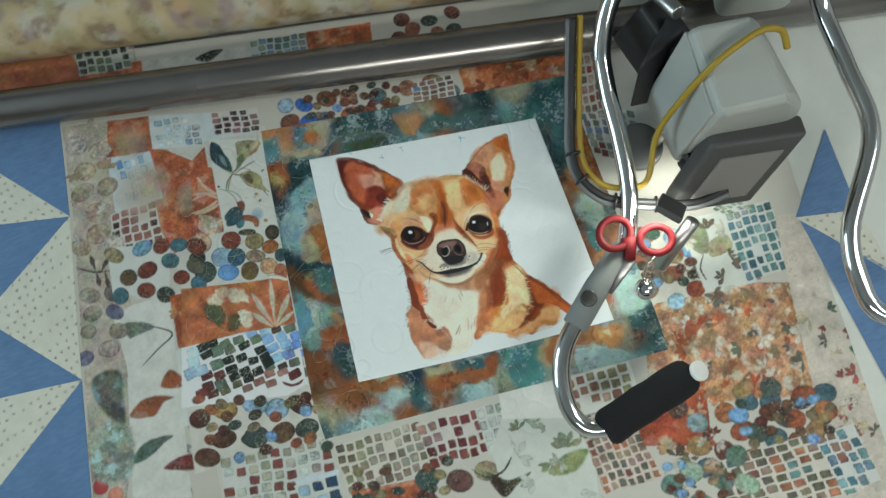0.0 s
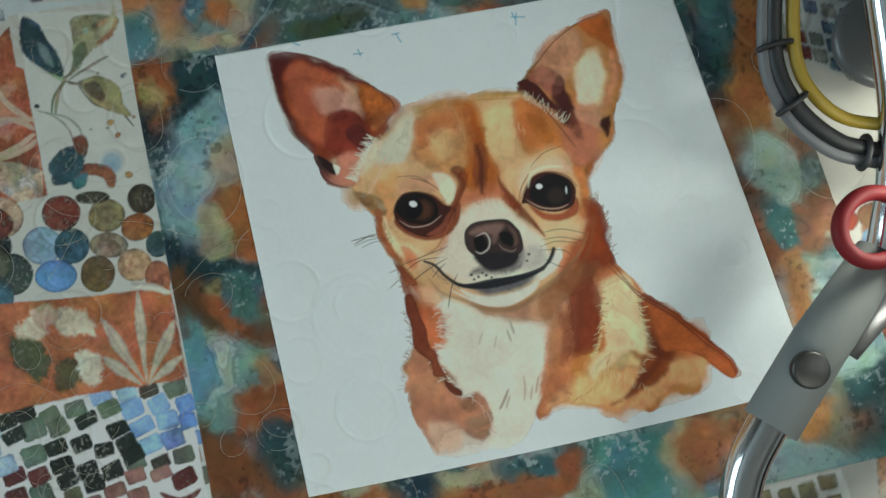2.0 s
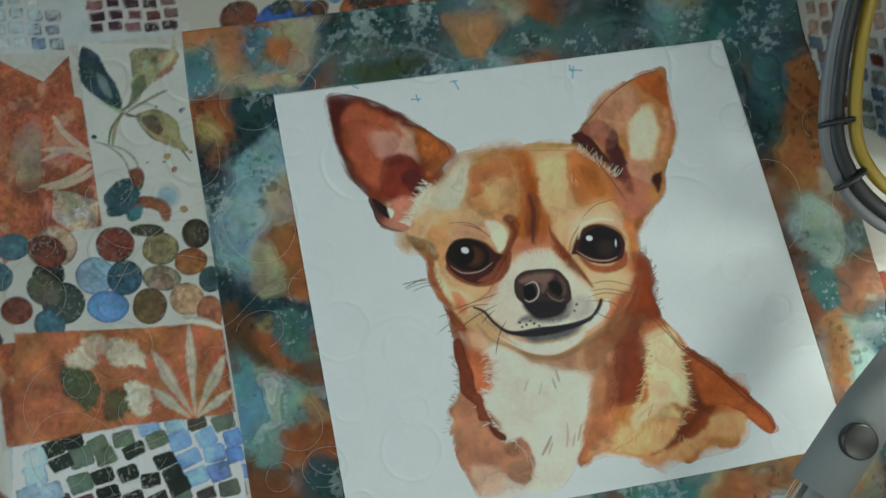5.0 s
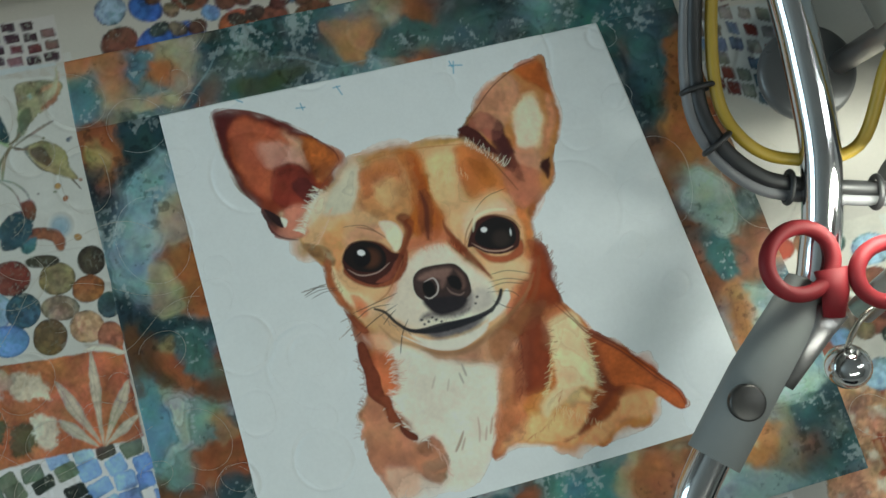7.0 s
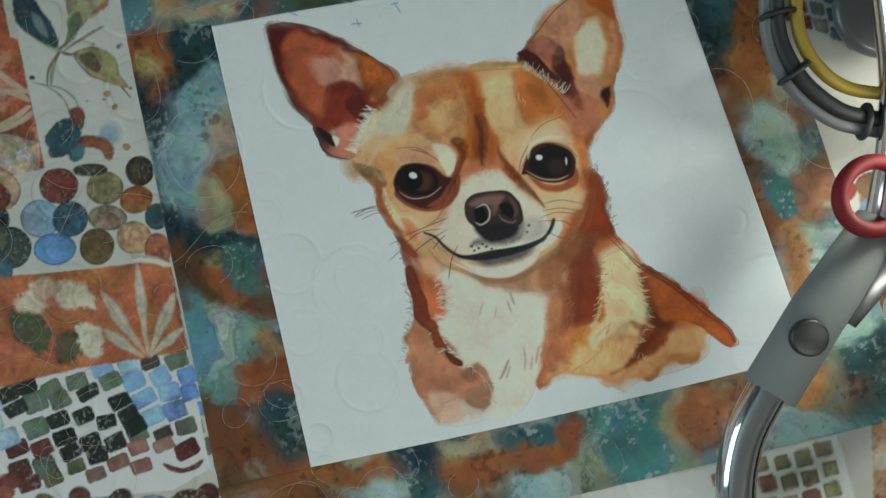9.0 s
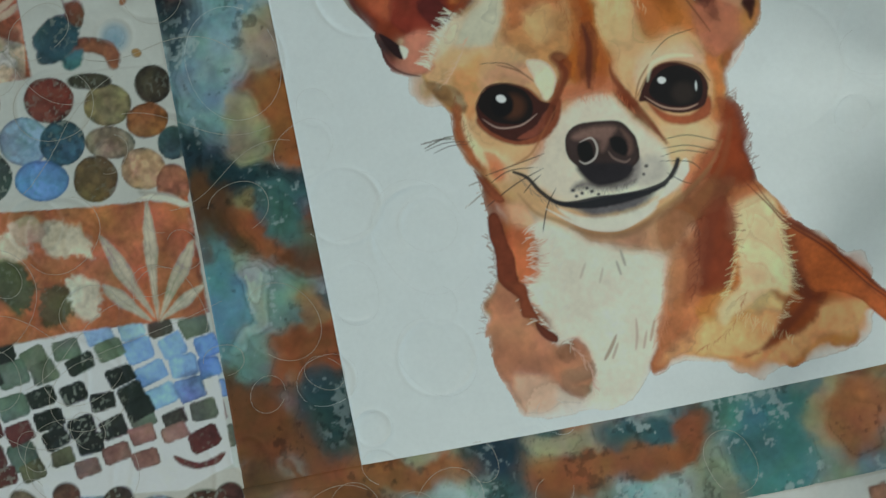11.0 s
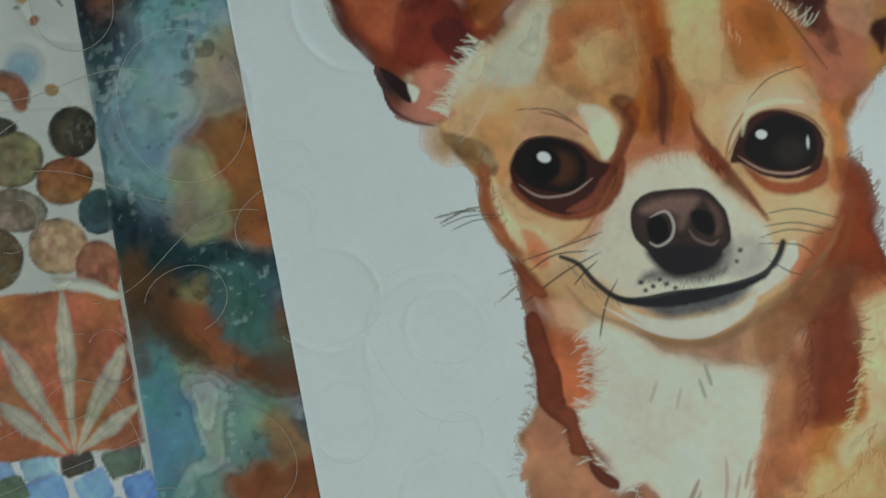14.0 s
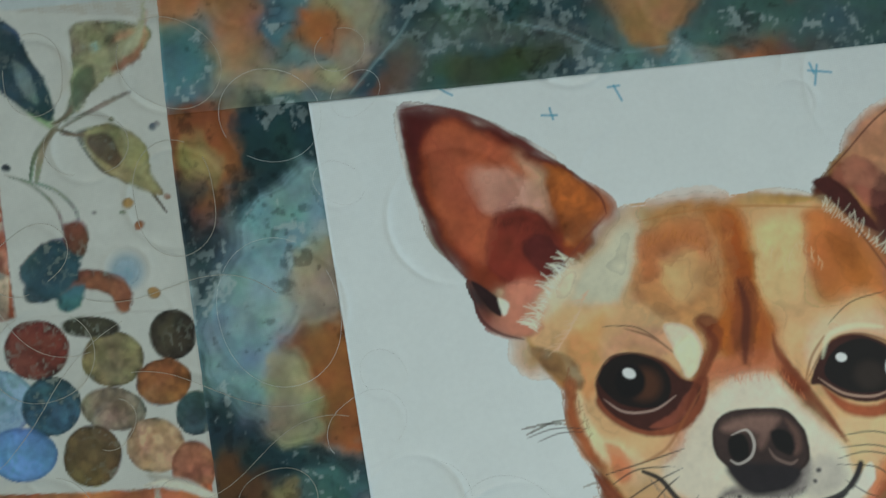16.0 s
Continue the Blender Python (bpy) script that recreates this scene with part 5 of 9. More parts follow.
stroke("panel", (117, 54, 31), [(133, 180), (137, 175), (138, 170), (133, 162), (127, 154), (123, 148)], 2.6, 1, .8, .8)
stroke("panel", (126, 61, 36), [(160, 171), (161, 163), (167, 153), (174, 140), (180, 127)], 2.3, 1, .75, .8)
poly("panel", (246, 237, 201), [(122, 171), (128, 176), (132, 171), (130, 163), (126, 160), (124, 165)], .6, .1, .1, .4)
stroke("panel", (246, 235, 198), [(177, 159), (181, 167), (191, 169), (201, 167)], 2.2, 1, .7, .8)
stroke("panel", (158, 94, 58), [(169, 151), (173, 160), (179, 167)], 1, 1, .7, .4)
stroke("panel", (232, 225, 210), [(115, 107), (128, 97), (138, 92), (149, 90), (160, 93), (170, 99)], 2, 1, .85, .4)
stroke("panel", (135, 94, 63), [(125, 95), (137, 89), (153, 87), (171, 93), (187, 102), (199, 111)], 3.4, 1, .5, 1.3)
stroke("panel", (146, 85, 49), [(189, 99), (202, 108), (209, 120), (213, 132)], 3, 1, .45, 1.2)
stroke("panel", (124, 56, 33), [(209, 108), (200, 96), (190, 76), (184, 56)], 7, 1, .55, 2.4)
stroke("panel", (135, 63, 36), [(178, 79), (180, 64), (173, 47)], 6, 1, .5, 2)
poly("panel", (194, 97, 45), [(230, 75), (245, 62), (260, 42), (271, 28), (276, 17), (272, 16), (265, 23), (258, 32), (247, 39), (235, 42), (230, 56)], .5, .32, .2, .6)
stroke("panel", (108, 47, 29), [(231, 70), (232, 52), (232, 37), (222, 29), (207, 18)], 5, 1, .6, 2)
bristles("panel", (246, 225, 171), [(225, 79), (226, 61), (222, 47)], (4, -3), 26, .9, .85)
bristles("panel", (246, 225, 171), [(208, 79), (201, 59), (194, 46)], (-4, -2), 20, .9, .8)
stroke("panel", (117, 51, 31), [(213, 102), (223, 87), (230, 76), (246, 61), (263, 39), (273, 28), (276, 17)], 1, 1, .85, .3)
stroke("panel", (103, 45, 38), [(34, 278), (46, 278), (64, 270), (78, 259), (93, 246), (104, 234), (106, 226)], 1.1, 1, .75, .3)
stroke("panel", (135, 67, 49), [(106, 226), (95, 217), (87, 210)], 1, 1, .6, .4)
stroke("panel", (194, 126, 70), [(117, 221), (136, 222), (161, 220), (192, 214)], .9, 1, .6, .4)
stroke("panel", (124, 70, 47), [(194, 214), (203, 196), (212, 177)], .9, 1, .7, .4)
stroke("panel", (146, 92, 61), [(80, 165), (78, 150), (83, 137), (87, 130)], .9, 1, .7, .4)
stroke("panel", (70, 160, 190), [(51, 283.9), (53.3, 281.9), (55.3, 280.5)], 0.86, taper=0, alpha=0.75, soft=0.25)
stroke("panel", (70, 160, 190), [(87.9, 267.2), (93.6, 266.3)], 0.86, taper=0, alpha=0.75, soft=0.25)
stroke("panel", (70, 160, 190), [(91.3, 269.5), (91.9, 265)], 0.86, taper=0, alpha=0.75, soft=0.25)
stroke("panel", (70, 160, 190), [(114.6, 273.8), (119, 273.7)], 0.86, taper=0, alpha=0.75, soft=0.25)
stroke("panel", (70, 160, 190), [(116.9, 274.1), (119.1, 267.9)], 0.86, taper=0, alpha=0.75, soft=0.25)
stroke("panel", (70, 160, 190), [(191, 267.5), (199.3, 265.4)], 0.86, taper=0, alpha=0.75, soft=0.25)
stroke("panel", (70, 160, 190), [(194.5, 269.1), (192.5, 261.7)], 0.86, taper=0, alpha=0.75, soft=0.25)
stroke("panel", (70, 160, 190), [(192.9, 266.1), (191.9, 270.2)], 0.86, taper=0, alpha=0.75, soft=0.25)
wash("border", (148, 88, 46), (-47.6, 288.9), 15.1)
wash("border", (28, 56, 62), (-15.7, 279.1), 15.1)
wash("border", (28, 56, 62), (-51, 251.7), 13.0)
wash("border", (92, 62, 32), (-34.7, 271.2), 13.0)
wash("border", (164, 192, 190), (-37.1, 227.3), 19.4)
wash("border", (108, 150, 154), (-46, 198.1), 19.4)
wash("border", (160, 160, 128), (-13.1, 225.6), 15.1)
wash("border", (148, 88, 46), (-7.4, 191.8), 15.1)
wash("border", (164, 192, 190), (-29, 208.5), 10.8)
wash("border", (28, 56, 62), (-52.9, 153.6), 17.3)
wash("border", (160, 160, 128), (-20.7, 163.6), 17.3)
wash("border", (28, 56, 62), (-36.8, 144.5), 13.0)
wash("border", (92, 62, 32), (-52.1, 126), 14.3)
wash("border", (148, 88, 46), (-30.8, 117.2), 14.3)
wash("border", (28, 56, 62), (-18.1, 148.2), 16.3)
wash("border", (164, 192, 190), (-13.9, 168.4), 12.2)
wash("border", (160, 160, 128), (-7.8, 177.6), 10.2)
wash("border", (108, 150, 154), (-5.6, 147.6), 10.2)
wash("border", (148, 88, 46), (-7.5, 108), 12.2)
wash("border", (108, 150, 154), (-46.5, 101.7), 14.3)
wash("border", (164, 192, 190), (-34.9, 97.1), 12.2)
wash("border", (52, 98, 100), (-10.4, 94), 12.2)
wash("border", (164, 192, 190), (-33.4, 63.4), 12.2)
wash("border", (148, 88, 46), (-16.2, 66), 14.3)
wash("border", (92, 62, 32), (-44.3, 40.8), 18.4)
wash("border", (148, 88, 46), (-35.6, 22.4), 18.4)
wash("border", (28, 56, 62), (-8.8, 20.9), 12.2)
wash("border", (28, 56, 62), (-9.1, 39.6), 8.2)
wash("border", (148, 88, 46), (17.1, 1.9), 17.9)
wash("border", (160, 160, 128), (37.2, -7), 14.3)
wash("border", (28, 56, 62), (63.1, -4.8), 14.3)
wash("border", (52, 98, 100), (88.3, -5.4), 14.3)
wash("border", (148, 88, 46), (115.4, -14.2), 21.5)
wash("border", (160, 160, 128), (124.4, -5.2), 10.7)
wash("border", (164, 192, 190), (143.1, -19.5), 17.9)
wash("border", (52, 98, 100), (172.8, -14.6), 21.5)
wash("border", (164, 192, 190), (184.3, -27.5), 21.5)
wash("border", (148, 88, 46), (203.6, -20.6), 10.7)
wash("border", (108, 150, 154), (225.6, -17.7), 21.5)
wash("border", (148, 88, 46), (246.8, -18.3), 17.9)
wash("border", (164, 192, 190), (204.6, 0.6), 10.7)
wash("border", (160, 160, 128), (259.2, -10.1), 17.9)
wash("border", (148, 88, 46), (272.5, -30.3), 21.5)
wash("border", (108, 150, 154), (242.1, -46.9), 21.2)
wash("border", (148, 88, 46), (267, -20.8), 17.7)
wash("border", (148, 88, 46), (295.1, -10), 14.2)
wash("border", (164, 192, 190), (306.1, -9.2), 14.2)
wash("border", (160, 160, 128), (331.5, -8.4), 14.2)
wash("border", (148, 88, 46), (341.2, -25.3), 17.7)
wash("border", (164, 192, 190), (314.8, -43.7), 21.2)
wash("border", (108, 150, 154), (337.3, -53), 21.2)
wash("border", (52, 98, 100), (285.2, -47), 14.2)
wash("border", (28, 56, 62), (315.6, 188.9), 21.2)
wash("border", (28, 56, 62), (308.1, 202), 17.7)
wash("border", (148, 88, 46), (342.1, 193), 21.2)
wash("border", (148, 88, 46), (310.1, 168.3), 21.2)
wash("border", (52, 98, 100), (332.4, 129.4), 17.7)
wash("border", (148, 88, 46), (323.5, 109.7), 21.2)
wash("border", (52, 98, 100), (320.7, 139.8), 17.7)
wash("border", (148, 88, 46), (313.6, 127), 14.2)
wash("border", (164, 192, 190), (349.1, 30.4), 24.8)
wash("border", (52, 98, 100), (351.5, 66), 21.2)
wash("border", (164, 192, 190), (335, 44.9), 17.7)
wash("border", (148, 88, 46), (318.5, 23.7), 17.7)
wash("border", (52, 98, 100), (350.1, -6), 17.7)
wash("border", (148, 88, 46), (322.2, 252.1), 14.4)
wash("border", (28, 56, 62), (322.9, 228.6), 21.7)
wash("border", (148, 88, 46), (321.4, 198.2), 18.1)
wash("border", (164, 192, 190), (328.9, 173.1), 14.4)
wash("border", (148, 88, 46), (325, 147.6), 18.1)
wash("border", (52, 98, 100), (319, 115.3), 18.1)
wash("border", (148, 88, 46), (309.3, 95.6), 18.1)
wash("border", (164, 192, 190), (321.6, 62.4), 21.7)
wash("border", (148, 88, 46), (323.6, 32.4), 18.1)
wash("border", (108, 150, 154), (354.2, 23.9), 21.7)
wash("border", (52, 98, 100), (328.6, 97.7), 14.4)
wash("border", (52, 98, 100), (-35.7, 314.9), 21.7)
wash("border", (148, 88, 46), (-7.9, 318.8), 21.7)
wash("border", (160, 160, 128), (19.1, 318.9), 18.1)
wash("border", (108, 150, 154), (-0.8, 301.1), 18.1)
wash("border", (148, 88, 46), (35.1, 306.5), 18.1)
wash("border", (52, 98, 100), (49.4, 302.5), 21.7)
wash("border", (28, 56, 62), (87.1, 299.6), 25.3)
wash("border", (52, 98, 100), (124, 308.6), 21.7)
wash("border", (148, 88, 46), (141.8, 303.5), 18.1)
wash("border", (160, 160, 128), (165.2, 304.7), 14.4)
wash("border", (52, 98, 100), (207.8, 292.5), 28.9)
wash("border", (28, 56, 62), (234.1, 277.2), 18.1)
wash("border", (108, 150, 154), (259.5, 285.6), 21.7)
wash("border", (52, 98, 100), (275.1, 273.3), 21.7)
wash("border", (52, 98, 100), (72.4, 301.4), 28.0)
wash("border", (108, 150, 154), (131.8, 301.4), 28.0)
wash("border", (148, 88, 46), (182.3, 296), 28.0)
wash("border", (28, 56, 62), (220.6, 301.4), 35.0)
wash("border", (160, 160, 128), (274.6, 310.5), 28.0)
wash("border", (52, 98, 100), (305.4, 287.1), 35.0)
wash("border", (148, 88, 46), (7.5, 310.4), 21.0)
wash("border", (160, 160, 128), (-22.3, 310.4), 21.0)
wash("border", (108, 150, 154), (-34.9, 321.3), 14.0)
wash("border", (148, 88, 46), (325.3, 88.9), 28.0)
wash("border", (164, 192, 190), (334.4, 43.5), 35.0)
wash("border", (108, 150, 154), (360.9, 37), 35.0)
wash("border", (28, 56, 62), (369.7, -7.7), 28.0)
wash("border", (52, 98, 100), (355.8, -32.3), 28.0)
wash("border", (160, 160, 128), (322.9, -24.3), 28.0)
wash("border", (148, 88, 46), (293, -31), 28.0)
wash("border", (108, 150, 154), (241.5, -39.5), 28.0)
wash("border", (148, 88, 46), (256.8, -8.2), 28.0)
wash("border", (160, 160, 128), (178.5, -38.2), 28.0)
wash("border", (28, 56, 62), (-51.8, 232), 6.5)
wash("border", (28, 56, 62), (-52.2, 212.2), 7.3)
wash("border", (28, 56, 62), (-52.7, 194.8), 7.8)
wash("border", (28, 56, 62), (-52.3, 178.4), 8.6)
wash("border", (52, 98, 100), (-42.4, 164.9), 8.6)
wash("border", (28, 56, 62), (-53.9, 247.8), 6.5)
wash("border", (52, 98, 100), (-38.9, 144.9), 8.6)
wash("border", (164, 192, 190), (-39.2, 199.2), 10.8)
wash("border", (164, 192, 190), (-38.7, 216.6), 9.9)
wash("border", (148, 88, 46), (-4.5, 182.7), 10.8)
wash("border", (148, 88, 46), (-2.6, 208.5), 7.8)
wash("border", (28, 56, 62), (-51.5, 170.1), 6.9)
wash("border", (28, 56, 62), (-48.4, 154.6), 6.9)
wash("border", (28, 56, 62), (-35.8, 154.1), 6.9)
wash("border", (28, 56, 62), (-23.7, 151.5), 6.9)
wash("border", (52, 98, 100), (-8, 146), 7.3)
wash("border", (28, 56, 62), (-12.4, 34.1), 8.2)
wash("border", (28, 56, 62), (-4, 24), 9.0)
wash("border", (108, 150, 154), (-52.5, 113.5), 6.9)
wash("border", (108, 150, 154), (-53.6, 92.7), 8.2)
wash("border", (108, 150, 154), (-52.8, 75.9), 8.2)
wash("border", (148, 88, 46), (-27.1, -9.7), 28.0)
wash("border", (160, 160, 128), (-39.8, -34.5), 25.2)
wash("border", (148, 88, 46), (-0.9, -19.5), 25.2)
wash("border", (108, 150, 154), (-29.3, -50.8), 21.0)
wash("border", (164, 192, 190), (33.5, -24.2), 23.8)
wash("border", (52, 98, 100), (67, -32.3), 21.0)
wash("border", (148, 88, 46), (102, -33.7), 25.2)
wash("border", (108, 150, 154), (127.1, -46.7), 23.8)
wash("border", (164, 192, 190), (142, -43.3), 21.0)
wash("border", (52, 98, 100), (-56.2, -44.4), 16.8)
wash("border", (92, 62, 32), (-39.2, 0.2), 16.8)
wash("border", (108, 150, 154), (196.7, -49.5), 21.0)
wash("border", (160, 160, 128), (231.5, -50.9), 21.0)
wash("border", (148, 88, 46), (274.5, -47.4), 21.0)
wash("border", (164, 192, 190), (7.3, -45.7), 23.8)
wash("border", (148, 88, 46), (49, -48.7), 21.0)
# agate pools and bands
poly("border", (147, 88, 44), [(-53, 292), (-32, 289), (-25, 281), (-29, 268), (-38, 250), (-46, 244), (-46, 258), (-48, 271), (-53, 283)], 2.6, .26, .1, 4)
poly("border", (148, 139, 84), [(-52, 277), (-39, 277), (-36, 267), (-40, 259), (-47, 267)], 2.6, .26, 0, 3)
poly("border", (31, 58, 64), [(-26, 288), (-2, 286), (3, 270), (-9, 265), (-22, 252), (-31, 240), (-42, 224), (-48, 212), (-54, 204), (-53, 226), (-53, 243), (-45, 247), (-37, 245), (-29, 266)], 2.6, .26, .1, 4)
poly("border", (27, 50, 56), [(-55, 266), (-47, 262), (-48, 247), (-53, 239), (-55, 248)], 2, .26, 0, 3)
poly("border", (129, 162, 168), [(-22, 256), (1, 261), (2, 239), (-10, 234), (-16, 220), (-28, 204), (-25, 191), (-32, 179), (-42, 180), (-52, 191), (-52, 206), (-45, 220), (-36, 236)], 3.4, .26, .1, 5)
poly("border", (160, 148, 123), [(-10, 234), (4, 234), (2, 212), (-2, 202), (-11, 199), (-20, 212)], 3, .26, 0, 4)
poly("border", (148, 86, 45), [(-15, 200), (-0, 195), (1, 165), (-3, 154), (-17, 161), (-21, 177), (-23, 195)], 3, .26, .1, 4)
poly("border", (150, 145, 113), [(-28, 191), (-19, 190), (-15, 172), (-17, 159), (-26, 160), (-33, 170)], 2.6, .26, 0, 4)
poly("border", (29, 60, 66), [(-59, 185), (-45, 176), (-34, 166), (-18, 155), (-1, 150), (-1, 137), (-33, 140), (-53, 152), (-57, 170)], 2.6, .26, .1, 4)
poly("border", (129, 162, 168), [(-52, 201), (-30, 196), (-32, 176), (-39, 171), (-52, 180)], 2.6, .26, 0, 4)
poly("border", (158, 152, 117), [(-30, 194), (-14, 191), (-12, 171), (-12, 161), (-27, 162), (-32, 176)], 2.6, .26, 0, 4)
poly("border", (150, 90, 45), [(-14, 191), (2, 187), (1, 164), (2, 149), (-7, 156), (-12, 171)], 2.6, .26, .1, 4)
poly("border", (27, 58, 64), [(-54, 193), (-44, 168), (-30, 156), (-14, 151), (-5, 152), (-8, 144), (-22, 144), (-43, 152), (-56, 163)], 2.2, .26, .1, 4)
poly("border", (84, 58, 29), [(-55, 160), (-43, 153), (-32, 144), (-27, 129), (-27, 110), (-40, 117), (-48, 127), (-55, 135)], 2.6, .26, .1, 4)
poly("border", (131, 125, 86), [(-34, 147), (-24, 145), (-26, 135), (-35, 139)], 2, .26, 0, 3)
poly("border", (145, 82, 39), [(-40, 138), (-28, 135), (-26, 112), (-34, 118)], 2.2, .26, 0, 4)
poly("border", (68, 109, 109), [(-21, 148), (-3, 142), (-2, 121), (-0, 106), (-14, 111), (-24, 124), (-25, 137)], 2.4, .26, .1, 4)
poly("border", (103, 60, 29), [(-27, 110), (-10, 111), (1, 104), (1, 92), (-13, 99), (-23, 107)], 2.2, .26, .1, 4)
poly("border", (86, 137, 152), [(-55, 128), (-46, 120), (-39, 102), (-36, 85), (-46, 79), (-58, 81), (-57, 106)], 2.4, .26, .1, 4)
poly("border", (164, 178, 162), [(-45, 114), (-29, 108), (-28, 94), (-37, 81), (-39, 100)], 2.2, .26, 0, 5)
poly("border", (105, 137, 129), [(-30, 104), (-13, 97), (-1, 82), (-3, 76), (-23, 78), (-38, 77), (-52, 67), (-57, 64), (-37, 50), (-31, 67)], 2.4, .26, .1, 5)
poly("border", (139, 74, 37), [(-28, 75), (-2, 69), (-0, 57), (-12, 59), (-22, 55), (-35, 49), (-34, 64)], 2.2, .26, .1, 4)
poly("border", (147, 117, 78), [(-14, 91), (-1, 86), (-1, 71), (-13, 74)], 2.2, .26, 0, 4)
poly("border", (35, 68, 70), [(-18, 54), (-1, 53), (-0, 28), (-2, 10), (-14, 10), (-20, 32)], 2.2, .26, .1, 4)
poly("border", (111, 66, 31), [(-60, 52), (-43, 51), (-36, 47), (-20, 32), (-20, 11), (-51, 13), (-60, 21)], 2.6, .26, .1, 4)
poly("border", (147, 90, 47), [(5, -1), (27, -2), (52, -2), (54, -12), (31, -17), (3, -12)], 2.6, .26, .1, 4)
poly("border", (23, 54, 66), [(56, -3), (80, -1), (80, -13), (67, -18), (56, -16)], 2, .26, .1, 3)
poly("border", (162, 156, 123), [(81, -4), (110, -2), (139, -4), (134, -14), (90, -13)], 2.4, .26, 0, 4)
poly("border", (147, 86, 45), [(78, -13), (114, -16), (140, -14), (154, -21), (143, -33), (118, -31), (89, -32)], 2.6, .26, .1, 4)
poly("border", (45, 90, 94), [(117, -3), (150, -4), (152, -17), (128, -17)], 2, .26, .1, 3)
poly("border", (135, 76, 39), [(157, -2), (172, -4), (167, -24), (147, -34), (124, -34), (150, -20)], 2, .26, .1, 3)
poly("border", (68, 127, 129), [(186, -3), (222, -4), (227, -27), (210, -55), (187, -61), (183, -31)], 2.6, .26, .1, 4)
poly("border", (170, 148, 113), [(233, -4), (252, -16), (233, -42), (222, -29)], 2.4, .26, 0, 4)
poly("border", (166, 105, 60), [(235, -10), (271, -9), (272, -22), (254, -41), (238, -48), (231, -32)], 2, .26, .15, 4)
poly("border", (148, 178, 172), [(272, -22), (320, -31), (336, -51), (307, -54), (261, -52)], 2.4, .26, 0, 4)
poly("border", (184, 125, 74), [(292, -5), (326, -6), (317, -30), (299, -27)], 2.2, .26, .1, 3)
poly("border", (201, 190, 150), [(303, -9), (315, -9), (310, -20)], 1.8, .26, 0, 2)
poly("border", (64, 101, 105), [(307, 264), (336, 259), (331, 215), (310, 220)], 2.4, .26, .1, 4)
poly("border", (158, 99, 52), [(331, 241), (352, 235), (334, 160), (313, 169), (312, 193)], 2.4, .26, .1, 4)
poly("border", (39, 74, 78), [(304, 226), (318, 207), (317, 192), (307, 198)], 2, .26, .1, 4)
poly("border", (148, 168, 158), [(312, 159), (339, 151), (334, 111), (314, 121)], 2.2, .26, 0, 4)
poly("border", (56, 105, 105), [(316, 116), (334, 111), (334, 85), (317, 90)], 2, .26, .1, 4)
poly("border", (162, 107, 62), [(317, 82), (337, 73), (337, 36), (316, 41)], 2.2, .26, .1, 4)
poly("border", (148, 178, 170), [(336, 59), (360, 41), (364, 7), (341, 3), (331, 31)], 2.4, .26, 0, 4)
poly("border", (78, 123, 127), [(-54, 331), (-40, 328), (-30, 315), (-32, 302), (-38, 294), (-56, 297)], 2.2, .26, .1, 3)
poly("border", (174, 117, 72), [(-55, 342), (-16, 336), (-12, 317), (-16, 304), (-26, 303), (-31, 313), (-38, 327), (-53, 328)], 2.2, .26, .15, 3)
poly("border", (180, 164, 129), [(-30, 306), (-15, 302), (5, 298), (15, 303), (13, 292), (-10, 291), (-33, 298)], 2.2, .26, 0, 3)
poly("border", (84, 129, 139), [(-12, 333), (10, 329), (1, 315), (-7, 307), (-13, 312)], 2, .26, .1, 3)
poly("border", (176, 105, 60), [(4, 321), (17, 321), (25, 311), (15, 304), (4, 310)], 1.8, .26, .15, 3)
poly("border", (168, 162, 137), [(23, 327), (38, 324), (33, 309), (22, 297), (15, 303), (25, 311)], 2, .26, 0, 3)
poly("border", (43, 80, 88), [(40, 324), (53, 321), (42, 308), (31, 296), (19, 287), (12, 289), (28, 303)], 1.8, .26, .1, 2)
poly("border", (82, 101, 96), [(52, 317), (82, 310), (115, 295), (120, 285), (101, 291), (69, 301), (45, 300)], 2, .26, .1, 3)
poly("border", (64, 78, 52), [(51, 297), (71, 298), (101, 291), (100, 284), (73, 284), (49, 285)], 2, .26, .15, 3)
poly("border", (39, 72, 78), [(90, 317), (118, 313), (119, 297), (101, 302)], 2, .26, .1, 3)
poly("border", (168, 125, 80), [(120, 312), (156, 306), (152, 293), (135, 285), (123, 292)], 2, .26, .1, 3)
poly("border", (68, 99, 98), [(158, 306), (226, 294), (222, 277), (187, 281), (154, 282)], 2.4, .26, .1, 4)
OPS["border"].append(("bleed", 2.0, 7, 12, .30, .95))
stroke("border", (147, 176, 180), [(50, 322), (40, 308), (27, 297), (17, 288)], 1, 1, .5, .6)
stroke("border", (137, 166, 172), [(81, 305), (102, 297), (118, 287), (144, 286)], .8, 1, .5, .6)
stroke("border", (29, 58, 64), [(71, 312), (92, 306), (112, 293), (124, 285)], 1, 1, .6, .6)
poly("print", (186, 174, 158), [(-304.6, 409.9), (-245, 402.4), (-242.6, 313.2), (-267.9, 236.7), (-255.4, 145.3), (-306.6, -69.3), (-347.6, -59.7), (-332.7, 83.5), (-310.6, 290.1)], soft=0.4, tex=0.3, wob=0.5, sharp=True)
poly("print", (174, 92, 52), [(-245, 402.4), (-185.6, 394.9), (-186.2, 352.4), (-146.8, 323.2), (-127.5, 337.4), (-130.1, 239.5), (-191.4, 210.2), (-205.7, 251), (-220.5, 330.5), (-253.8, 354.3)], soft=0.4, tex=0.45, wob=0.5, sharp=True)
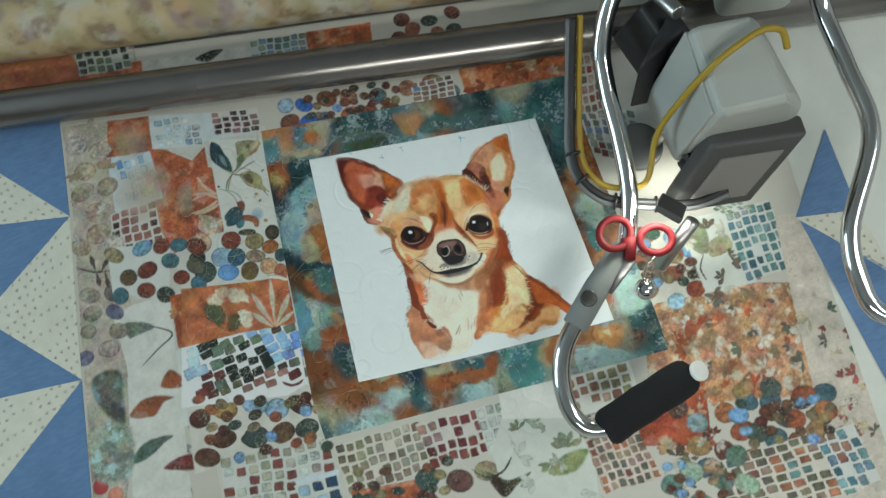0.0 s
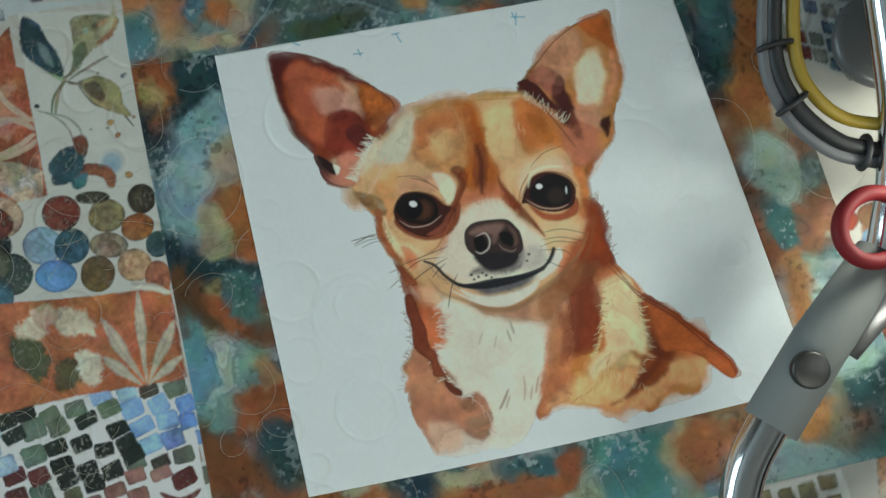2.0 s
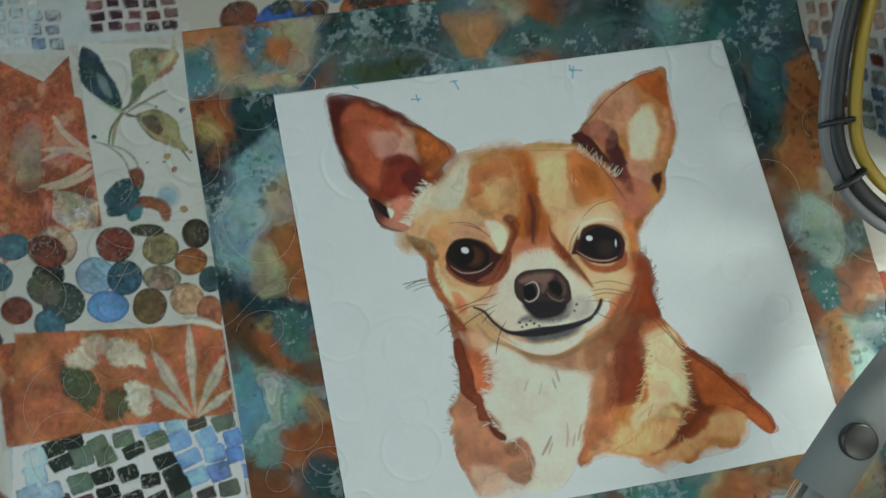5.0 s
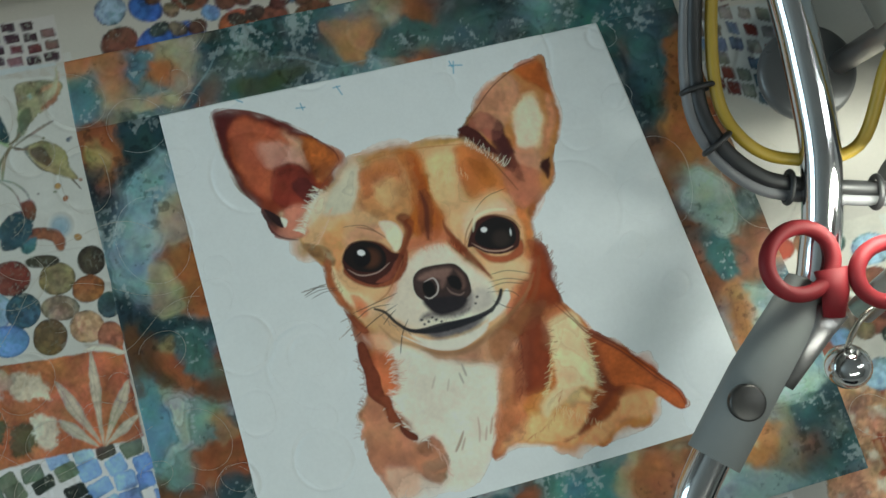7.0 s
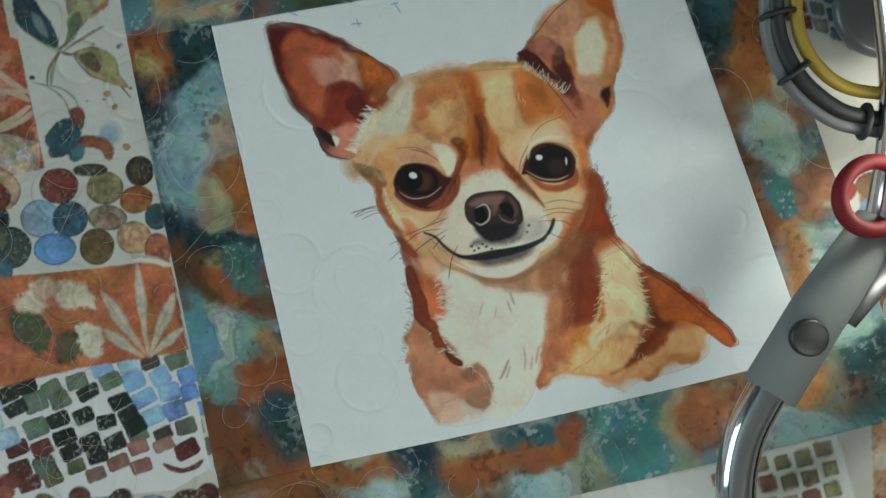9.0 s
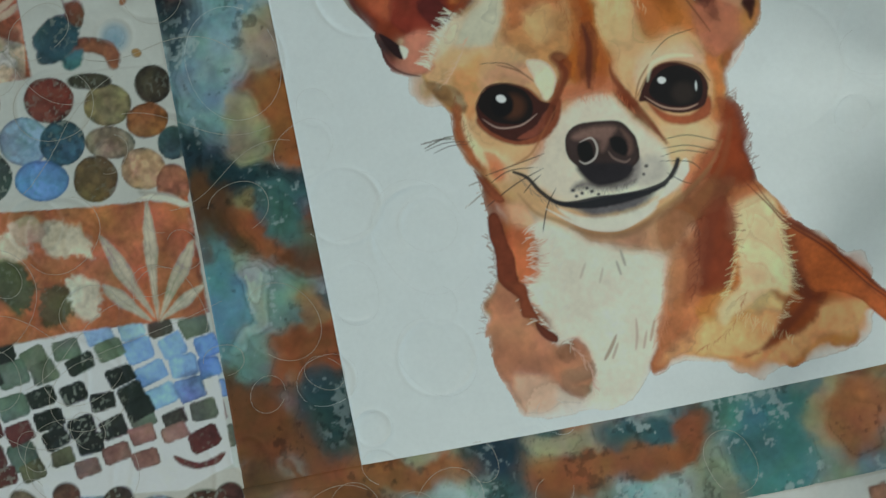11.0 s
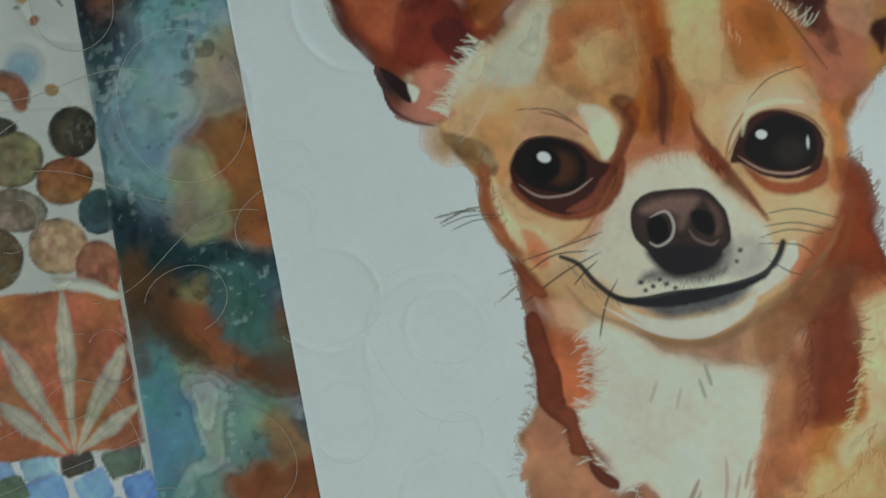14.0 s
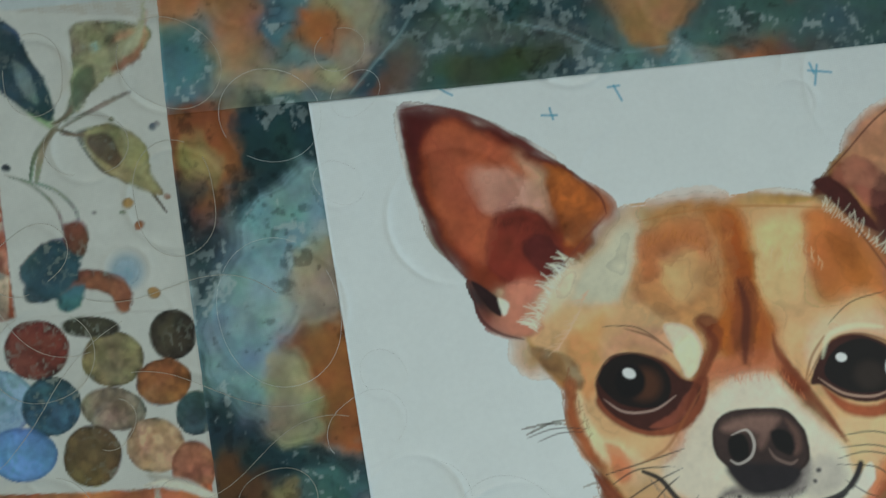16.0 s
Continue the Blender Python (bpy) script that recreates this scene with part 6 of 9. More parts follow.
poly("print", (200, 208, 208), [(-191.4, 396.4), (-54.9, 368.9), (-57.4, 338.6), (-123.9, 344.1), (-143.2, 341.4), (-194.1, 350.6)], soft=0.4, tex=0.1, wob=0.5, sharp=True)
mosaic("print", [(-111.4, 379.6), (-50.5, 371.6), (-52, 339.5), (-111.7, 348.7)], 5, 4, [(120, 64, 64), (70, 46, 54), (150, 108, 104), (96, 70, 66)], 0.2, (206, 200, 194), 0.06)
mosaic("print", [(-188.1, 390.1), (-128, 380), (-128.2, 341.4), (-186.5, 350.9)], 5, 4, [(150, 176, 200), (182, 196, 200), (196, 200, 196)], 0.2, (204, 208, 206), 0.06)
poly("print", (196, 206, 210), [(-253.8, 354.3), (-198.1, 349.3), (-191.7, 285.1), (-256.4, 278.8)], soft=0.4, tex=0.15, wob=0.5, sharp=True)
mosaic("print", [(-243.7, 347.9), (-206.3, 346), (-201.7, 291.4), (-239.5, 289.6)], 4, 4, [(110, 150, 200), (160, 190, 210), (190, 204, 210)], 0.2, (198, 208, 212), 0.06)
mosaic("print", [(-263.6, 280.6), (-203.1, 284.2), (-202.8, 227.9), (-266.4, 225.2)], 5, 5, [(104, 52, 46), (70, 40, 38), (140, 90, 80), (170, 130, 116)], 0.2, (208, 202, 194), 0.06)
wash("print", (170, 150, 124), (-220.8, 369), 28.0)
wash("print", (160, 140, 110), (-201.8, 310.4), 25.2)
wash("print", (160, 146, 130), (-156.2, 276.1), 25.2)
wash("print", (206, 206, 200), (-192.5, 129.9), 42.0)
wash("print", (186, 170, 150), (-218.9, 299.6), 42.0)
pebbles("print", [(-294.7, 388), (-248.4, 383.8), (-264.4, 235.8), (-312, 240.2)], 16, size=40, pal=[(176, 158, 132), (190, 174, 152), (160, 146, 126), (186, 176, 166)])
blooms("print", [(-305.2, 406.2), (-245, 402.4), (-264.4, 235.8), (-315.5, 241.1)], 10, size=11, pal=[(196, 184, 164), (170, 150, 120), (206, 200, 186)])
blooms("print", [(-275.4, 78.2), (-203.3, 75.1), (-222.1, -74), (-294.9, -63.8)], 12, size=13, pal=[(200, 204, 196), (150, 156, 140), (186, 182, 170)])
blooms("print", [(-336.4, 22.2), (-286.8, 17.4), (-296.1, -70.4), (-344, -59.2)], 9, size=13, pal=[(150, 154, 140), (110, 116, 104), (190, 186, 174), (176, 110, 80)])
oval("print", (176, 60, 64), (-336.3, -48.6), 9.8, 9.8, -12, soft=0.4, tex=0.2, edge=0.25, spots=0)
oval("print", (206, 130, 110), (-319.4, -61.5), 9.8, 8.4, -12, soft=0.4, tex=0.2, edge=0.25, spots=0)
poly("print", (208, 210, 204), [(-246.6, 231.4), (-198.5, 212), (-209.4, 155.9), (-255, 167.1)], soft=0.4, tex=0.1, wob=0.5, sharp=True)
poly("print", (182, 92, 54), [(-147.7, 323.8), (-123.8, 307.2), (-124.3, 223.2), (-143.1, 220.3), (-166, 219.3)], soft=0.4, tex=0.4, wob=0.5, sharp=True)
stroke("print", (206, 176, 150), [(-156.7, 272.2), (-140.7, 276.5), (-122.3, 272.6)], 3.94, taper=0.9, alpha=1.0, soft=0.25)
stroke("print", (206, 176, 150), [(-159.6, 255.8), (-144.3, 256.4), (-125.8, 263.9)], 3.94, taper=0.9, alpha=1.0, soft=0.25)
stroke("print", (206, 176, 150), [(-144.2, 300.1), (-138.7, 287.5), (-126, 273.4)], 3.94, taper=0.9, alpha=1.0, soft=0.25)
stroke("print", (206, 176, 150), [(-155.4, 279.6), (-136.9, 276.4), (-125.1, 267.5)], 3.94, taper=0.9, alpha=1.0, soft=0.25)
stroke("print", (206, 176, 150), [(-156.3, 253.2), (-136.9, 254.8), (-124.6, 259.8)], 3.94, taper=0.9, alpha=1.0, soft=0.25)
poly("print", (210, 180, 150), [(-152.6, 252.4), (-138.2, 247.5), (-124.5, 239), (-127.2, 223.8), (-142.7, 222.1), (-155.8, 234.2)], soft=0.4, tex=0.4, wob=0.5, sharp=True)
poly("print", (214, 214, 206), [(-120.1, 344.8), (-53.6, 330.4), (-53.4, 292.3), (-57.7, 215.8), (-86.3, 219.8), (-124.3, 223.2), (-123.2, 299.5)], soft=0.4, tex=0.05, wob=0.5, sharp=True)
poly("print", (44, 66, 80), [(-118.6, 340.6), (-109.3, 334.8), (-104.2, 320.3), (-100.7, 308), (-99.8, 298.3), (-107.5, 301.8), (-115.7, 309.3), (-120.7, 319.9)], soft=0.6, tex=0.5, edge=0.2, wob=0.8)
poly("print", (160, 172, 140), [(-113.6, 310.8), (-101, 306.2), (-99.5, 293.7), (-107.9, 300)], soft=1.2, tex=0.5, edge=0, wob=0.8)
poly("print", (150, 152, 118), [(-84.7, 333.3), (-57.2, 327.4), (-63.2, 315.3), (-77.4, 310.7), (-86.4, 303.1), (-95.3, 295.5), (-88.7, 311.2), (-88.5, 322.6)], soft=0.9, tex=0.5, edge=0.2, wob=0.8)
poly("print", (196, 150, 112), [(-70.7, 326.5), (-57.5, 325.6), (-64.4, 315.2), (-75.3, 311.4)], soft=1.5, tex=0.42, edge=0, wob=0.8)
stroke("print", (128, 112, 88), [(-99.9, 295.3), (-95, 297.3), (-88.2, 303.5)], 1.79, taper=1, alpha=1.0, soft=0.25)
stroke("print", (110, 120, 104), [(-99.5, 293.7), (-107.9, 284.8), (-111.4, 274.1)], 1.79, taper=1, alpha=1.0, soft=0.25)
stroke("print", (96, 86, 70), [(-99.5, 293.7), (-90.7, 289.5)], 1.43, taper=1, alpha=1.0, soft=0.25)
poly("print", (172, 172, 128), [(-90.7, 289.5), (-84.6, 292), (-73.8, 288.2), (-65.6, 281.5), (-65.4, 272), (-69.8, 269.2), (-78.5, 272.9), (-84.9, 279.9)], soft=0.7, tex=0.55, edge=0.3, wob=0.8)
poly("print", (92, 74, 52), [(-90.7, 289.5), (-84.1, 290.4), (-80.2, 284.6), (-77.1, 274.5), (-83.2, 278.8)], soft=0.8, tex=0.4, edge=0.14, wob=0.8)
stroke("print", (84, 86, 70), [(-91, 288.1), (-82.2, 273.7), (-68.3, 267), (-60.4, 254)], 1.43, taper=1, alpha=1.0, soft=0.25)
stroke("print", (150, 160, 150), [(-119.5, 277.7), (-103.6, 270.6), (-95.8, 261.4), (-95.3, 253.7)], 1.79, taper=1, alpha=0.7, soft=0.25)
poly("print", (66, 92, 100), [(-115.9, 244.8), (-107.3, 250.5), (-98, 249.4), (-97.6, 241), (-105.4, 229.4), (-115.2, 227.7), (-120.3, 230.6)], soft=0.8, tex=0.6, edge=0.2, wob=0.8)
poly("print", (150, 92, 64), [(-100.5, 256.7), (-93.5, 253.3), (-94, 244), (-99.3, 242.1), (-101, 247.3)], soft=0.9, tex=0.5, edge=0.14, wob=0.8)
oval("print", (150, 176, 190), (-79.2, 234.1), 6.44, 6.44, -12, soft=3, tex=0.1, edge=0, spots=0)
poly("print", (136, 74, 52), [(-102.1, 237.4), (-90.9, 236.6), (-80.4, 231.8), (-79.1, 222.1), (-84.5, 219.5), (-85.4, 225.3), (-95.3, 233), (-103.8, 231.7)], soft=0.6, tex=0.5, edge=0.14, wob=0.8)
poly("print", (60, 104, 116), [(-106.6, 233.4), (-97.4, 231.5), (-100, 223.4), (-107.5, 224.2)], soft=0.8, tex=0.5, edge=0.14, wob=0.8)
oval("print", (44, 50, 56), (-120, 281.3), 1.79, 1.43, -12, soft=0.4, tex=0.2, edge=0, spots=0)
oval("print", (184, 140, 80), (-75.1, 260.5), 2.15, 1.72, -12, soft=0.4, tex=0.2, edge=0, spots=0)
oval("print", (150, 110, 70), (-71.5, 251.4), 1.79, 1.43, -12, soft=0.4, tex=0.2, edge=0, spots=0)
oval("print", (196, 150, 84), (-70.4, 224.8), 2.15, 1.72, -12, soft=0.4, tex=0.2, edge=0, spots=0)
oval("print", (160, 160, 150), (-59.3, 288.9), 1.43, 1.15, -12, soft=0.4, tex=0.2, edge=0, spots=0)
oval("print", (170, 140, 120), (-59.3, 260.2), 1.43, 1.15, -12, soft=0.4, tex=0.2, edge=0, spots=0)
oval("print", (150, 160, 120), (-76.7, 293.4), 1.07, 0.86, -12, soft=0.4, tex=0.2, edge=0, spots=0)
oval("print", (150, 150, 140), (-77.6, 257.2), 1.07, 0.86, -12, soft=0.4, tex=0.2, edge=0, spots=0)
oval("print", (170, 170, 160), (-88.3, 258.7), 1.07, 0.86, -12, soft=0.4, tex=0.2, edge=0, spots=0)
poly("print", (212, 212, 204), [(-165.4, 223), (-124.3, 223.2), (-57, 215.3), (-58.5, 147.1), (-102.8, 150.5), (-176.2, 161.5)], soft=0.4, tex=0.05, wob=0.5, sharp=True)
oval("print", (198, 170, 140), (-157.2, 215.6), 14.32, 13.6, -12, soft=0.35, tex=0.35, edge=0.35, spots=0.5)
oval("print", (118, 52, 40), (-118.4, 209.9), 12.89, 11.46, -17, soft=0.35, tex=0.35, edge=0.35, spots=0.5)
oval("print", (150, 138, 92), (-89.6, 201.8), 12.17, 10.74, -12, soft=0.35, tex=0.35, edge=0.35, spots=0.5)
oval("print", (70, 58, 46), (-65.3, 207.3), 9.31, 9.67, -12, soft=0.35, tex=0.35, edge=0.35, spots=0.5)
oval("print", (70, 66, 50), (-96.6, 215.2), 11.46, 4.3, -12, soft=0.35, tex=0.35, edge=0.35, spots=0.2)
oval("print", (176, 106, 52), (-71.5, 189.9), 10.74, 8.95, 3, soft=0.35, tex=0.35, edge=0.35, spots=0.5)
oval("print", (44, 52, 54), (-164.4, 198.4), 10.74, 9.31, -12, soft=0.35, tex=0.35, edge=0.35, spots=0.5)
oval("print", (150, 184, 210), (-134.8, 192.3), 12.89, 12.17, -12, soft=0.35, tex=0.35, edge=0.35, spots=0.1)
oval("print", (54, 92, 110), (-116, 187.7), 11.81, 11.46, -12, soft=0.35, tex=0.35, edge=0.35, spots=0.8)
oval("print", (158, 146, 118), (-92.3, 182.9), 12.89, 8.23, -17, soft=0.35, tex=0.35, edge=0.35, spots=0.5)
oval("print", (64, 92, 96), (-60.5, 176.4), 7.88, 8.59, -12, soft=0.35, tex=0.35, edge=0.35, spots=0.5)
oval("print", (62, 76, 72), (-158.1, 178.4), 14.32, 13.6, -12, soft=0.35, tex=0.35, edge=0.35, spots=0.3)
oval("print", (100, 150, 210), (-129.9, 171.2), 13.6, 10.38, -12, soft=0.35, tex=0.35, edge=0.35, spots=0.1)
oval("print", (106, 84, 50), (-102.9, 166.5), 11.46, 11.81, -12, soft=0.35, tex=0.35, edge=0.35, spots=0.5)
oval("print", (200, 164, 122), (-78.1, 166.6), 11.46, 10.74, -12, soft=0.35, tex=0.35, edge=0.35, spots=0.5)
oval("print", (160, 104, 72), (-65.1, 155.8), 8.59, 10.74, -12, soft=0.35, tex=0.35, edge=0.35, spots=0.6)
poly("print", (172, 90, 54), [(-175.9, 163.3), (-153.8, 159.6), (-102.4, 152.3), (-58.9, 149), (-59.5, 117.8), (-60.1, 88.6), (-128.4, 91.8), (-187.9, 94.7)], soft=0.4, tex=0.5, wob=0.5, sharp=True)
blooms("print", [(-176.2, 161.5), (-106.4, 151.2), (-112.8, 95.4), (-187.5, 97.2)], 16, size=7, pal=[(206, 170, 130), (110, 100, 74), (214, 200, 176), (160, 74, 40), (140, 120, 90), (190, 110, 64)])
poly("print", (190, 150, 112), [(-158.3, 145), (-147.6, 152.1), (-129.1, 150.2), (-114.5, 148), (-111.1, 135.5), (-117.9, 129.5), (-111.9, 120.9), (-112.7, 106.3), (-121.8, 97.1), (-133.2, 106.7), (-144.7, 105.3), (-149.4, 121), (-158.4, 133.9)], soft=1.6, tex=0.45, edge=0, wob=0.8)
poly("print", (104, 104, 82), [(-163.2, 138.5), (-153.6, 139.6), (-147, 124.2), (-136.9, 127.7), (-126.7, 122), (-133.7, 114.2), (-147.4, 111.4), (-151.2, 121.3), (-160.3, 123.2)], soft=1.6, tex=0.6, edge=0, wob=0.8)
blooms("print", [(-157.8, 137.4), (-112.9, 135.9), (-115.8, 99.6), (-162.9, 108.9)], 7, size=6, pal=[(212, 196, 168), (92, 92, 74), (206, 160, 120), (220, 212, 196)])
oval("print", (220, 214, 204), (-133.7, 145.6), 8.95, 5.73, -12, soft=1.2, tex=0.2, edge=0.25, spots=0)
oval("print", (212, 170, 130), (-116.5, 132.9), 5.01, 5.73, -12, soft=0.8, tex=0.2, edge=0.25, spots=0)
leaf("print", (212, 200, 180), [(-86.5, 88.3), (-80, 147.7)], 7.2)
leaf("print", (212, 200, 180), [(-86.5, 88.3), (-103.2, 137.6)], 6.4)
leaf("print", (212, 200, 180), [(-86.5, 88.3), (-61, 123.6)], 7.2)
leaf("print", (212, 200, 180), [(-86.5, 88.3), (-106.7, 112.5)], 7.2)
leaf("print", (212, 200, 180), [(-86.5, 88.3), (-59.8, 103.9)], 6.4)
leaf("print", (212, 200, 180), [(-86.5, 88.3), (-90.4, 146.1)], 5.0)
leaf("print", (212, 200, 180), [(-86.5, 88.3), (-71.3, 98.1)], 4.3)
stroke("print", (150, 104, 74), [(-86.5, 88.3), (-83.9, 122.7), (-80, 147.7)], 0.72, taper=1, alpha=1.0, soft=0.25)
poly("print", (206, 200, 186), [(-83.1, 155.8), (-68.8, 152.1), (-59, 144.2), (-69.9, 145.7)], soft=0.8, tex=0.24, edge=0.14, wob=0.8)
poly("print", (214, 196, 160), [(-182.2, 127.5), (-168.9, 117.5), (-164.1, 101.8), (-176.3, 96.8), (-187.5, 97.2)], soft=1.8, tex=0.4, edge=0, wob=0.8)
poly("print", (212, 216, 210), [(-234.4, 88), (-187.9, 94.7), (-128.4, 91.8), (-59.9, 89.7), (-58.4, 44.6), (-60.6, 7.1), (-128.8, 7.5), (-250.4, -5.5)], soft=0.4, tex=0.05, wob=0.5, sharp=True)
mosaic("print", [(-199.4, 94), (-124.6, 92.5), (-120.3, 24), (-193.6, 19.9)], 4, 5, [(60, 76, 66), (44, 54, 48), (110, 128, 108), (72, 94, 78), (50, 62, 54)], 0.16, (212, 216, 210), 0.1)
mosaic("print", [(-124.1, 91), (-98.8, 90.4), (-99, 45.2), (-119.3, 43.7)], 2, 4, [(92, 116, 96), (52, 62, 54), (120, 136, 118), (44, 50, 46)], 0.16, (212, 216, 210), 0.08)
mosaic("print", [(-102.5, 78.7), (-60, 75.4), (-58.5, 47.5), (-99.1, 44.5)], 3, 3, [(136, 178, 232), (120, 160, 228), (152, 192, 236)], 0.14, (206, 216, 222), 0)
mosaic("print", [(-205.6, 58.6), (-172.3, 55.8), (-166.5, 25.6), (-203.9, 25.5)], 3, 3, [(104, 58, 54), (124, 70, 64)], 0.16, (206, 208, 202), 0)
mosaic("print", [(-120.7, 42.2), (-58.7, 46.5), (-58.3, 19.3), (-120.4, 13.2)], 3, 2, [(170, 124, 112), (140, 70, 64), (110, 120, 104), (186, 150, 138)], 0.16, (206, 208, 202), 0.05)
poly("print", (66, 52, 46), [(-93.1, 87.1), (-80.6, 88.3), (-78.8, 82.1), (-90.4, 79.6)], soft=0.4, tex=0.45, wob=0.5, sharp=True)
poly("print", (78, 78, 70), [(-74.7, 84.2), (-61.3, 86.3), (-60.7, 77.4), (-74.3, 73.9)], soft=0.4, tex=0.45, wob=0.5, sharp=True)
poly("print", (26, 28, 28), [(-92.6, 45.4), (-80.8, 47.1), (-78.3, 38.7), (-90.3, 35.9)], soft=0.4, tex=0.6, wob=0.5, sharp=True)
poly("print", (108, 52, 44), [(-92.9, 21.6), (-79.2, 16.1), (-63.5, 21), (-72.1, 14.7), (-85.1, 14.3)], soft=0.5, tex=0.3, edge=0.14, wob=0.8)
poly("print", (212, 212, 204), [(-208, 162.8), (-213.2, 98.9), (-228.4, -87.5), (-299.7, -70.9), (-277.6, 85.9), (-283.5, 152.2), (-256.3, 160.1)], soft=0.4, tex=0.12, wob=0.5, sharp=True)
poly("print", (140, 76, 44), [(-284.9, 27.4), (-267.9, 41), (-245.8, 42.7), (-226.9, 36.1), (-240.5, 33), (-253.8, 20), (-275.2, 21.6)], soft=1.4, tex=0.4, edge=0, wob=0.8)
poly("print", (88, 112, 92), [(-291.5, -26.8), (-274, -10.1), (-248.3, -7.1), (-237.3, -9.8), (-249.9, -15.8), (-266.2, -25.8), (-285.2, -31.7)], soft=1.4, tex=0.4, edge=0, wob=0.8)
poly("print", (110, 48, 38), [(-255.4, -44.2), (-232.4, -35.9), (-214.9, -37.9), (-218.2, -54.4), (-242.3, -50.1)], soft=1.4, tex=0.4, edge=0, wob=0.8)
poly("print", (160, 84, 50), [(-240.4, 52), (-226.1, 69.9), (-210.8, 55.5), (-214.9, 45.9)], soft=1.4, tex=0.4, edge=0, wob=0.8)
poly("print", (110, 120, 104), [(-272.8, 138.7), (-249.7, 136.7), (-235.7, 126), (-260, 121.1), (-268.8, 121.1)], soft=1.4, tex=0.4, edge=0, wob=0.8)
stroke("print", (60, 48, 40), [(-260.2, 81.7), (-235.1, 98.5), (-214, 113.5), (-240.2, 129.3)], 2.1, taper=1, alpha=1.0, soft=0.25)
poly("print", (96, 96, 84), [(-321.9, 82.3), (-288.7, 85), (-288.8, 53), (-292.3, 18.7), (-306.9, 25.7), (-323.4, 54.2)], soft=3, tex=0.5, edge=0, wob=0.8)
poly("print", (150, 156, 140), [(-336.4, 22.2), (-287.4, 14), (-296.6, -42.8), (-340.4, -39.4)], soft=4, tex=0.4, edge=0, wob=0.8)
pebbles("print", [(-313.7, 188.9), (-274.2, 182.8), (-283.3, 94.4), (-329.3, 102)], 19, size=34, pal=[(150, 140, 124), (120, 112, 104), (170, 150, 140), (104, 104, 130)])
stroke("print", (70, 56, 58), [(-318.6, 224), (-298.3, 213.1), (-276.7, 209.2)], 2.1, taper=1, alpha=1.0, soft=0.25)
leaf("print", (84, 66, 68), [(-294.5, 213.6), (-298, 235.2)], 6.3)
leaf("print", (84, 66, 68), [(-294.7, 212.2), (-292.4, 192.4)], 6.3)
leaf("print", (84, 66, 68), [(-287.6, 210.4), (-275.6, 227.5)], 6.3)
leaf("print", (84, 66, 68), [(-283.4, 209.4), (-281.6, 186.8)], 6.3)
poly("print", (212, 212, 206), [(-275.1, 238.5), (-195.7, 226.1), (-209.4, 155.9), (-278.4, 180.2)], soft=0.4, tex=0.05, wob=0.5, sharp=True)
pebbles("print", [(-268.6, 233.1), (-160.2, 218.8), (-167.7, 158.8), (-271, 160.1)], 44, size=34, pal=[(58, 66, 56), (104, 84, 56), (150, 100, 70), (110, 150, 176), (70, 110, 120), (150, 140, 100), (90, 90, 72), (120, 60, 44)])
poly("print", (178, 88, 46), [(-208.6, 160), (-159.3, 156.7), (-165.5, 90.2), (-209.8, 93.8)], soft=0.4, tex=0.5, wob=0.5, sharp=True)
blooms("print", [(-208.6, 160), (-159.3, 156.7), (-165.5, 90.2), (-209.8, 93.8)], 10, pal=[(206, 140, 96), (110, 100, 70), (214, 190, 150)])
poly("print", (196, 210, 214), [(-210.1, 92.4), (-174.6, 88.1), (-174.8, 22.9), (-211.5, 19)], soft=0.4, tex=0.15, wob=0.5, sharp=True)
mosaic("print", [(-209.2, 89.4), (-173.2, 87.8), (-171.8, 23.6), (-208.5, 19.7)], 3, 5, [(170, 196, 214), (190, 206, 214), (150, 180, 206), (150, 100, 92)], 0.2, (206, 214, 216), 0.06)
poly("print", (210, 206, 196), [(-214, 21), (-51.3, 10.1), (-62, -70.6), (-179.5, -56.6), (-219.5, -60.9)], soft=0.4, tex=0.1, wob=0.5, sharp=True)
pebbles("print", [(-204.4, 15.2), (-56.1, 4.3), (-57.7, -51), (-202.6, -47.7)], 44, size=42, pal=[(100, 76, 54), (130, 60, 44), (62, 74, 68), (150, 120, 70), (96, 64, 50), (140, 170, 196), (84, 50, 40)])
mosaic("print", [(-185.6, -51.7), (-47.6, -53.4), (-53.8, -128.3), (-190.2, -108.6)], 9, 5, [(150, 150, 126), (170, 168, 146), (130, 72, 64), (190, 190, 176), (150, 140, 130), (186, 196, 190)], 0.2, (206, 208, 202), 0.06)
poly("print", (196, 206, 212), [(-102.7, -95.1), (-46.3, -94.8), (-51.6, -134.2), (-94.9, -124.1)], soft=0.4, tex=0.2, wob=0.5, sharp=True)
mosaic("print", [(-104.1, -101.6), (-47.7, -101.2), (-51.6, -134.2), (-96.3, -130.5)], 3, 2, [(40, 70, 96), (150, 180, 200)], 0.2, (206, 208, 202), 0.06)
mosaic("print", [(-47.1, -67.2), (60, -61.7), (63.4, -120.6), (-40.5, -131.4)], 9, 5, [(140, 132, 108), (160, 152, 130), (120, 108, 88), (176, 168, 150)], 0.2, (212, 206, 194), 0.06)
mosaic("print", [(55.6, -65.5), (136.8, -64.2), (137.4, -117.7), (63.4, -120.6)], 6, 4, [(120, 50, 52), (150, 80, 76), (104, 44, 48), (170, 130, 122)], 0.2, (210, 204, 198), 0.06)
mosaic("print", [(129.7, -64.5), (176, -61.8), (178.5, -120.6), (133.3, -120.1)], 4, 4, [(186, 190, 184), (196, 200, 194), (176, 180, 170)], 0.2, (208, 212, 208), 0.06)
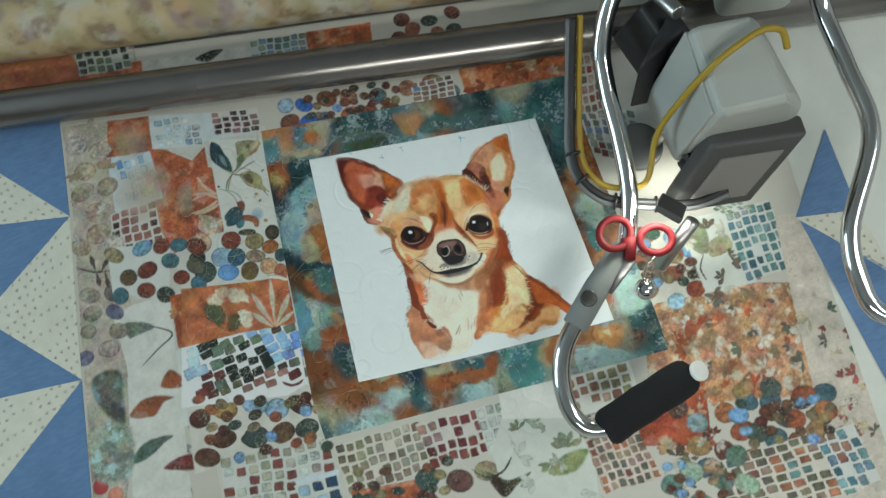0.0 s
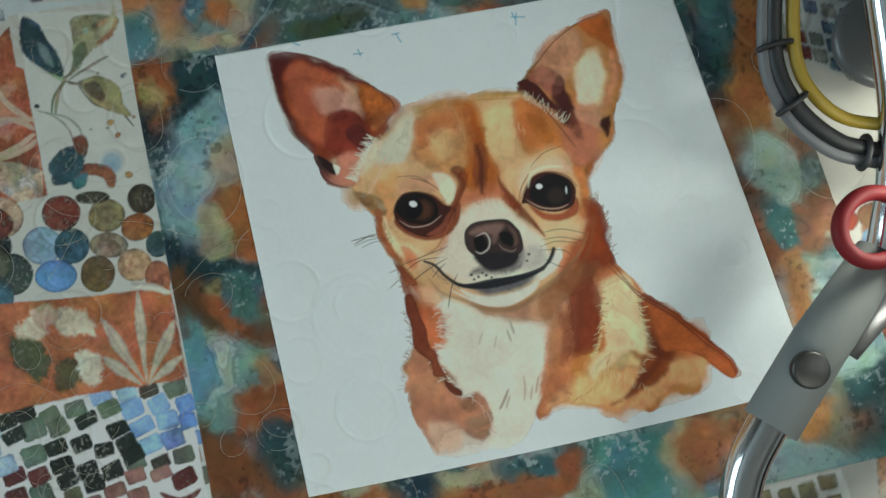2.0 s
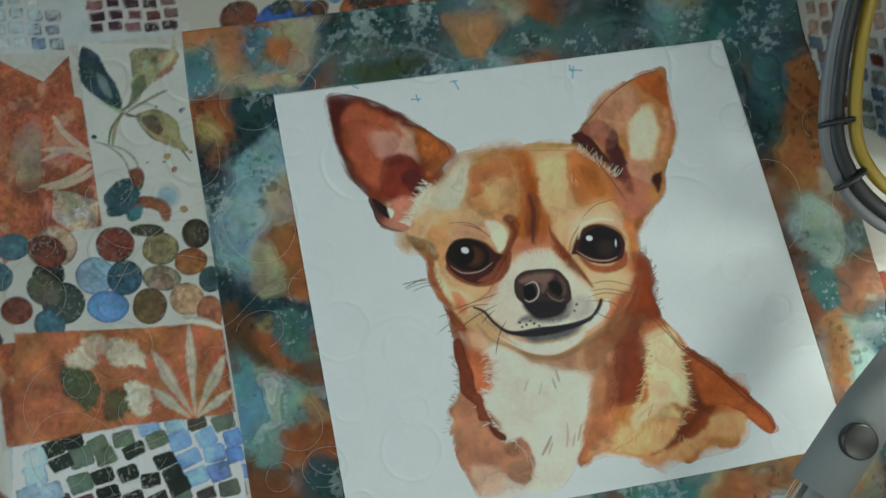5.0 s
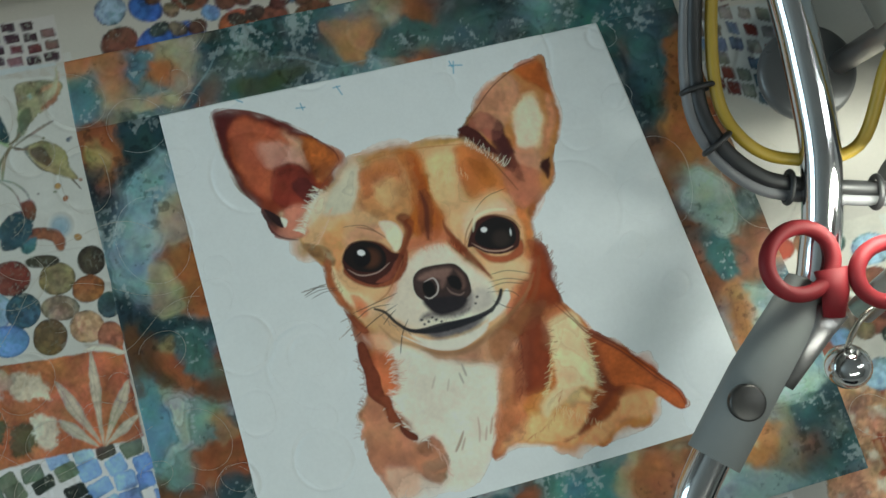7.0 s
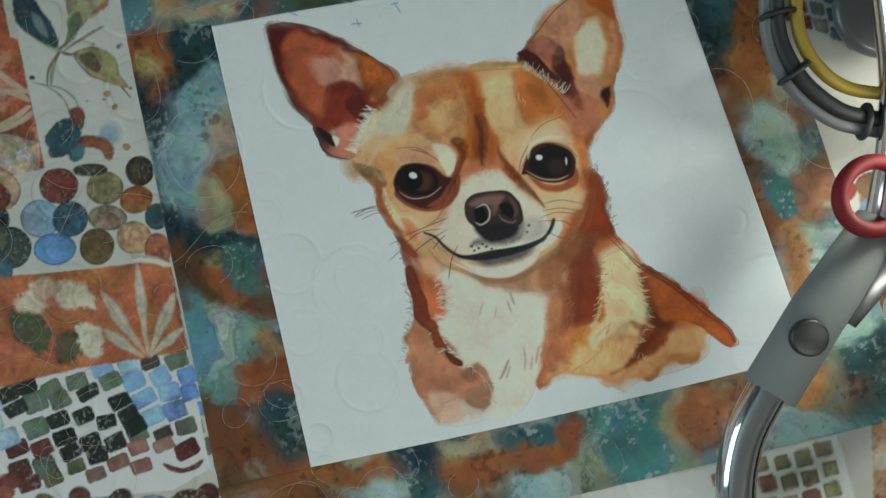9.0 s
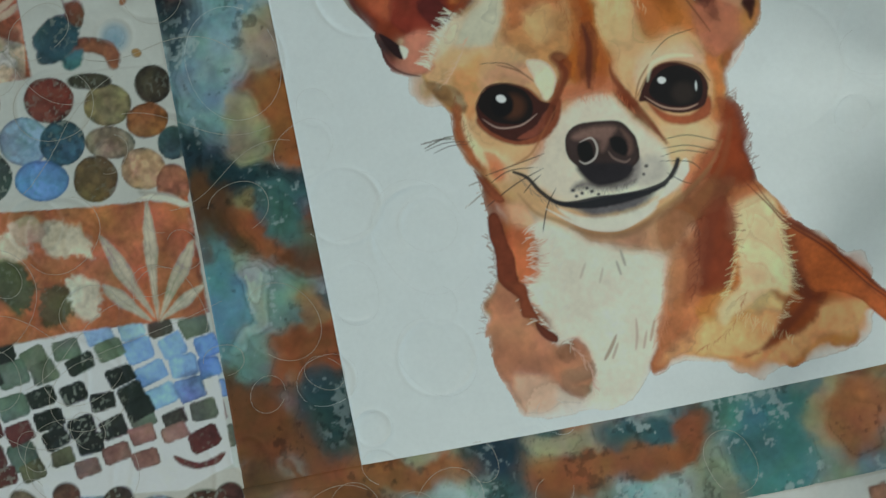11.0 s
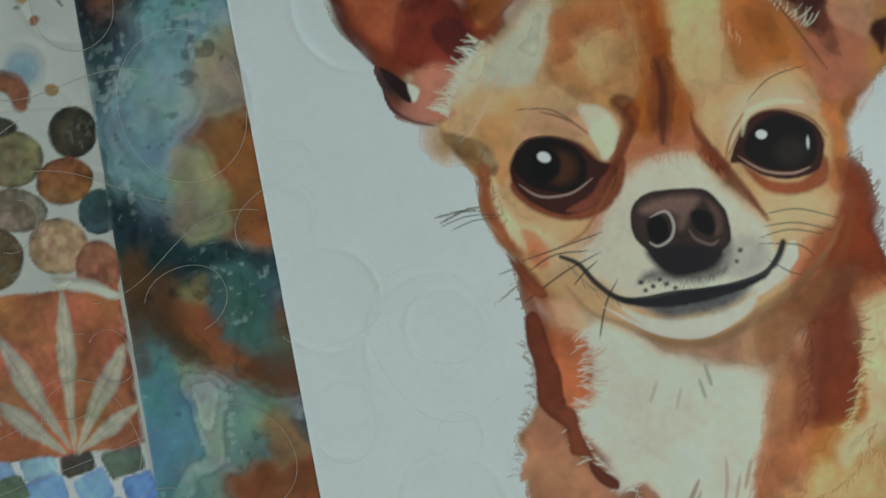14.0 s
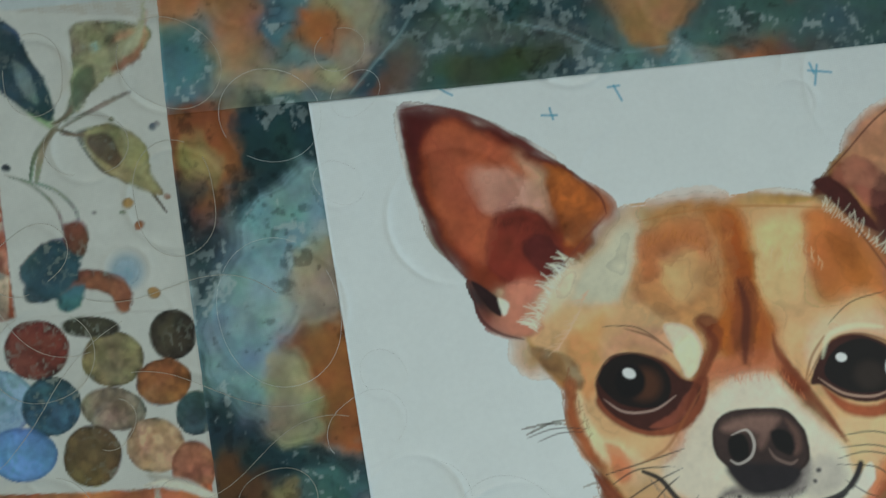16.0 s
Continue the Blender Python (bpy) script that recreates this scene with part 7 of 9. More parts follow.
poly("print", (176, 92, 52), [(-38.7, -123.7), (57.8, -129.4), (62.6, -167.5), (-34.2, -165)], soft=0.4, tex=0.4, wob=0.5, sharp=True)
pebbles("print", [(43.8, -129.5), (129.2, -122.5), (128, -182.7), (52.9, -178.6)], 22, size=42, pal=[(60, 84, 76), (104, 70, 64), (176, 104, 56), (150, 140, 110)])
poly("print", (208, 212, 204), [(172.7, -61), (270.2, -63.7), (247.7, -198.6), (141, -185.7), (137.4, -117.7)], soft=0.4, tex=0.06, wob=0.5, sharp=True)
poly("print", (72, 60, 42), [(125.2, -138.5), (149, -154.2), (177.6, -150.8), (157.2, -162.8), (137.7, -171.6)], soft=0.8, tex=0.5, edge=0.14, wob=0.8)
poly("print", (132, 144, 96), [(197.2, -155.4), (221.8, -141), (249.5, -140.8), (233.8, -160.6), (209.1, -162.9)], soft=1.4, tex=0.4, edge=0, wob=0.8)
stroke("print", (60, 54, 46), [(109.6, -131.4), (123.6, -144.8), (144.9, -143.1), (158.8, -129.5)], 2.8, taper=1, alpha=1.0, soft=0.25)
mosaic("print", [(243.5, -84.9), (300.3, -81.3), (328.1, -192.8), (255.4, -195.7)], 7, 10, [(120, 70, 60), (110, 110, 96), (150, 130, 116), (96, 96, 84), (176, 110, 76)], 0.2, (214, 196, 184), 0.06)
poly("print", (194, 144, 106), [(356.5, -4.4), (407.2, 25.5), (538.2, -6.8), (549.2, -106.9), (524.7, -142), (334.1, -110)], soft=0.4, tex=0.5, wob=0.5, sharp=True)
poly("print", (170, 74, 42), [(311.6, -90.9), (404.4, -106.3), (392.5, -171.2), (315.2, -152.9)], soft=0.4, tex=0.5, wob=0.5, sharp=True)
blooms("print", [(394, 28.8), (568.2, -0.1), (537.4, -145), (366.6, -117.7)], 95, pal=[(206, 140, 90), (220, 190, 160), (150, 130, 104), (176, 84, 44), (104, 110, 96), (228, 220, 204), (190, 104, 60), (214, 206, 190)])
blooms("print", [(318.1, -92.4), (410.9, -107.8), (398.9, -172.7), (319.9, -160.8)], 16, pal=[(190, 90, 50), (140, 56, 40), (216, 170, 130)])
poly("print", (206, 204, 192), [(392.9, 101), (450.1, 101.1), (436.3, 4.2), (366.8, 7.1)], soft=0.4, tex=0.1, wob=0.5, sharp=True)
pebbles("print", [(382.5, 89.1), (446.2, 87.6), (434.4, -2.4), (365.9, 3.8)], 30, size=34, pal=[(104, 164, 196), (150, 70, 50), (140, 84, 64), (176, 110, 70), (150, 190, 210), (110, 96, 84)])
poly("print", (210, 214, 206), [(428.2, 99.4), (498.5, 96.2), (499.1, 2.8), (436.3, 4.2)], soft=0.4, tex=0.06, wob=0.5, sharp=True)
poly("print", (150, 156, 120), [(436.2, 90.1), (453.8, 89.3), (457.9, 66.6), (446.4, 51.5), (434.1, 65.4)], soft=1, tex=0.35, edge=0.14, wob=0.8)
poly("print", (176, 172, 130), [(456.9, 63.3), (479.7, 68.4), (481.4, 50), (455.4, 45.7)], soft=1, tex=0.35, edge=0.14, wob=0.8)
stroke("print", (90, 80, 60), [(446.4, 51.5), (438.3, 35.6), (441.1, 20.7)], 2.1, taper=1, alpha=1.0, soft=0.25)
mosaic("print", [(484.2, 96.2), (541.1, 96.4), (550.7, 11.3), (486, 6.1)], 6, 7, [(60, 104, 116), (110, 150, 150), (84, 130, 136), (150, 170, 160)], 0.2, (208, 212, 208), 0.06)
mosaic("print", [(460.6, 113.1), (497.8, 118.3), (518.3, 91.2), (483.2, 92.8)], 5, 4, [(130, 150, 130), (160, 170, 150)], 0.2, (208, 212, 206), 0.06)
poly("print", (206, 196, 184), [(542.7, 77.9), (575.5, 69.6), (578, -58.7), (595.3, -199.2), (590, -278.5), (527.6, -263.9), (526.6, -135.6), (534.2, -19.9)], soft=0.4, tex=0.25, wob=0.5, sharp=True)
blooms("print", [(547.2, -23.1), (603.1, -22.8), (589, -197.7), (534.6, -198.2)], 30, pal=[(150, 60, 50), (210, 196, 160), (120, 104, 96), (180, 90, 80), (84, 104, 92), (214, 206, 190)])
pebbles("print", [(353.6, -114.6), (539.4, -138.7), (532.6, -204.4), (378.9, -194.8)], 79, size=40, pal=[(110, 160, 206), (70, 84, 76), (150, 80, 50), (176, 110, 66), (130, 150, 160), (96, 60, 48), (150, 120, 80), (70, 100, 110)])
mosaic("print", [(387.1, -190), (525.8, -182.7), (542.4, -259.5), (392.7, -263.9)], 9, 7, [(120, 80, 66), (150, 130, 110), (104, 100, 84), (170, 110, 80), (96, 130, 140)], 0.2, (212, 206, 194), 0.06)
mosaic("print", [(511.2, -185.9), (559.4, -184), (571.3, -253.2), (523.6, -255.1)], 4, 5, [(60, 104, 120), (110, 150, 160), (150, 110, 90)], 0.2, (210, 212, 208), 0.06)
blooms("print", [(329.9, -149.7), (410.9, -155.4), (399, -219.4), (325.2, -215.4)], 18, pal=[(110, 110, 84), (190, 170, 140), (92, 80, 64), (206, 200, 186)])
pebbles("print", [(332.2, -190.5), (435.5, -188.1), (426.7, -240.4), (328.1, -229.3)], 17, size=40, pal=[(92, 120, 110), (176, 110, 60), (150, 170, 150)])
blooms("print", [(172.7, -61), (270.2, -63.7), (247.7, -198.6), (141, -185.7)], 12, size=14, pal=[(196, 202, 192), (176, 184, 168), (150, 158, 128)])
blooms("print", [(392.9, 101), (518.3, 91.2), (497.1, -3.7), (373.4, 5.5)], 10, size=11, pal=[(206, 204, 186), (150, 156, 124), (120, 110, 90)])
pebbles("print", [(430.3, -112.5), (534.9, -130.8), (532.1, -184.2), (421.8, -164.7)], 30, size=38, pal=[(110, 160, 206), (70, 84, 76), (150, 80, 50), (176, 110, 66), (96, 60, 48), (150, 120, 80)])
pebbles("print", [(-32.7, 367), (201.6, 344.9), (200.6, 310.5), (-31, 339.5)], 74, size=34, pal=[(50, 100, 170), (120, 72, 54), (150, 176, 196), (62, 74, 66), (120, 64, 46), (150, 110, 84), (84, 110, 120), (180, 92, 50)])
mosaic("print", [(147.3, 351.3), (203, 350.7), (201.9, 321.6), (149.1, 327.6)], 5, 4, [(96, 130, 190), (150, 110, 96), (120, 90, 80)], 0.2, (206, 208, 202), 0.06)
poly("print", (186, 104, 60), [(212.2, 357.6), (349.1, 341.2), (343, 304.2), (215.4, 310.5)], soft=0.4, tex=0.45, wob=0.5, sharp=True)
blooms("print", [(212.2, 357.6), (349.1, 341.2), (343, 304.2), (215.4, 310.5)], 20, pal=[(206, 140, 96), (150, 70, 44), (214, 176, 140)])
mosaic("print", [(355, 335.7), (405.3, 330.3), (389.8, 219.9), (338.4, 218.1)], 6, 9, [(150, 90, 70), (120, 110, 96), (186, 150, 130), (160, 70, 56)], 0.2, (214, 206, 194), 0.06)
mosaic("print", [(-42.9, 462.4), (31.4, 453.9), (30.1, 427.3), (-43.9, 435.7)], 7, 3, [(96, 120, 110), (120, 150, 170), (150, 160, 140)], 0.2, (190, 192, 184), 0.06)
poly("print", (186, 100, 56), [(31.4, 453.9), (116.7, 445.6), (113.4, 414.9), (29.6, 425.1)], soft=0.4, tex=0.45, wob=0.5, sharp=True)
pebbles("print", [(143.4, 446.5), (224.7, 439.2), (220.4, 406.3), (143.5, 414.8)], 19, size=30, pal=[(104, 60, 48), (60, 70, 64), (130, 84, 64)])
poly("print", (90, 84, 76), [(-331.5, 476), (-286, 472), (-285.7, 452.2), (-331.2, 455.3)], soft=0.4, tex=0.5, wob=0.5, sharp=True)
poly("print", (176, 96, 58), [(-276.6, 481.5), (-186.3, 471.4), (-188, 442.5), (-277.7, 454)], soft=0.4, tex=0.5, wob=0.5, sharp=True)
poly("print", (200, 196, 186), [(-182.7, 470.5), (-44.1, 456.3), (-44.5, 432.7), (-185.3, 444.2)], soft=0.4, tex=0.2, wob=0.5, sharp=True)
poly("print", (60, 52, 46), [(-116.7, 455.6), (-94.9, 461.7), (-77.9, 458.9), (-99.1, 448.5)], soft=0.8, tex=0.4, edge=0.14, wob=0.8)
mosaic("print", [(344.1, 261.4), (416.4, 248.5), (401.4, 169.8), (351.1, 209)], 6, 6, [(130, 60, 48), (150, 150, 136), (110, 130, 150), (120, 110, 96)], 0.2, (206, 208, 204), 0.06)
oval("print", (110, 150, 180), (379, 79.8), 9.39, 7.94, -12, soft=0.4, tex=0.2, edge=0.25, spots=0)
oval("print", (130, 90, 60), (379.9, 94.5), 9.39, 7.94, -12, soft=0.4, tex=0.2, edge=0.25, spots=0)
oval("print", (150, 60, 40), (361.7, 95.9), 9.39, 7.94, -12, soft=0.4, tex=0.2, edge=0.25, spots=0)
oval("print", (150, 80, 50), (366.9, 64.6), 9.39, 7.94, -12, soft=0.4, tex=0.2, edge=0.25, spots=0)
oval("print", (60, 90, 80), (393.6, 90.7), 9.39, 7.94, -12, soft=0.4, tex=0.2, edge=0.25, spots=0)
poly("print", (228, 228, 222), [(162.6, -53.5), (241.6, -54), (324.2, -51.5), (327.3, -98.7), (248.1, -102.8), (159.3, -83.4)], soft=0.4, tex=0.04, wob=0.5, sharp=True)
mosaic("print", [(241.5, -54.7), (320.4, -52.5), (322, -91.1), (242.9, -94.5)], 6, 3, [(120, 60, 50), (150, 140, 104), (160, 110, 92), (186, 150, 130)], 0.2, (228, 226, 218), 0.06)

poly("print", (240, 240, 232), [(-206, 93), (-124, 93), (-61, 87), (-63, 13), (-89, 5), (-220, 21)], .5, .05, 0, .5, True)
poly("print", (154, 193, 241), [(-125, 92), (-124, 94), (-112, 96), (-111, 95), (-109, 87), (-111, 86), (-122, 84), (-123, 85)], 0.35, 0.38, 0.2, 0.3, True)
poly("print", (168, 211, 246), [(-107, 91), (-107, 93), (-96, 95), (-95, 94), (-93, 87), (-94, 85), (-104, 83), (-106, 84)], 0.35, 0.38, 0.2, 0.3, True)
poly("print", (133, 179, 240), [(-107, 81), (-106, 83), (-94, 85), (-92, 84), (-91, 75), (-92, 73), (-103, 71), (-105, 73)], 0.35, 0.38, 0.2, 0.3, True)
poly("print", (141, 188, 246), [(-89, 79), (-88, 81), (-77, 84), (-76, 82), (-74, 74), (-75, 72), (-86, 70), (-87, 71)], 0.35, 0.38, 0.2, 0.3, True)
poly("print", (139, 186, 246), [(-104, 67), (-102, 69), (-90, 72), (-88, 71), (-86, 63), (-88, 62), (-100, 59), (-102, 60)], 0.35, 0.38, 0.2, 0.3, True)
poly("print", (142, 190, 246), [(-85, 70), (-84, 71), (-73, 72), (-71, 70), (-71, 61), (-73, 60), (-83, 60), (-85, 61)], 0.35, 0.38, 0.2, 0.3, True)
poly("print", (150, 201, 246), [(-100, 55), (-99, 57), (-87, 60), (-85, 59), (-83, 51), (-85, 49), (-96, 47), (-98, 48)], 0.35, 0.38, 0.2, 0.3, True)
poly("print", (128, 171, 230), [(-85, 57), (-84, 59), (-72, 60), (-70, 59), (-69, 50), (-70, 49), (-82, 47), (-83, 49)], 0.35, 0.38, 0.2, 0.3, True)
poly("print", (118, 171, 246), [(-71, 76), (-70, 78), (-60, 80), (-59, 79), (-57, 71), (-58, 69), (-68, 67), (-70, 69)], 0.35, 0.38, 0.2, 0.3, True)
poly("print", (108, 156, 229), [(-71, 66), (-70, 68), (-61, 68), (-60, 67), (-59, 59), (-61, 58), (-70, 57), (-71, 59)], 0.35, 0.38, 0.2, 0.3, True)
poly("print", (73, 68, 61), [(-92, 90), (-91, 91), (-81, 92), (-80, 91), (-79, 84), (-81, 83), (-90, 82), (-92, 84)], 0.35, 0.38, 0.2, 0.3, True)
poly("print", (72, 67, 60), [(-94, 43), (-93, 44), (-84, 46), (-82, 46), (-81, 39), (-82, 38), (-91, 36), (-93, 37)], 0.35, 0.38, 0.2, 0.3, True)
poly("print", (114, 129, 109), [(-77, 87), (-76, 89), (-64, 91), (-62, 90), (-61, 82), (-62, 80), (-74, 78), (-75, 80)], 0.35, 0.38, 0.2, 0.3, True)
poly("print", (112, 126, 107), [(-79, 46), (-78, 47), (-67, 48), (-66, 47), (-65, 39), (-67, 37), (-77, 37), (-79, 38)], 0.35, 0.38, 0.2, 0.3, True)
poly("print", (109, 124, 105), [(-142, 88), (-141, 90), (-130, 91), (-128, 90), (-127, 83), (-128, 81), (-140, 80), (-141, 81)], 0.35, 0.38, 0.2, 0.3, True)
poly("print", (115, 130, 110), [(-121, 83), (-120, 85), (-109, 87), (-107, 86), (-105, 78), (-107, 77), (-117, 75), (-119, 76)], 0.35, 0.38, 0.2, 0.3, True)
poly("print", (110, 124, 105), [(-159, 87), (-158, 88), (-148, 91), (-146, 90), (-144, 83), (-145, 81), (-155, 78), (-157, 80)], 0.35, 0.38, 0.2, 0.3, True)
poly("print", (101, 115, 97), [(-155, 79), (-154, 81), (-143, 83), (-142, 82), (-140, 74), (-141, 72), (-152, 70), (-154, 71)], 0.35, 0.38, 0.2, 0.3, True)
poly("print", (109, 124, 105), [(-111, 47), (-109, 48), (-99, 50), (-98, 49), (-96, 41), (-98, 40), (-108, 38), (-109, 40)], 0.35, 0.38, 0.2, 0.3, True)
poly("print", (100, 124, 107), [(-173, 81), (-172, 84), (-159, 86), (-157, 85), (-155, 75), (-156, 73), (-169, 71), (-171, 72)], 0.35, 0.38, 0.2, 0.3, True)
poly("print", (103, 128, 111), [(-176, 66), (-174, 68), (-162, 69), (-160, 68), (-158, 59), (-160, 57), (-173, 55), (-174, 57)], 0.35, 0.38, 0.2, 0.3, True)
poly("print", (94, 117, 101), [(-175, 40), (-174, 43), (-162, 45), (-160, 43), (-158, 33), (-159, 31), (-171, 29), (-173, 31)], 0.35, 0.38, 0.2, 0.3, True)
poly("print", (42, 50, 42), [(-137, 79), (-135, 80), (-124, 83), (-122, 82), (-121, 75), (-122, 74), (-133, 71), (-135, 72)], 0.35, 0.38, 0.2, 0.3, True)
poly("print", (42, 49, 42), [(-175, 93), (-173, 94), (-163, 95), (-161, 94), (-160, 87), (-162, 85), (-172, 84), (-174, 86)], 0.35, 0.38, 0.2, 0.3, True)
poly("print", (37, 44, 37), [(-189, 89), (-188, 91), (-177, 94), (-175, 93), (-173, 85), (-174, 83), (-186, 81), (-188, 82)], 0.35, 0.38, 0.2, 0.3, True)
poly("print", (43, 51, 43), [(-186, 78), (-185, 80), (-173, 83), (-171, 83), (-169, 75), (-171, 74), (-182, 71), (-183, 72)], 0.35, 0.38, 0.2, 0.3, True)
poly("print", (37, 44, 37), [(-118, 69), (-117, 71), (-106, 73), (-104, 72), (-102, 65), (-104, 64), (-115, 61), (-116, 62)], 0.35, 0.38, 0.2, 0.3, True)
poly("print", (41, 49, 41), [(-114, 59), (-113, 61), (-103, 64), (-101, 63), (-99, 55), (-100, 53), (-110, 51), (-112, 52)], 0.35, 0.38, 0.2, 0.3, True)
poly("print", (37, 44, 37), [(-128, 59), (-127, 61), (-117, 61), (-115, 60), (-115, 53), (-116, 52), (-126, 51), (-128, 52)], 0.35, 0.38, 0.2, 0.3, True)
poly("print", (39, 46, 39), [(-143, 65), (-142, 67), (-131, 69), (-129, 68), (-128, 61), (-129, 59), (-140, 57), (-141, 59)], 0.35, 0.38, 0.2, 0.3, True)
poly("print", (42, 50, 42), [(-160, 67), (-158, 68), (-147, 70), (-145, 69), (-144, 62), (-146, 60), (-157, 59), (-158, 60)], 0.35, 0.38, 0.2, 0.3, True)
poly("print", (39, 46, 39), [(-112, 51), (-111, 53), (-100, 56), (-98, 55), (-96, 48), (-97, 46), (-108, 43), (-110, 45)], 0.35, 0.38, 0.2, 0.3, True)
poly("print", (37, 44, 37), [(-158, 55), (-157, 57), (-145, 58), (-143, 57), (-142, 49), (-144, 48), (-156, 47), (-157, 48)], 0.35, 0.38, 0.2, 0.3, True)
poly("print", (37, 44, 37), [(-142, 48), (-141, 50), (-130, 52), (-128, 51), (-127, 43), (-129, 41), (-139, 40), (-141, 41)], 0.35, 0.38, 0.2, 0.3, True)
poly("print", (41, 49, 41), [(-126, 45), (-125, 46), (-114, 49), (-113, 48), (-111, 40), (-112, 38), (-123, 36), (-125, 37)], 0.35, 0.38, 0.2, 0.3, True)
poly("print", (39, 46, 39), [(-156, 44), (-155, 46), (-145, 49), (-143, 48), (-141, 41), (-142, 39), (-152, 36), (-154, 37)], 0.35, 0.38, 0.2, 0.3, True)
poly("print", (40, 48, 40), [(-139, 39), (-138, 41), (-127, 42), (-125, 41), (-125, 33), (-126, 32), (-137, 31), (-138, 32)], 0.35, 0.38, 0.2, 0.3, True)
poly("print", (113, 113, 81), [(-153, 35), (-152, 36), (-142, 38), (-141, 37), (-140, 30), (-141, 29), (-151, 28), (-153, 29)], 0.35, 0.38, 0.2, 0.3, True)
poly("print", (108, 108, 78), [(-170, 31), (-170, 32), (-159, 35), (-158, 34), (-156, 27), (-157, 25), (-167, 23), (-169, 24)], 0.35, 0.38, 0.2, 0.3, True)
poly("print", (105, 55, 50), [(-190, 55), (-189, 56), (-177, 58), (-175, 57), (-174, 49), (-176, 48), (-187, 46), (-189, 47)], 0.35, 0.38, 0.2, 0.3, True)
poly("print", (106, 55, 50), [(-174, 51), (-173, 53), (-161, 55), (-160, 54), (-158, 46), (-159, 45), (-171, 42), (-172, 44)], 0.35, 0.38, 0.2, 0.3, True)
poly("print", (95, 49, 45), [(-191, 42), (-189, 44), (-177, 45), (-176, 43), (-175, 35), (-177, 33), (-188, 33), (-190, 34)], 0.35, 0.38, 0.2, 0.3, True)
poly("print", (94, 49, 44), [(-187, 31), (-186, 33), (-174, 34), (-172, 33), (-171, 26), (-173, 24), (-185, 23), (-186, 24)], 0.35, 0.38, 0.2, 0.3, True)
poly("print", (108, 56, 51), [(-83, 30), (-82, 32), (-70, 35), (-68, 34), (-66, 26), (-68, 24), (-80, 21), (-82, 23)], 0.35, 0.38, 0.2, 0.3, True)
poly("print", (107, 56, 50), [(-200, 36), (-199, 37), (-187, 39), (-185, 38), (-184, 29), (-186, 28), (-197, 26), (-199, 28)], 0.35, 0.38, 0.2, 0.3, True)
poly("print", (177, 131, 119), [(-112, 39), (-111, 40), (-100, 41), (-99, 40), (-98, 33), (-100, 32), (-110, 31), (-111, 32)], 0.35, 0.38, 0.2, 0.3, True)
poly("print", (163, 121, 109), [(-96, 35), (-95, 37), (-84, 39), (-83, 38), (-81, 32), (-83, 31), (-93, 29), (-95, 30)], 0.35, 0.38, 0.2, 0.3, True)
poly("print", (161, 119, 108), [(-127, 31), (-126, 33), (-115, 35), (-113, 34), (-112, 27), (-113, 26), (-124, 24), (-126, 25)], 0.35, 0.38, 0.2, 0.3, True)
poly("print", (172, 128, 115), [(-113, 27), (-111, 28), (-101, 29), (-99, 28), (-98, 21), (-100, 20), (-111, 19), (-112, 21)], 0.35, 0.38, 0.2, 0.3, True)
poly("print", (153, 113, 102), [(-142, 27), (-141, 29), (-130, 30), (-129, 29), (-128, 23), (-129, 22), (-140, 20), (-141, 21)], 0.35, 0.38, 0.2, 0.3, True)
poly("print", (180, 214, 241), [(-203, 77), (-202, 79), (-190, 80), (-188, 78), (-187, 68), (-189, 66), (-201, 65), (-202, 67)], 0.35, 0.38, 0.2, 0.3, True)
poly("print", (170, 202, 227), [(-196, 63), (-195, 65), (-182, 67), (-180, 66), (-178, 56), (-180, 55), (-192, 53), (-194, 55)], 0.35, 0.38, 0.2, 0.3, True)
poly("print", (164, 195, 219), [(-210, 62), (-209, 65), (-197, 67), (-195, 66), (-193, 56), (-194, 54), (-206, 51), (-208, 53)], 0.35, 0.38, 0.2, 0.3, True)
poly("print", (187, 222, 246), [(-201, 86), (-200, 88), (-189, 91), (-187, 89), (-185, 80), (-186, 78), (-197, 76), (-199, 77)], 0.35, 0.38, 0.2, 0.3, True)
poly("print", (120, 62, 55), [(-91, 23), (-79, 17), (-66, 20), (-70, 15), (-81, 14), (-89, 18)], .5, .35, .2, .4)
poly("print", (192, 110, 64), [(-193, 165), (-134, 156), (-84, 151), (-61, 147), (-62, 89), (-124, 93), (-161, 93), (-206, 93)], .7, .38, .1, 1, True)
poly("print", (220, 204, 175), [(-139, 149), (-117, 146), (-113, 131), (-131, 131)], 1.6, .38, .1, 5)
poly("print", (228, 213, 187), [(-126, 120), (-110, 114), (-115, 98), (-128, 102)], 1.4, .38, .1, 5)
poly("print", (211, 192, 165), [(-163, 145), (-145, 150), (-142, 135), (-157, 133)], 1.4, .38, .1, 5)
poly("print", (88, 91, 62), [(-167, 135), (-151, 137), (-143, 120), (-155, 108), (-166, 118)], 2, .38, .1, 6)
poly("print", (96, 84, 55), [(-142, 116), (-128, 117), (-130, 101), (-143, 100)], 2, .38, .1, 6)
poly("print", (211, 180, 153), [(-150, 152), (-138, 155), (-133, 144), (-146, 141)], 1, .3, .1, 2)
leaf("print", (211, 196, 170), [(-86, 90), (-80, 151)], 7)
leaf("print", (204, 189, 165), [(-87, 92), (-107, 139)], 8)
leaf("print", (218, 204, 175), [(-85, 91), (-60, 127)], 8)
leaf("print", (223, 213, 187), [(-85, 90), (-60, 104)], 6)
leaf("print", (201, 192, 168), [(-89, 91), (-110, 114)], 8)
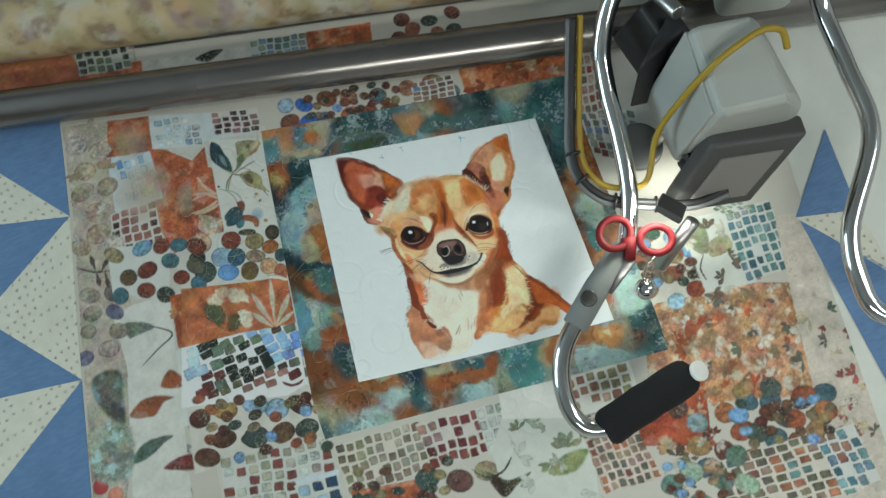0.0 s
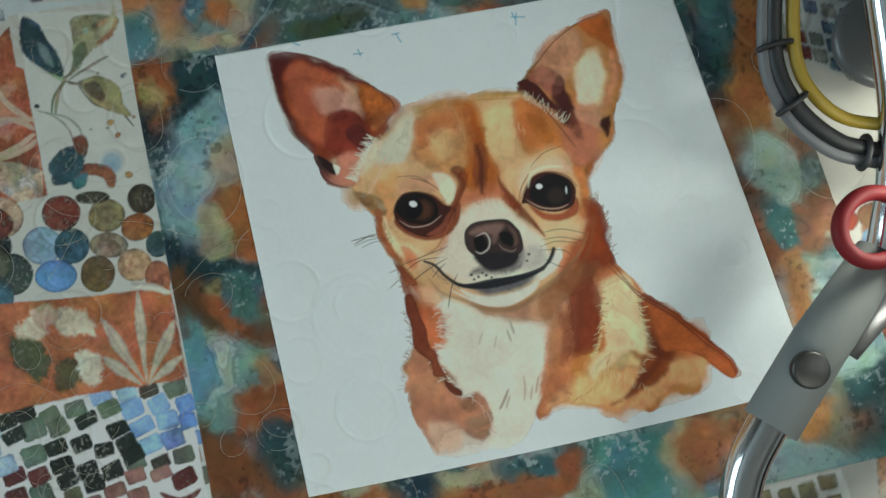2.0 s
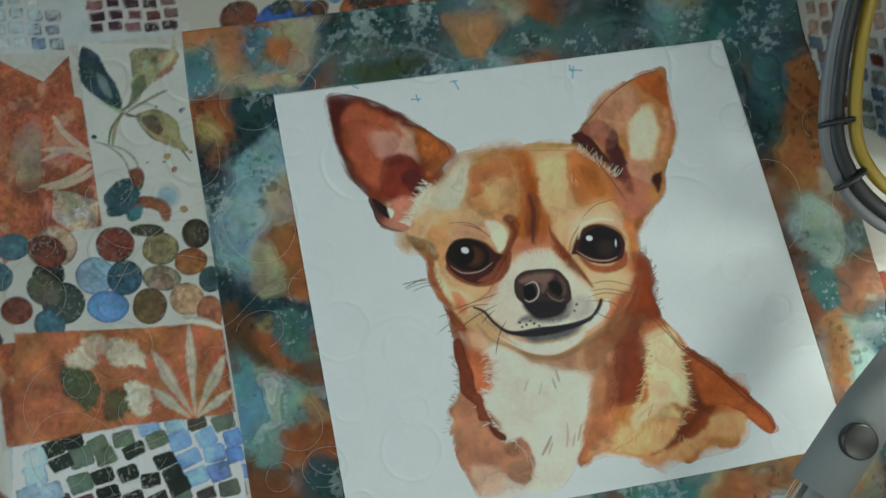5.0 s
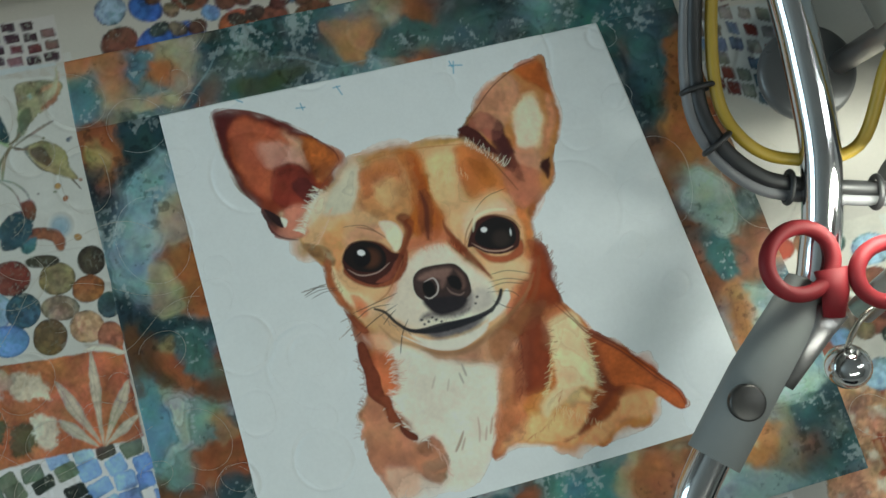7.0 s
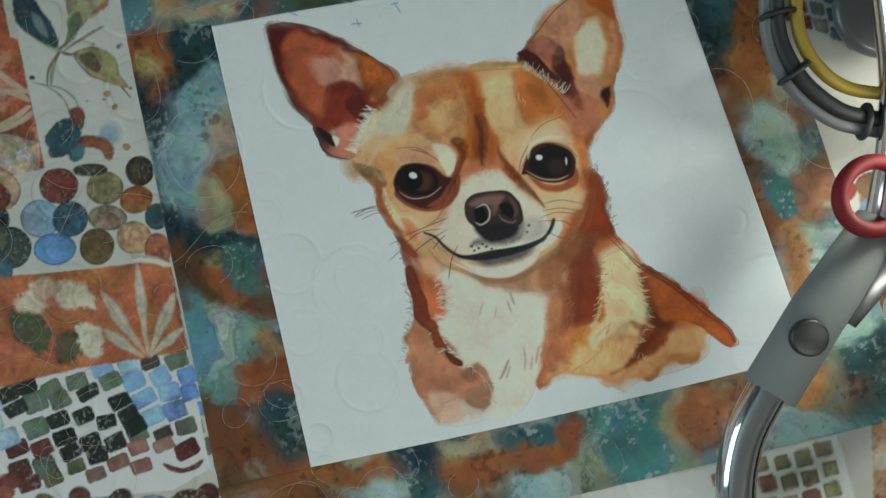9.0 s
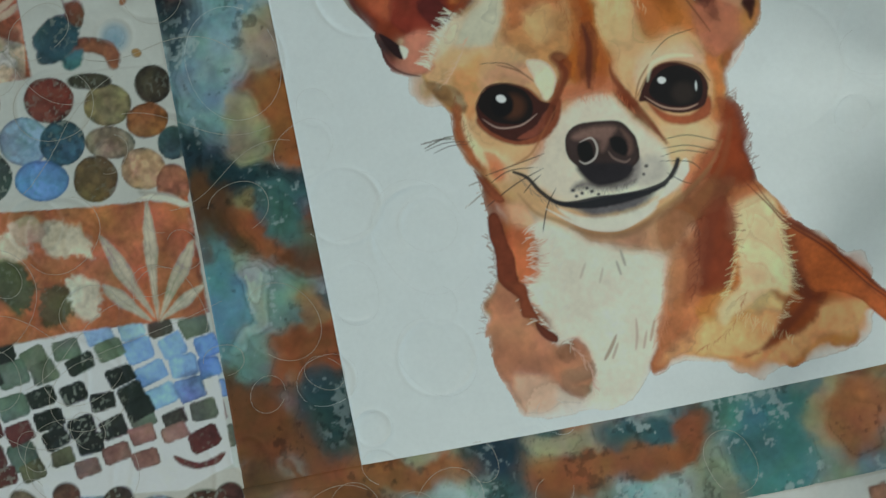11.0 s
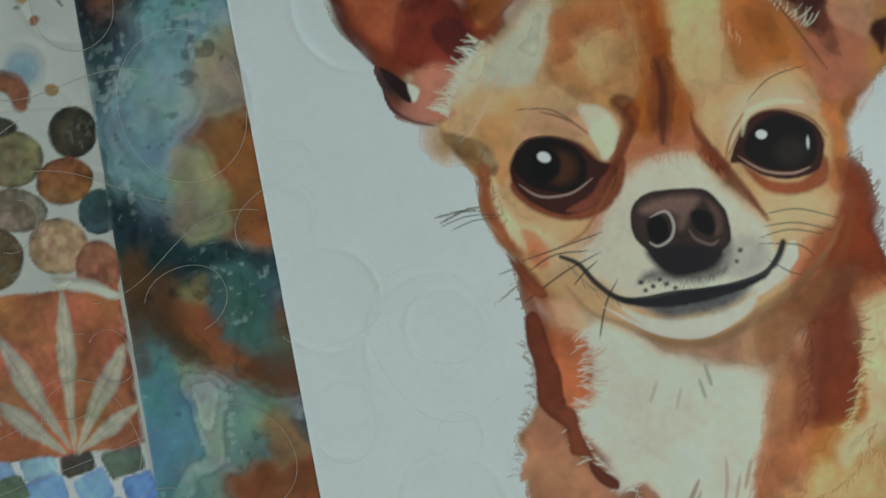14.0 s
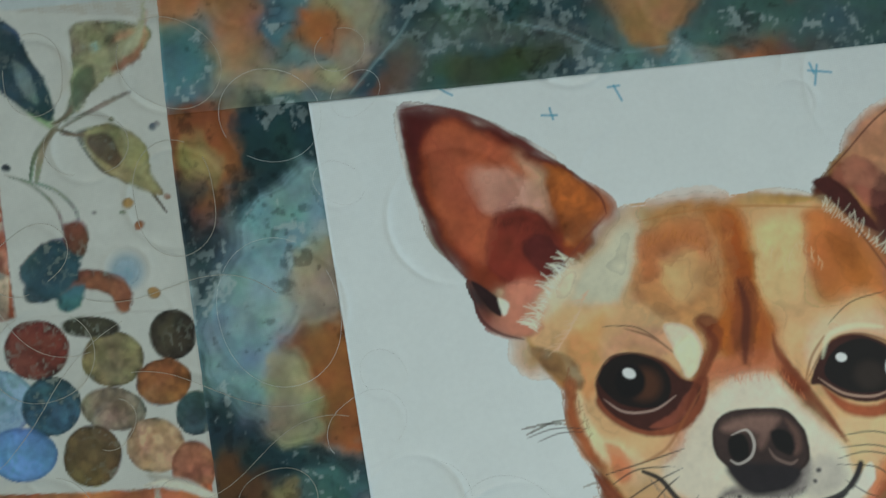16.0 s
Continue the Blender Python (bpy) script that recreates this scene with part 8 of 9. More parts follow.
poly("print", (235, 228, 206), [(-85, 152), (-75, 153), (-58, 145), (-62, 144), (-74, 150)], .5, .1, 0, .5)
poly("print", (180, 177, 139), [(-90, 299), (-90, 314), (-79, 321), (-64, 326), (-57, 338), (-62, 319), (-70, 313), (-83, 306)], 1, .38, .15, 1.5)
poly("print", (180, 124, 91), [(-73, 313), (-62, 320), (-57, 334), (-62, 316), (-70, 312)], 1.2, .38, .1, 1.5)
poly("print", (115, 124, 96), [(-90, 301), (-89, 312), (-81, 316), (-81, 309)], 1.2, .38, .1, 1.5)
poly("print", (168, 158, 110), [(-88, 289), (-79, 292), (-67, 285), (-64, 270), (-61, 261), (-75, 268), (-85, 278)], .8, .38, .2, 1.2)
poly("print", (100, 84, 64), [(-87, 288), (-78, 288), (-75, 278), (-79, 275), (-85, 281)], 1, .38, .1, 1.2)
poly("print", (43, 69, 81), [(-99, 297), (-111, 304), (-122, 318), (-120, 335), (-112, 335), (-104, 321), (-99, 311)], .8, .38, .2, 1.4)
poly("print", (120, 139, 139), [(-112, 323), (-106, 317), (-104, 305), (-110, 310)], 1, .3, 0, 2)
stroke("print", (148, 134, 110), [(-99, 292), (-87, 297), (-75, 301), (-68, 303)], 2, 1, .8, .5)
stroke("print", (141, 117, 98), [(-97, 295), (-104, 288), (-109, 274)], 2.6, 1, .8, .5)
stroke("print", (129, 105, 81), [(-97, 291), (-88, 289)], 1.5, 1, .8, .4)
poly("print", (52, 91, 98), [(-120, 241), (-107, 250), (-97, 244), (-101, 231), (-112, 229), (-119, 234)], 1, .38, .1, 2)
poly("print", (168, 96, 62), [(-106, 230), (-91, 235), (-79, 229), (-80, 219), (-85, 219), (-88, 227), (-99, 231)], .8, .38, .2, 1.2)
poly("print", (72, 124, 136), [(-106, 230), (-96, 232), (-100, 224)], 1, .38, .1, 1)
poly("print", (153, 88, 60), [(-100, 256), (-93, 256), (-92, 248), (-97, 243), (-101, 247)], .8, .38, .2, 1)
stroke("print", (151, 144, 129), [(-121, 279), (-111, 273), (-103, 263), (-101, 251)], 1.6, 1, .7, .5)
oval("print", (180, 132, 72), (-75, 260), 2.2, 1.8, 0, .5, 0.1, 0)
oval("print", (168, 108, 62), (-72, 251), 2, 1.7, 0, .5, 0.1, 0)
oval("print", (180, 134, 76), (-70, 224), 2.4, 2, 0, .5, 0.1, 0)
oval("print", (108, 124, 132), (-61, 288), 1.6, 1.5, 0, .5, 0.1, 0)
pebbles("print", [(-202, 29), (-47, -1), (-47, -67), (-189, -51)], 26, 22, EARTH)
pebbles("print", [(440, -125), (549, -151), (539, -206), (431, -180)], 18, 20, EARTH)
pebbles("print", [(372, 77), (440, 53), (423, 18), (364, 36)], 14, 20, EARTH)
pebbles("print", [(16, 366), (131, 363), (127, 330), (10, 340)], 22, 18, EARTH)
pebbles("print", [(-40, -100), (89, -116), (79, -158), (-48, -132)], 14, 20, EARTH)
pebbles("print", [(336, -178), (406, -194), (402, -233), (332, -217)], 12, 18, EARTH)
pebbles("print", [(-560, 540), (-380, 520), (-380, 480), (-560, 500)], 22, 24, EARTH)
poly("print", (176, 100, 62), [(-370, 520), (-280, 508), (-280, 455), (-370, 465)], 1.2, .38, .1, 2)
mosaic("print", [(-270, 505), (-200, 496), (-200, 465), (-270, 472)], 6, 3, [(96, 104, 84), (60, 70, 60), (120, 130, 110)], 0.2, (186, 186, 176), 0.06)
OPS["print"].append(("bleed", 0, 0.8, 6, .34, .9))

# ---- quilting relief: stitched bubbles sink into the wadding ----
BUBBLES = []
while len(BUBBLES) < 190:
    bx, by, br = RNG.uniform(-180, 400), RNG.uniform(-120, 345), RNG.choice([9, 14, 19, 26, 34], p=[.3, .25, .2, .15, .1])
    if all(math.hypot(bx - q[0], by - q[1]) > (br + q[2]) * .86 for q in BUBBLES) or len(BUBBLES) > 150:
        BUBBLES.append((bx, by, br))


def relief(x, y):
    """Height of the quilt top in millimetres."""
    z = 1.1 * grain(x, y, 120, 2, 4.4) + .28 * grain(x, y, 22, 3, 6.6)
    groove = np.zeros_like(x)
    dome = np.zeros_like(x)
    for bx, by, br in BUBBLES:
        sel = np.nonzero((np.abs(x - bx) < br + 7) & (np.abs(y - by) < br + 7))[0]
        if len(sel):
            d = np.hypot(x[sel] - bx, y[sel] - by)
            groove[sel] = np.maximum(groove[sel], np.exp(-((d - br) / 1.5) ** 2))
            dome[sel] = np.maximum(dome[sel], np.clip(1 - (d / br) ** 2, 0, 1) ** .5)
    # the painted figure itself is left almost unquilted
    q = np.minimum(((x - 145) / 98) ** 2 + ((y - 165) / 92) ** 2, ((x - 185) / 105) ** 2 + ((y - 60) / 75) ** 2)
    calm = .12 + .88 * np.clip((q - .8) * 2.5, 0, 1)
    return z - (.44 * groove - .60 * dome) * calm * np.clip(.7 + 1.6 * grain(x, y, 45, 2, 2.9), .10, 1)


def patch(name, corners, step, layer, base, parent, label, lift=0.0, bow=0.0):
    """One piece of cloth as a fine grid between four corners (mm, counter-clockwise)."""
    a, b, c, d = (np.array(q, dtype=np.float32) for q in corners)
    nu = int(max(np.hypot(*(b - a)), np.hypot(*(c - d))) / step) + 2
    nv = int(max(np.hypot(*(d - a)), np.hypot(*(c - b))) / step) + 2
    u, v = (k.ravel() for k in np.meshgrid(np.linspace(0, 1, nu, dtype=np.float32), np.linspace(0, 1, nv, dtype=np.float32)))
    p = (a * (1 - u)[:, None] + b * u[:, None]) * (1 - v)[:, None] + (d * (1 - u)[:, None] + c * u[:, None]) * v[:, None]
    x, y = p[:, 0].copy(), p[:, 1] - bow * 4 * u * (1 - u) * (1 - v) ** 6
    rgb = np.tile(lin(base)[None], (len(x), 1)).astype(np.float32)
    if layer in OPS:
        dye(layer, x, y, rgb, (nv, nu))
        if layer == "print":
            rgb *= PRINT_TONE
    elif layer:
        layer(x, y, rgb)
    z = relief(x, y) + lift
    e = np.minimum(np.minimum(u, 1 - u) * np.hypot(*(b - a)), np.minimum(v, 1 - v) * np.hypot(*(d - a)))
    z = z - lift * np.clip(1 - e / 1.2, 0, 1) ** 2
    me = bpy.data.meshes.new(name)
    co = np.stack([x, y, z], 1).astype(np.float32) / 1000
    i = np.arange(nu * nv).reshape(nv, nu)
    q = np.stack([i[:-1, :-1], i[:-1, 1:], i[1:, 1:], i[1:, :-1]], -1).reshape(-1, 4)
    me.vertices.add(len(co))
    me.vertices.foreach_set("co", co.ravel())
    me.loops.add(q.size)
    me.loops.foreach_set("vertex_index", q.ravel().astype(np.int32))
    me.polygons.add(len(q))
    me.polygons.foreach_set("loop_start", np.arange(0, q.size, 4, dtype=np.int32))
    me.polygons.foreach_set("use_smooth", np.ones(len(q), dtype=bool))
    me.update()
    at = me.color_attributes.new("dye", "FLOAT_COLOR", "POINT")
    at.data.foreach_set("color", np.concatenate([rgb, np.ones((len(rgb), 1), np.float32)], 1).ravel())
    return link(name, me, COTTON, parent, label)


def paws(x, y, rgb):
    """Cream cloth with rows of small brown paw marks."""
    rgb *= (1 + .06 * grain(x, y, 12, 3))[:, None]
    u, v = (x * .94 + y * .34) / 11, (y * .94 - x * .34) / 11
    i, j = np.floor(u), np.floor(v)
    du, dv = u - i - .5 - .12 * np.sin(i * 7.1 + j * 3.3), v - j - .5 - .12 * np.cos(i * 3.7 + j * 5.1)
    tone = (np.sin(i * 12.9 + j * 78.2) * .5 + .5)
    a = ramp(np.hypot(du, dv + .08) - .10, .05)
    for k in (-.17, -.06, .06, .17):
        a = np.maximum(a, ramp(np.hypot(du - k, dv - .12 + abs(k) * .45) - .045, .03))
    c = lin((120, 104, 92))[None] * (.7 + .8 * tone[:, None])
    a = (a * (tone > .12))[:, None] * .95
    rgb[:] = rgb * (1 - a) + c * a


def denim(x, y, rgb):
    """Slub-textured blue cotton."""
    t = .16 * grain(x * .35 + y * .1, y * 1.5 - x * .2, 3.0, 3, 3.1) + .10 * grain(x, y, 25, 3, 1.2)
    rgb *= (1 + t)[:, None]


def pale(x, y, rgb):
    rgb *= (1 + .06 * grain(x, y, 40, 4, 6.1))[:, None]


# ---- room ----
def slab(name, lo, hi, material, label=""):
    c = [(a + b) / 2 for a, b in zip(lo, hi)]
    bm = box(*(b - a for a, b in zip(lo, hi)), bevel=0, m=Matrix.Translation(c))
    return tagged(part(name, bm, material, None, label, smooth=False), label, name.split("_")[0], kind="structure")


slab("floor", (-2.5, -2.5, -1.02), (2.5, 2.5, -0.95), FLOORING, "dark brown floor under the quilting frame")
slab("ceiling", (-2.5, -2.5, 1.6), (2.5, 2.5, 1.7), PLASTER, "plain white ceiling of the workroom")
slab("wall_north", (-2.5, 2.4, -0.95), (2.5, 2.5, 1.6), PLASTER, "plain pale wall beyond the quilt roll")
slab("wall_south", (-2.5, -2.5, -0.95), (2.5, -2.4, 1.6), PLASTER, "plain pale workroom wall")
slab("wall_east", (2.4, -2.4, -0.95), (2.5, 2.4, 1.6), PLASTER, "plain pale workroom wall")
bm = bmesh.new()
for lo, hi in (((-2.5, -2.4, -.95), (-2.4, -.15, 1.6)), ((-2.5, 1.35, -.95), (-2.4, 2.4, 1.6)), ((-2.5, -.15, -.95), (-2.4, 1.35, .05)), ((-2.5, -.15, 1.35), (-2.4, 1.35, 1.6))):
    bmesh.ops.create_cube(bm, size=1, matrix=Matrix.Translation([(a + c) / 2 for a, c in zip(lo, hi)]) @ Matrix.Diagonal((*[c - a for a, c in zip(lo, hi)], 1)))
tagged(part("wall_west", bm, PLASTER, smooth=False), "plain pale wall with a window opening", "wall", kind="structure")
window = thing("window_1", "white-framed window that lets in cool daylight", "window", kind="structure", at=(-2.45, .6, .05))
for lo, hi in (((-.03, -.75, 0), (.03, -.69, 1.3)), ((-.03, .69, 0), (.03, .75, 1.3)), ((-.03, -.69, 0), (.03, .69, .06)), ((-.03, -.69, 1.24), (.03, .69, 1.3)), ((-.03, -.03, .06), (.03, .03, 1.24))):
    part("window_frame", box(*[c - a for a, c in zip(lo, hi)], .004, Matrix.Translation([(a + c) / 2 for a, c in zip(lo, hi)])), PLASTER, window)

table = thing("quilting_table", "pale laminate table under the stretched quilt", "table", at=(0.1, 0, -0.95))
part("tabletop", box(1.9, 1.24, 0.02, 0.004, Matrix.Translation((0.02, 0.07, 0.928))), LAMINATE, table)
for sx in (-0.8, 0.8):
    for sy in (-0.5, 0.62):
        part("leg", box(0.05, 0.05, 0.918, 0.004, Matrix.Translation((sx, sy, 0.459))), LAMINATE, table)

for cx, cy in ((0.25, -1.0), (1.5, -0.1)):
    lamp = thing("ceiling_lamp", "white batten lamp with a glowing tube under the ceiling", "lamp", "ceiling lamps", at=(cx, cy, 1.6))
    part("housing", box(1.25, 0.09, 0.03, 0.004, Matrix.Translation((0, 0, -0.016))), PLASTER, lamp)
    bm = tube(bmesh.new(), [Vector((x, 0, -0.045)) for x in (-0.6, 0.6)], 0.013)
    part("lamp_tube", bm, LED, lamp)

# ---- quilt ----
quilt = thing("quilt", "patchwork quilt of watercolour prints stretched flat on the table", "quilt")
CREAM, BLUE, WHITE = (206, 204, 190), (92, 122, 160), (206, 208, 202)
patch("panel", [(0, 0), (320, 0), (291, 269), (0, 287)], 0.48, "panel", (226, 232, 232), quilt, "white printed panel with a brown and tan watercolour figure", 0.8, 2.6)
patch("border_strip", [(-60, 0), (0, 0), (0, 288), (-55, 292)], 0.7, "border", (100, 110, 100), quilt, "teal and rust agate-print strip", 0.5)
patch("border_strip", [(-55, 291), (343, 264), (343, 313), (-52, 339)], 0.9, "border", (100, 110, 100), quilt, "teal and rust agate-print strip", 0.6)
patch("border_strip", [(320, 0), (371, -1), (343, 265), (291, 269)], 0.8, "border", (100, 110, 100), quilt, "teal and rust agate-print strip", 0.5)
patch("border_strip", [(-55, -57), (374, -50), (371, 0), (-61, 0)], 0.8, "border", (100, 110, 100), quilt, "teal and rust agate-print strip", 0.6)
PRINT = "collage print of pebbles, mosaic tiles and leaves"
patch("print_strip", [(-192, -62), (-50, -62), (-46, 345), (-192, 345)], 0.65, "print", (204, 202, 194), quilt, PRINT)
patch("print_strip", [(-350, -62), (-192, -62), (-192, 490), (-300, 505)], 1.3, "print", (198, 192, 180), quilt, PRINT)
patch("print_strip", [(-192, 305), (338, 285), (338, 430), (-192, 490)], 1.3, "print", (198, 192, 180), quilt, PRINT)
patch("print_strip", [(338, -62), (583, -62), (573, 440), (338, 440)], 1.2, "print", (200, 196, 186), quilt, PRINT)
patch("print_strip", [(-192, -320), (592, -320), (584, -45), (-192, -45)], 1.3, "print", (204, 200, 190), quilt, PRINT)
patch("print_strip", [(-372, -320), (-192, -320), (-192, -62), (-350, -62)], 1.6, "print", (198, 192, 180), quilt, PRINT)


patch("print_strip", [(-720, 478), (-192, 420), (-192, 500), (-720, 565)], 2.0, "print", (170, 156, 138), quilt, PRINT)


def triangle(pts, layer, base, label):
    a, b, c = pts
    patch("star_triangle", [a, b, c, c], 1.6, layer, base, quilt, label, 0.3)


PAW, JEAN = "cream paw-print triangle", "blue slub cotton triangle"
triangle([(-305, 440), (-475, 447), (-315, 291)], denim, BLUE, JEAN)
triangle([(-315, 291), (-475, 447), (-497, 315)], paws, CREAM, PAW)
triangle([(-315, 291), (-497, 315), (-448, 190)], denim, BLUE, JEAN)
triangle([(-315, 291), (-448, 190), (-336, 84)], paws, CREAM, PAW)
triangle([(-336, 84), (-448, 190), (-530, 88)], denim, BLUE, JEAN)
triangle([(-336, 84), (-530, 88), (-540, -86)], paws, CREAM, PAW)
triangle([(-336, 84), (-540, -86), (-372, -300)], denim, BLUE, JEAN)
triangle([(566, 68), (641, 59), (634, 166)], denim, BLUE, JEAN)
triangle([(566, 68), (660, -30), (641, 59)], paws, CREAM, PAW)
triangle([(570, 64), (613, -150), (700, -60)], denim, BLUE, JEAN)
triangle([(613, -150), (760, -200), (700, -60)], paws, CREAM, PAW)
patch("backing", [(-700, -480), (880, -480), (880, 370), (-700, 540)], 8, pale, WHITE, quilt, "plain pale cotton", -1.6)


# ---- rollers ----
def along(y0, x):
    return y0 - 0.119 * x


bar = thing("leveller_bar", "dull grey steel pole lying across the quilt", "pole", at=(0, 0.395, 0.03))
bm = tube(bmesh.new(), [Vector((x, -0.119 * x, 0)) for x in (-0.85, -0.4, 0, 0.4, 0.95)], 0.0245, 32)
part("pole", bm, BAR_STEEL, bar)
for x in (-0.85, 0.95):
    part("end_plug", tube(bmesh.new(), [Vector((x + d, -0.119 * x, 0)) for d in (-.012, .012)], .022, 24), BLACK, bar)

roll = thing("quilt_roll", "finished quilt rolled up with its floral backing outside", "fabric roll", at=(0, 0.503, 0.034))


def backing_print(x, y, rgb):
    for k, (c, s) in enumerate((((206, 160, 110), 45), ((170, 140, 140), 38), ((186, 170, 120), 30), ((150, 120, 96), 16), ((222, 196, 150), 26))):
        a = np.clip(grain(x, y, s, 4, 3.7 * k) * 2.4 - .15, 0, .75)[:, None]
        rgb[:] = rgb * (1 - a) + lin(c)[None] * a


nu, nv = 420, 60
u, v = (k.ravel() for k in np.meshgrid(np.linspace(-850, 900, nu, dtype=np.float32), np.linspace(-30, 200, nv, dtype=np.float32)))
rr = .043 + .0016 * grain(u, v, 70, 3)
ang = np.radians(v)
co = np.stack([u / 1000, -.119 * u / 1000 - rr * np.cos(ang), rr * np.sin(ang)], 1)
rgb = np.tile(lin((216, 206, 186))[None], (len(u), 1)).astype(np.float32)
backing_print(u, v * .8, rgb)
rgb *= .72
me = bpy.data.meshes.new("rolled_cloth")
i = np.arange(nu * nv).reshape(nv, nu)
me.from_pydata(co.tolist(), [], np.stack([i[:-1, :-1], i[:-1, 1:], i[1:, 1:], i[1:, :-1]], -1).reshape(-1, 4).tolist())
for f in me.polygons:
    f.use_smooth = True
me.color_attributes.new("dye", "FLOAT_COLOR", "POINT").data.foreach_set("color", np.concatenate([rgb, np.ones((len(rgb), 1), np.float32)], 1).ravel())
link("rolled_cloth", me, COTTON, roll)
bm = tube(bmesh.new(), [Vector((x, -0.119 * x, 0)) for x in (-0.87, 0.92)], 0.036, 24)
part("core", bm, LAMINATE, roll)

# ---- quilting machine ----
machine = thing("quilting_machine", "pale grey long-arm quilting machine head with chrome handlebars", "quilting machine", at=(0.494, 0.151, 0))


def mpart(name, bm, material, parent=None, label="", smooth=True):
    """A part of the machine, given in world metres."""
    bm.transform(Matrix.Translation((-0.46, -0.2, 0)))
    return part(name, bm, material, parent or machine, label, smooth)


def V(*q):
    return Vector(q)


# left handlebar
upper = catmull([V(.47, .40, .20), V(.41, .41, .185), V(.358, .395, .15), V(.333, .35, .120), V(.328, .30, .105), V(.329, .25, .096), V(.327, .20, .089), V(.322, .17, .084), V(.314, .145, .082), V(.298, .115, .080), V(.249, .079, .080)], 8)
lower = catmull([V(.262, .088, .080), V(.227, .053, .080), V(.209, .029, .079), V(.199, -.002, .078), V(.200, -.036, .077), V(.214, -.058, .076), V(.238, -.062, .076), V(.252, -.056, .076)], 8)
handle = mpart("handlebar", tube(bmesh.new(), upper, .0102, 20), CHROME)
mpart("handlebar", tube(bmesh.new(), lower, .0102, 20), CHROME)
sleeve = mpart("sleeve", tube(bmesh.new(), [V(.304, .124, .081), V(.262, .088, .081), V(.228, .053, .081)], lambda s: .0145, 20, flat=.86), SLEEVE, None, "grey clamp sleeve")
mpart("bolt", disc(.0095, .006, Matrix.Translation((.249, .079, .094)), 6 * 4), BOLT, sleeve)
gripline = catmull([V(.230, -.065, .076), V(.270, -.050, .077), V(.302, -.039, .079), V(.341, -.0255, .081)], 8)
grip = mpart("grip", tube(bmesh.new(), gripline, lambda s: .0208 * min(1, .80 + 3 * s) * (1.0 if s < .86 else math.sqrt(max(.05, 1 - ((s - .86) / .155) ** 2))) * (1 + .02 * math.sin(s * 19)), 28), FOAM, None, "black foam grip")
up = Vector((.5, .17, .85)).normalized()
mpart("end_cap", disc(.0112, .006, Matrix.Translation(Vector((.333, -.028, .081)) + up * .0192) @ up.to_track_quat("Z", "Y").to_matrix().to_4x4()), CAP, grip, "pale round end cap")

# right handlebar
right = catmull([V(.55, .46, .18), V(.575, .39, .13), V(.587, .33, .10), V(.594, .26, .098), V(.598, .18, .095), V(.546, .082, .09), V(.541, .017, .088), V(.552, -.012, .087), V(.585, -.03, .087)], 8)
mpart("handlebar", tube(bmesh.new(), right, .0102, 20), CHROME)

# casing and display
def hull(corners, bevel):
    """A bevelled block through eight or so corner points."""
    bm = bmesh.new()
    for q in corners:
        bm.verts.new(q)
    bmesh.ops.convex_hull(bm, input=bm.verts[:])
    bmesh.ops.dissolve_limit(bm, angle_limit=.06, verts=bm.verts[:], edges=bm.edges[:])
    bmesh.ops.bevel(bm, geom=bm.edges[:], offset=bevel, segments=3, affect="EDGES", profile=.5)
    bm.transform(Matrix.Translation((-.049, .039, 0)))
    return bm


mpart("casing", hull([(.444, .272, .215), (.506, .266, .220), (.519, .174, .220), (.448, .176, .216), (.420, .252, .075), (.434, .166, .075), (.556, .160, .10), (.556, .262, .10), (.552, .178, .165)], .007), CASE, None, "pale grey plastic casing", False)
mpart("side_cover", hull([(.428, .250, .10), (.446, .270, .205), (.449, .182, .205), (.438, .168, .10), (.424, .250, .10), (.441, .270, .207), (.443, .182, .207), (.433, .168, .10)], .0015), CASE, None, "", False)
tablet = mpart("display", hull([(.415, .113, .055), (.514, .104, .055), (.449, .157, .165), (.548, .147, .165), (.420, .140, .050), (.520, .130, .050), (.455, .182, .155), (.552, .172, .155)], .005), BEZEL, None, "dark grey display unit", False)
mpart("screen", hull([(.437, .1205, .0745), (.502, .1145, .0745), (.462, .149, .1445), (.527, .143, .1445), (.437, .1165, .076), (.502, .1105, .076), (.462, .145, .146), (.527, .139, .146)], .0006), SCREEN, tablet, "pale grey screen", False)
for k, q in enumerate(((.446, .166, .10), (.452, .160, .11), (.440, .158, .095), (.458, .170, .13))):
    mpart("connector", box(.014, .012, .012, .003, pose(q[0] - .049, q[1] + .039, q[2], 30 * k, 20, 50 * k)), BLACK, tablet)
mpart("button", box(.012, .003, .006, .001, pose(.466, .214, .19, 0, 0, 25)), BLACK)
mpart("mount", hull([(.402, .241, .08), (.404, .262, .15), (.450, .312, .16), (.462, .290, .16), (.425, .240, .08), (.45, .30, .07)], .003), BLACK, None, "black mounting block", False)
mpart("thread_guide", disc(.008, .05, pose(.395, .36, .17, 60, 30, 0), 20), STEEL)
mpart("thread_guide", box(.03, .012, .02, .002, pose(.415, .375, .18, 20, 0, 30)), STEEL)
mpart("arm", box(.085, .30, .10, .012, pose(.535, .50, .13, 0, 0, -7)), CASE)
mpart("mount", box(.035, .10, .09, .006, pose(.400, .330, .10, 6, 8, 22)), BLACK, None, "black mounting block")
mpart("work_lamp", box(.030, .030, .008, .002, look((.352, .1495, .132), (.267, .0645, .007))), BEZEL, None, "small lamp unit")
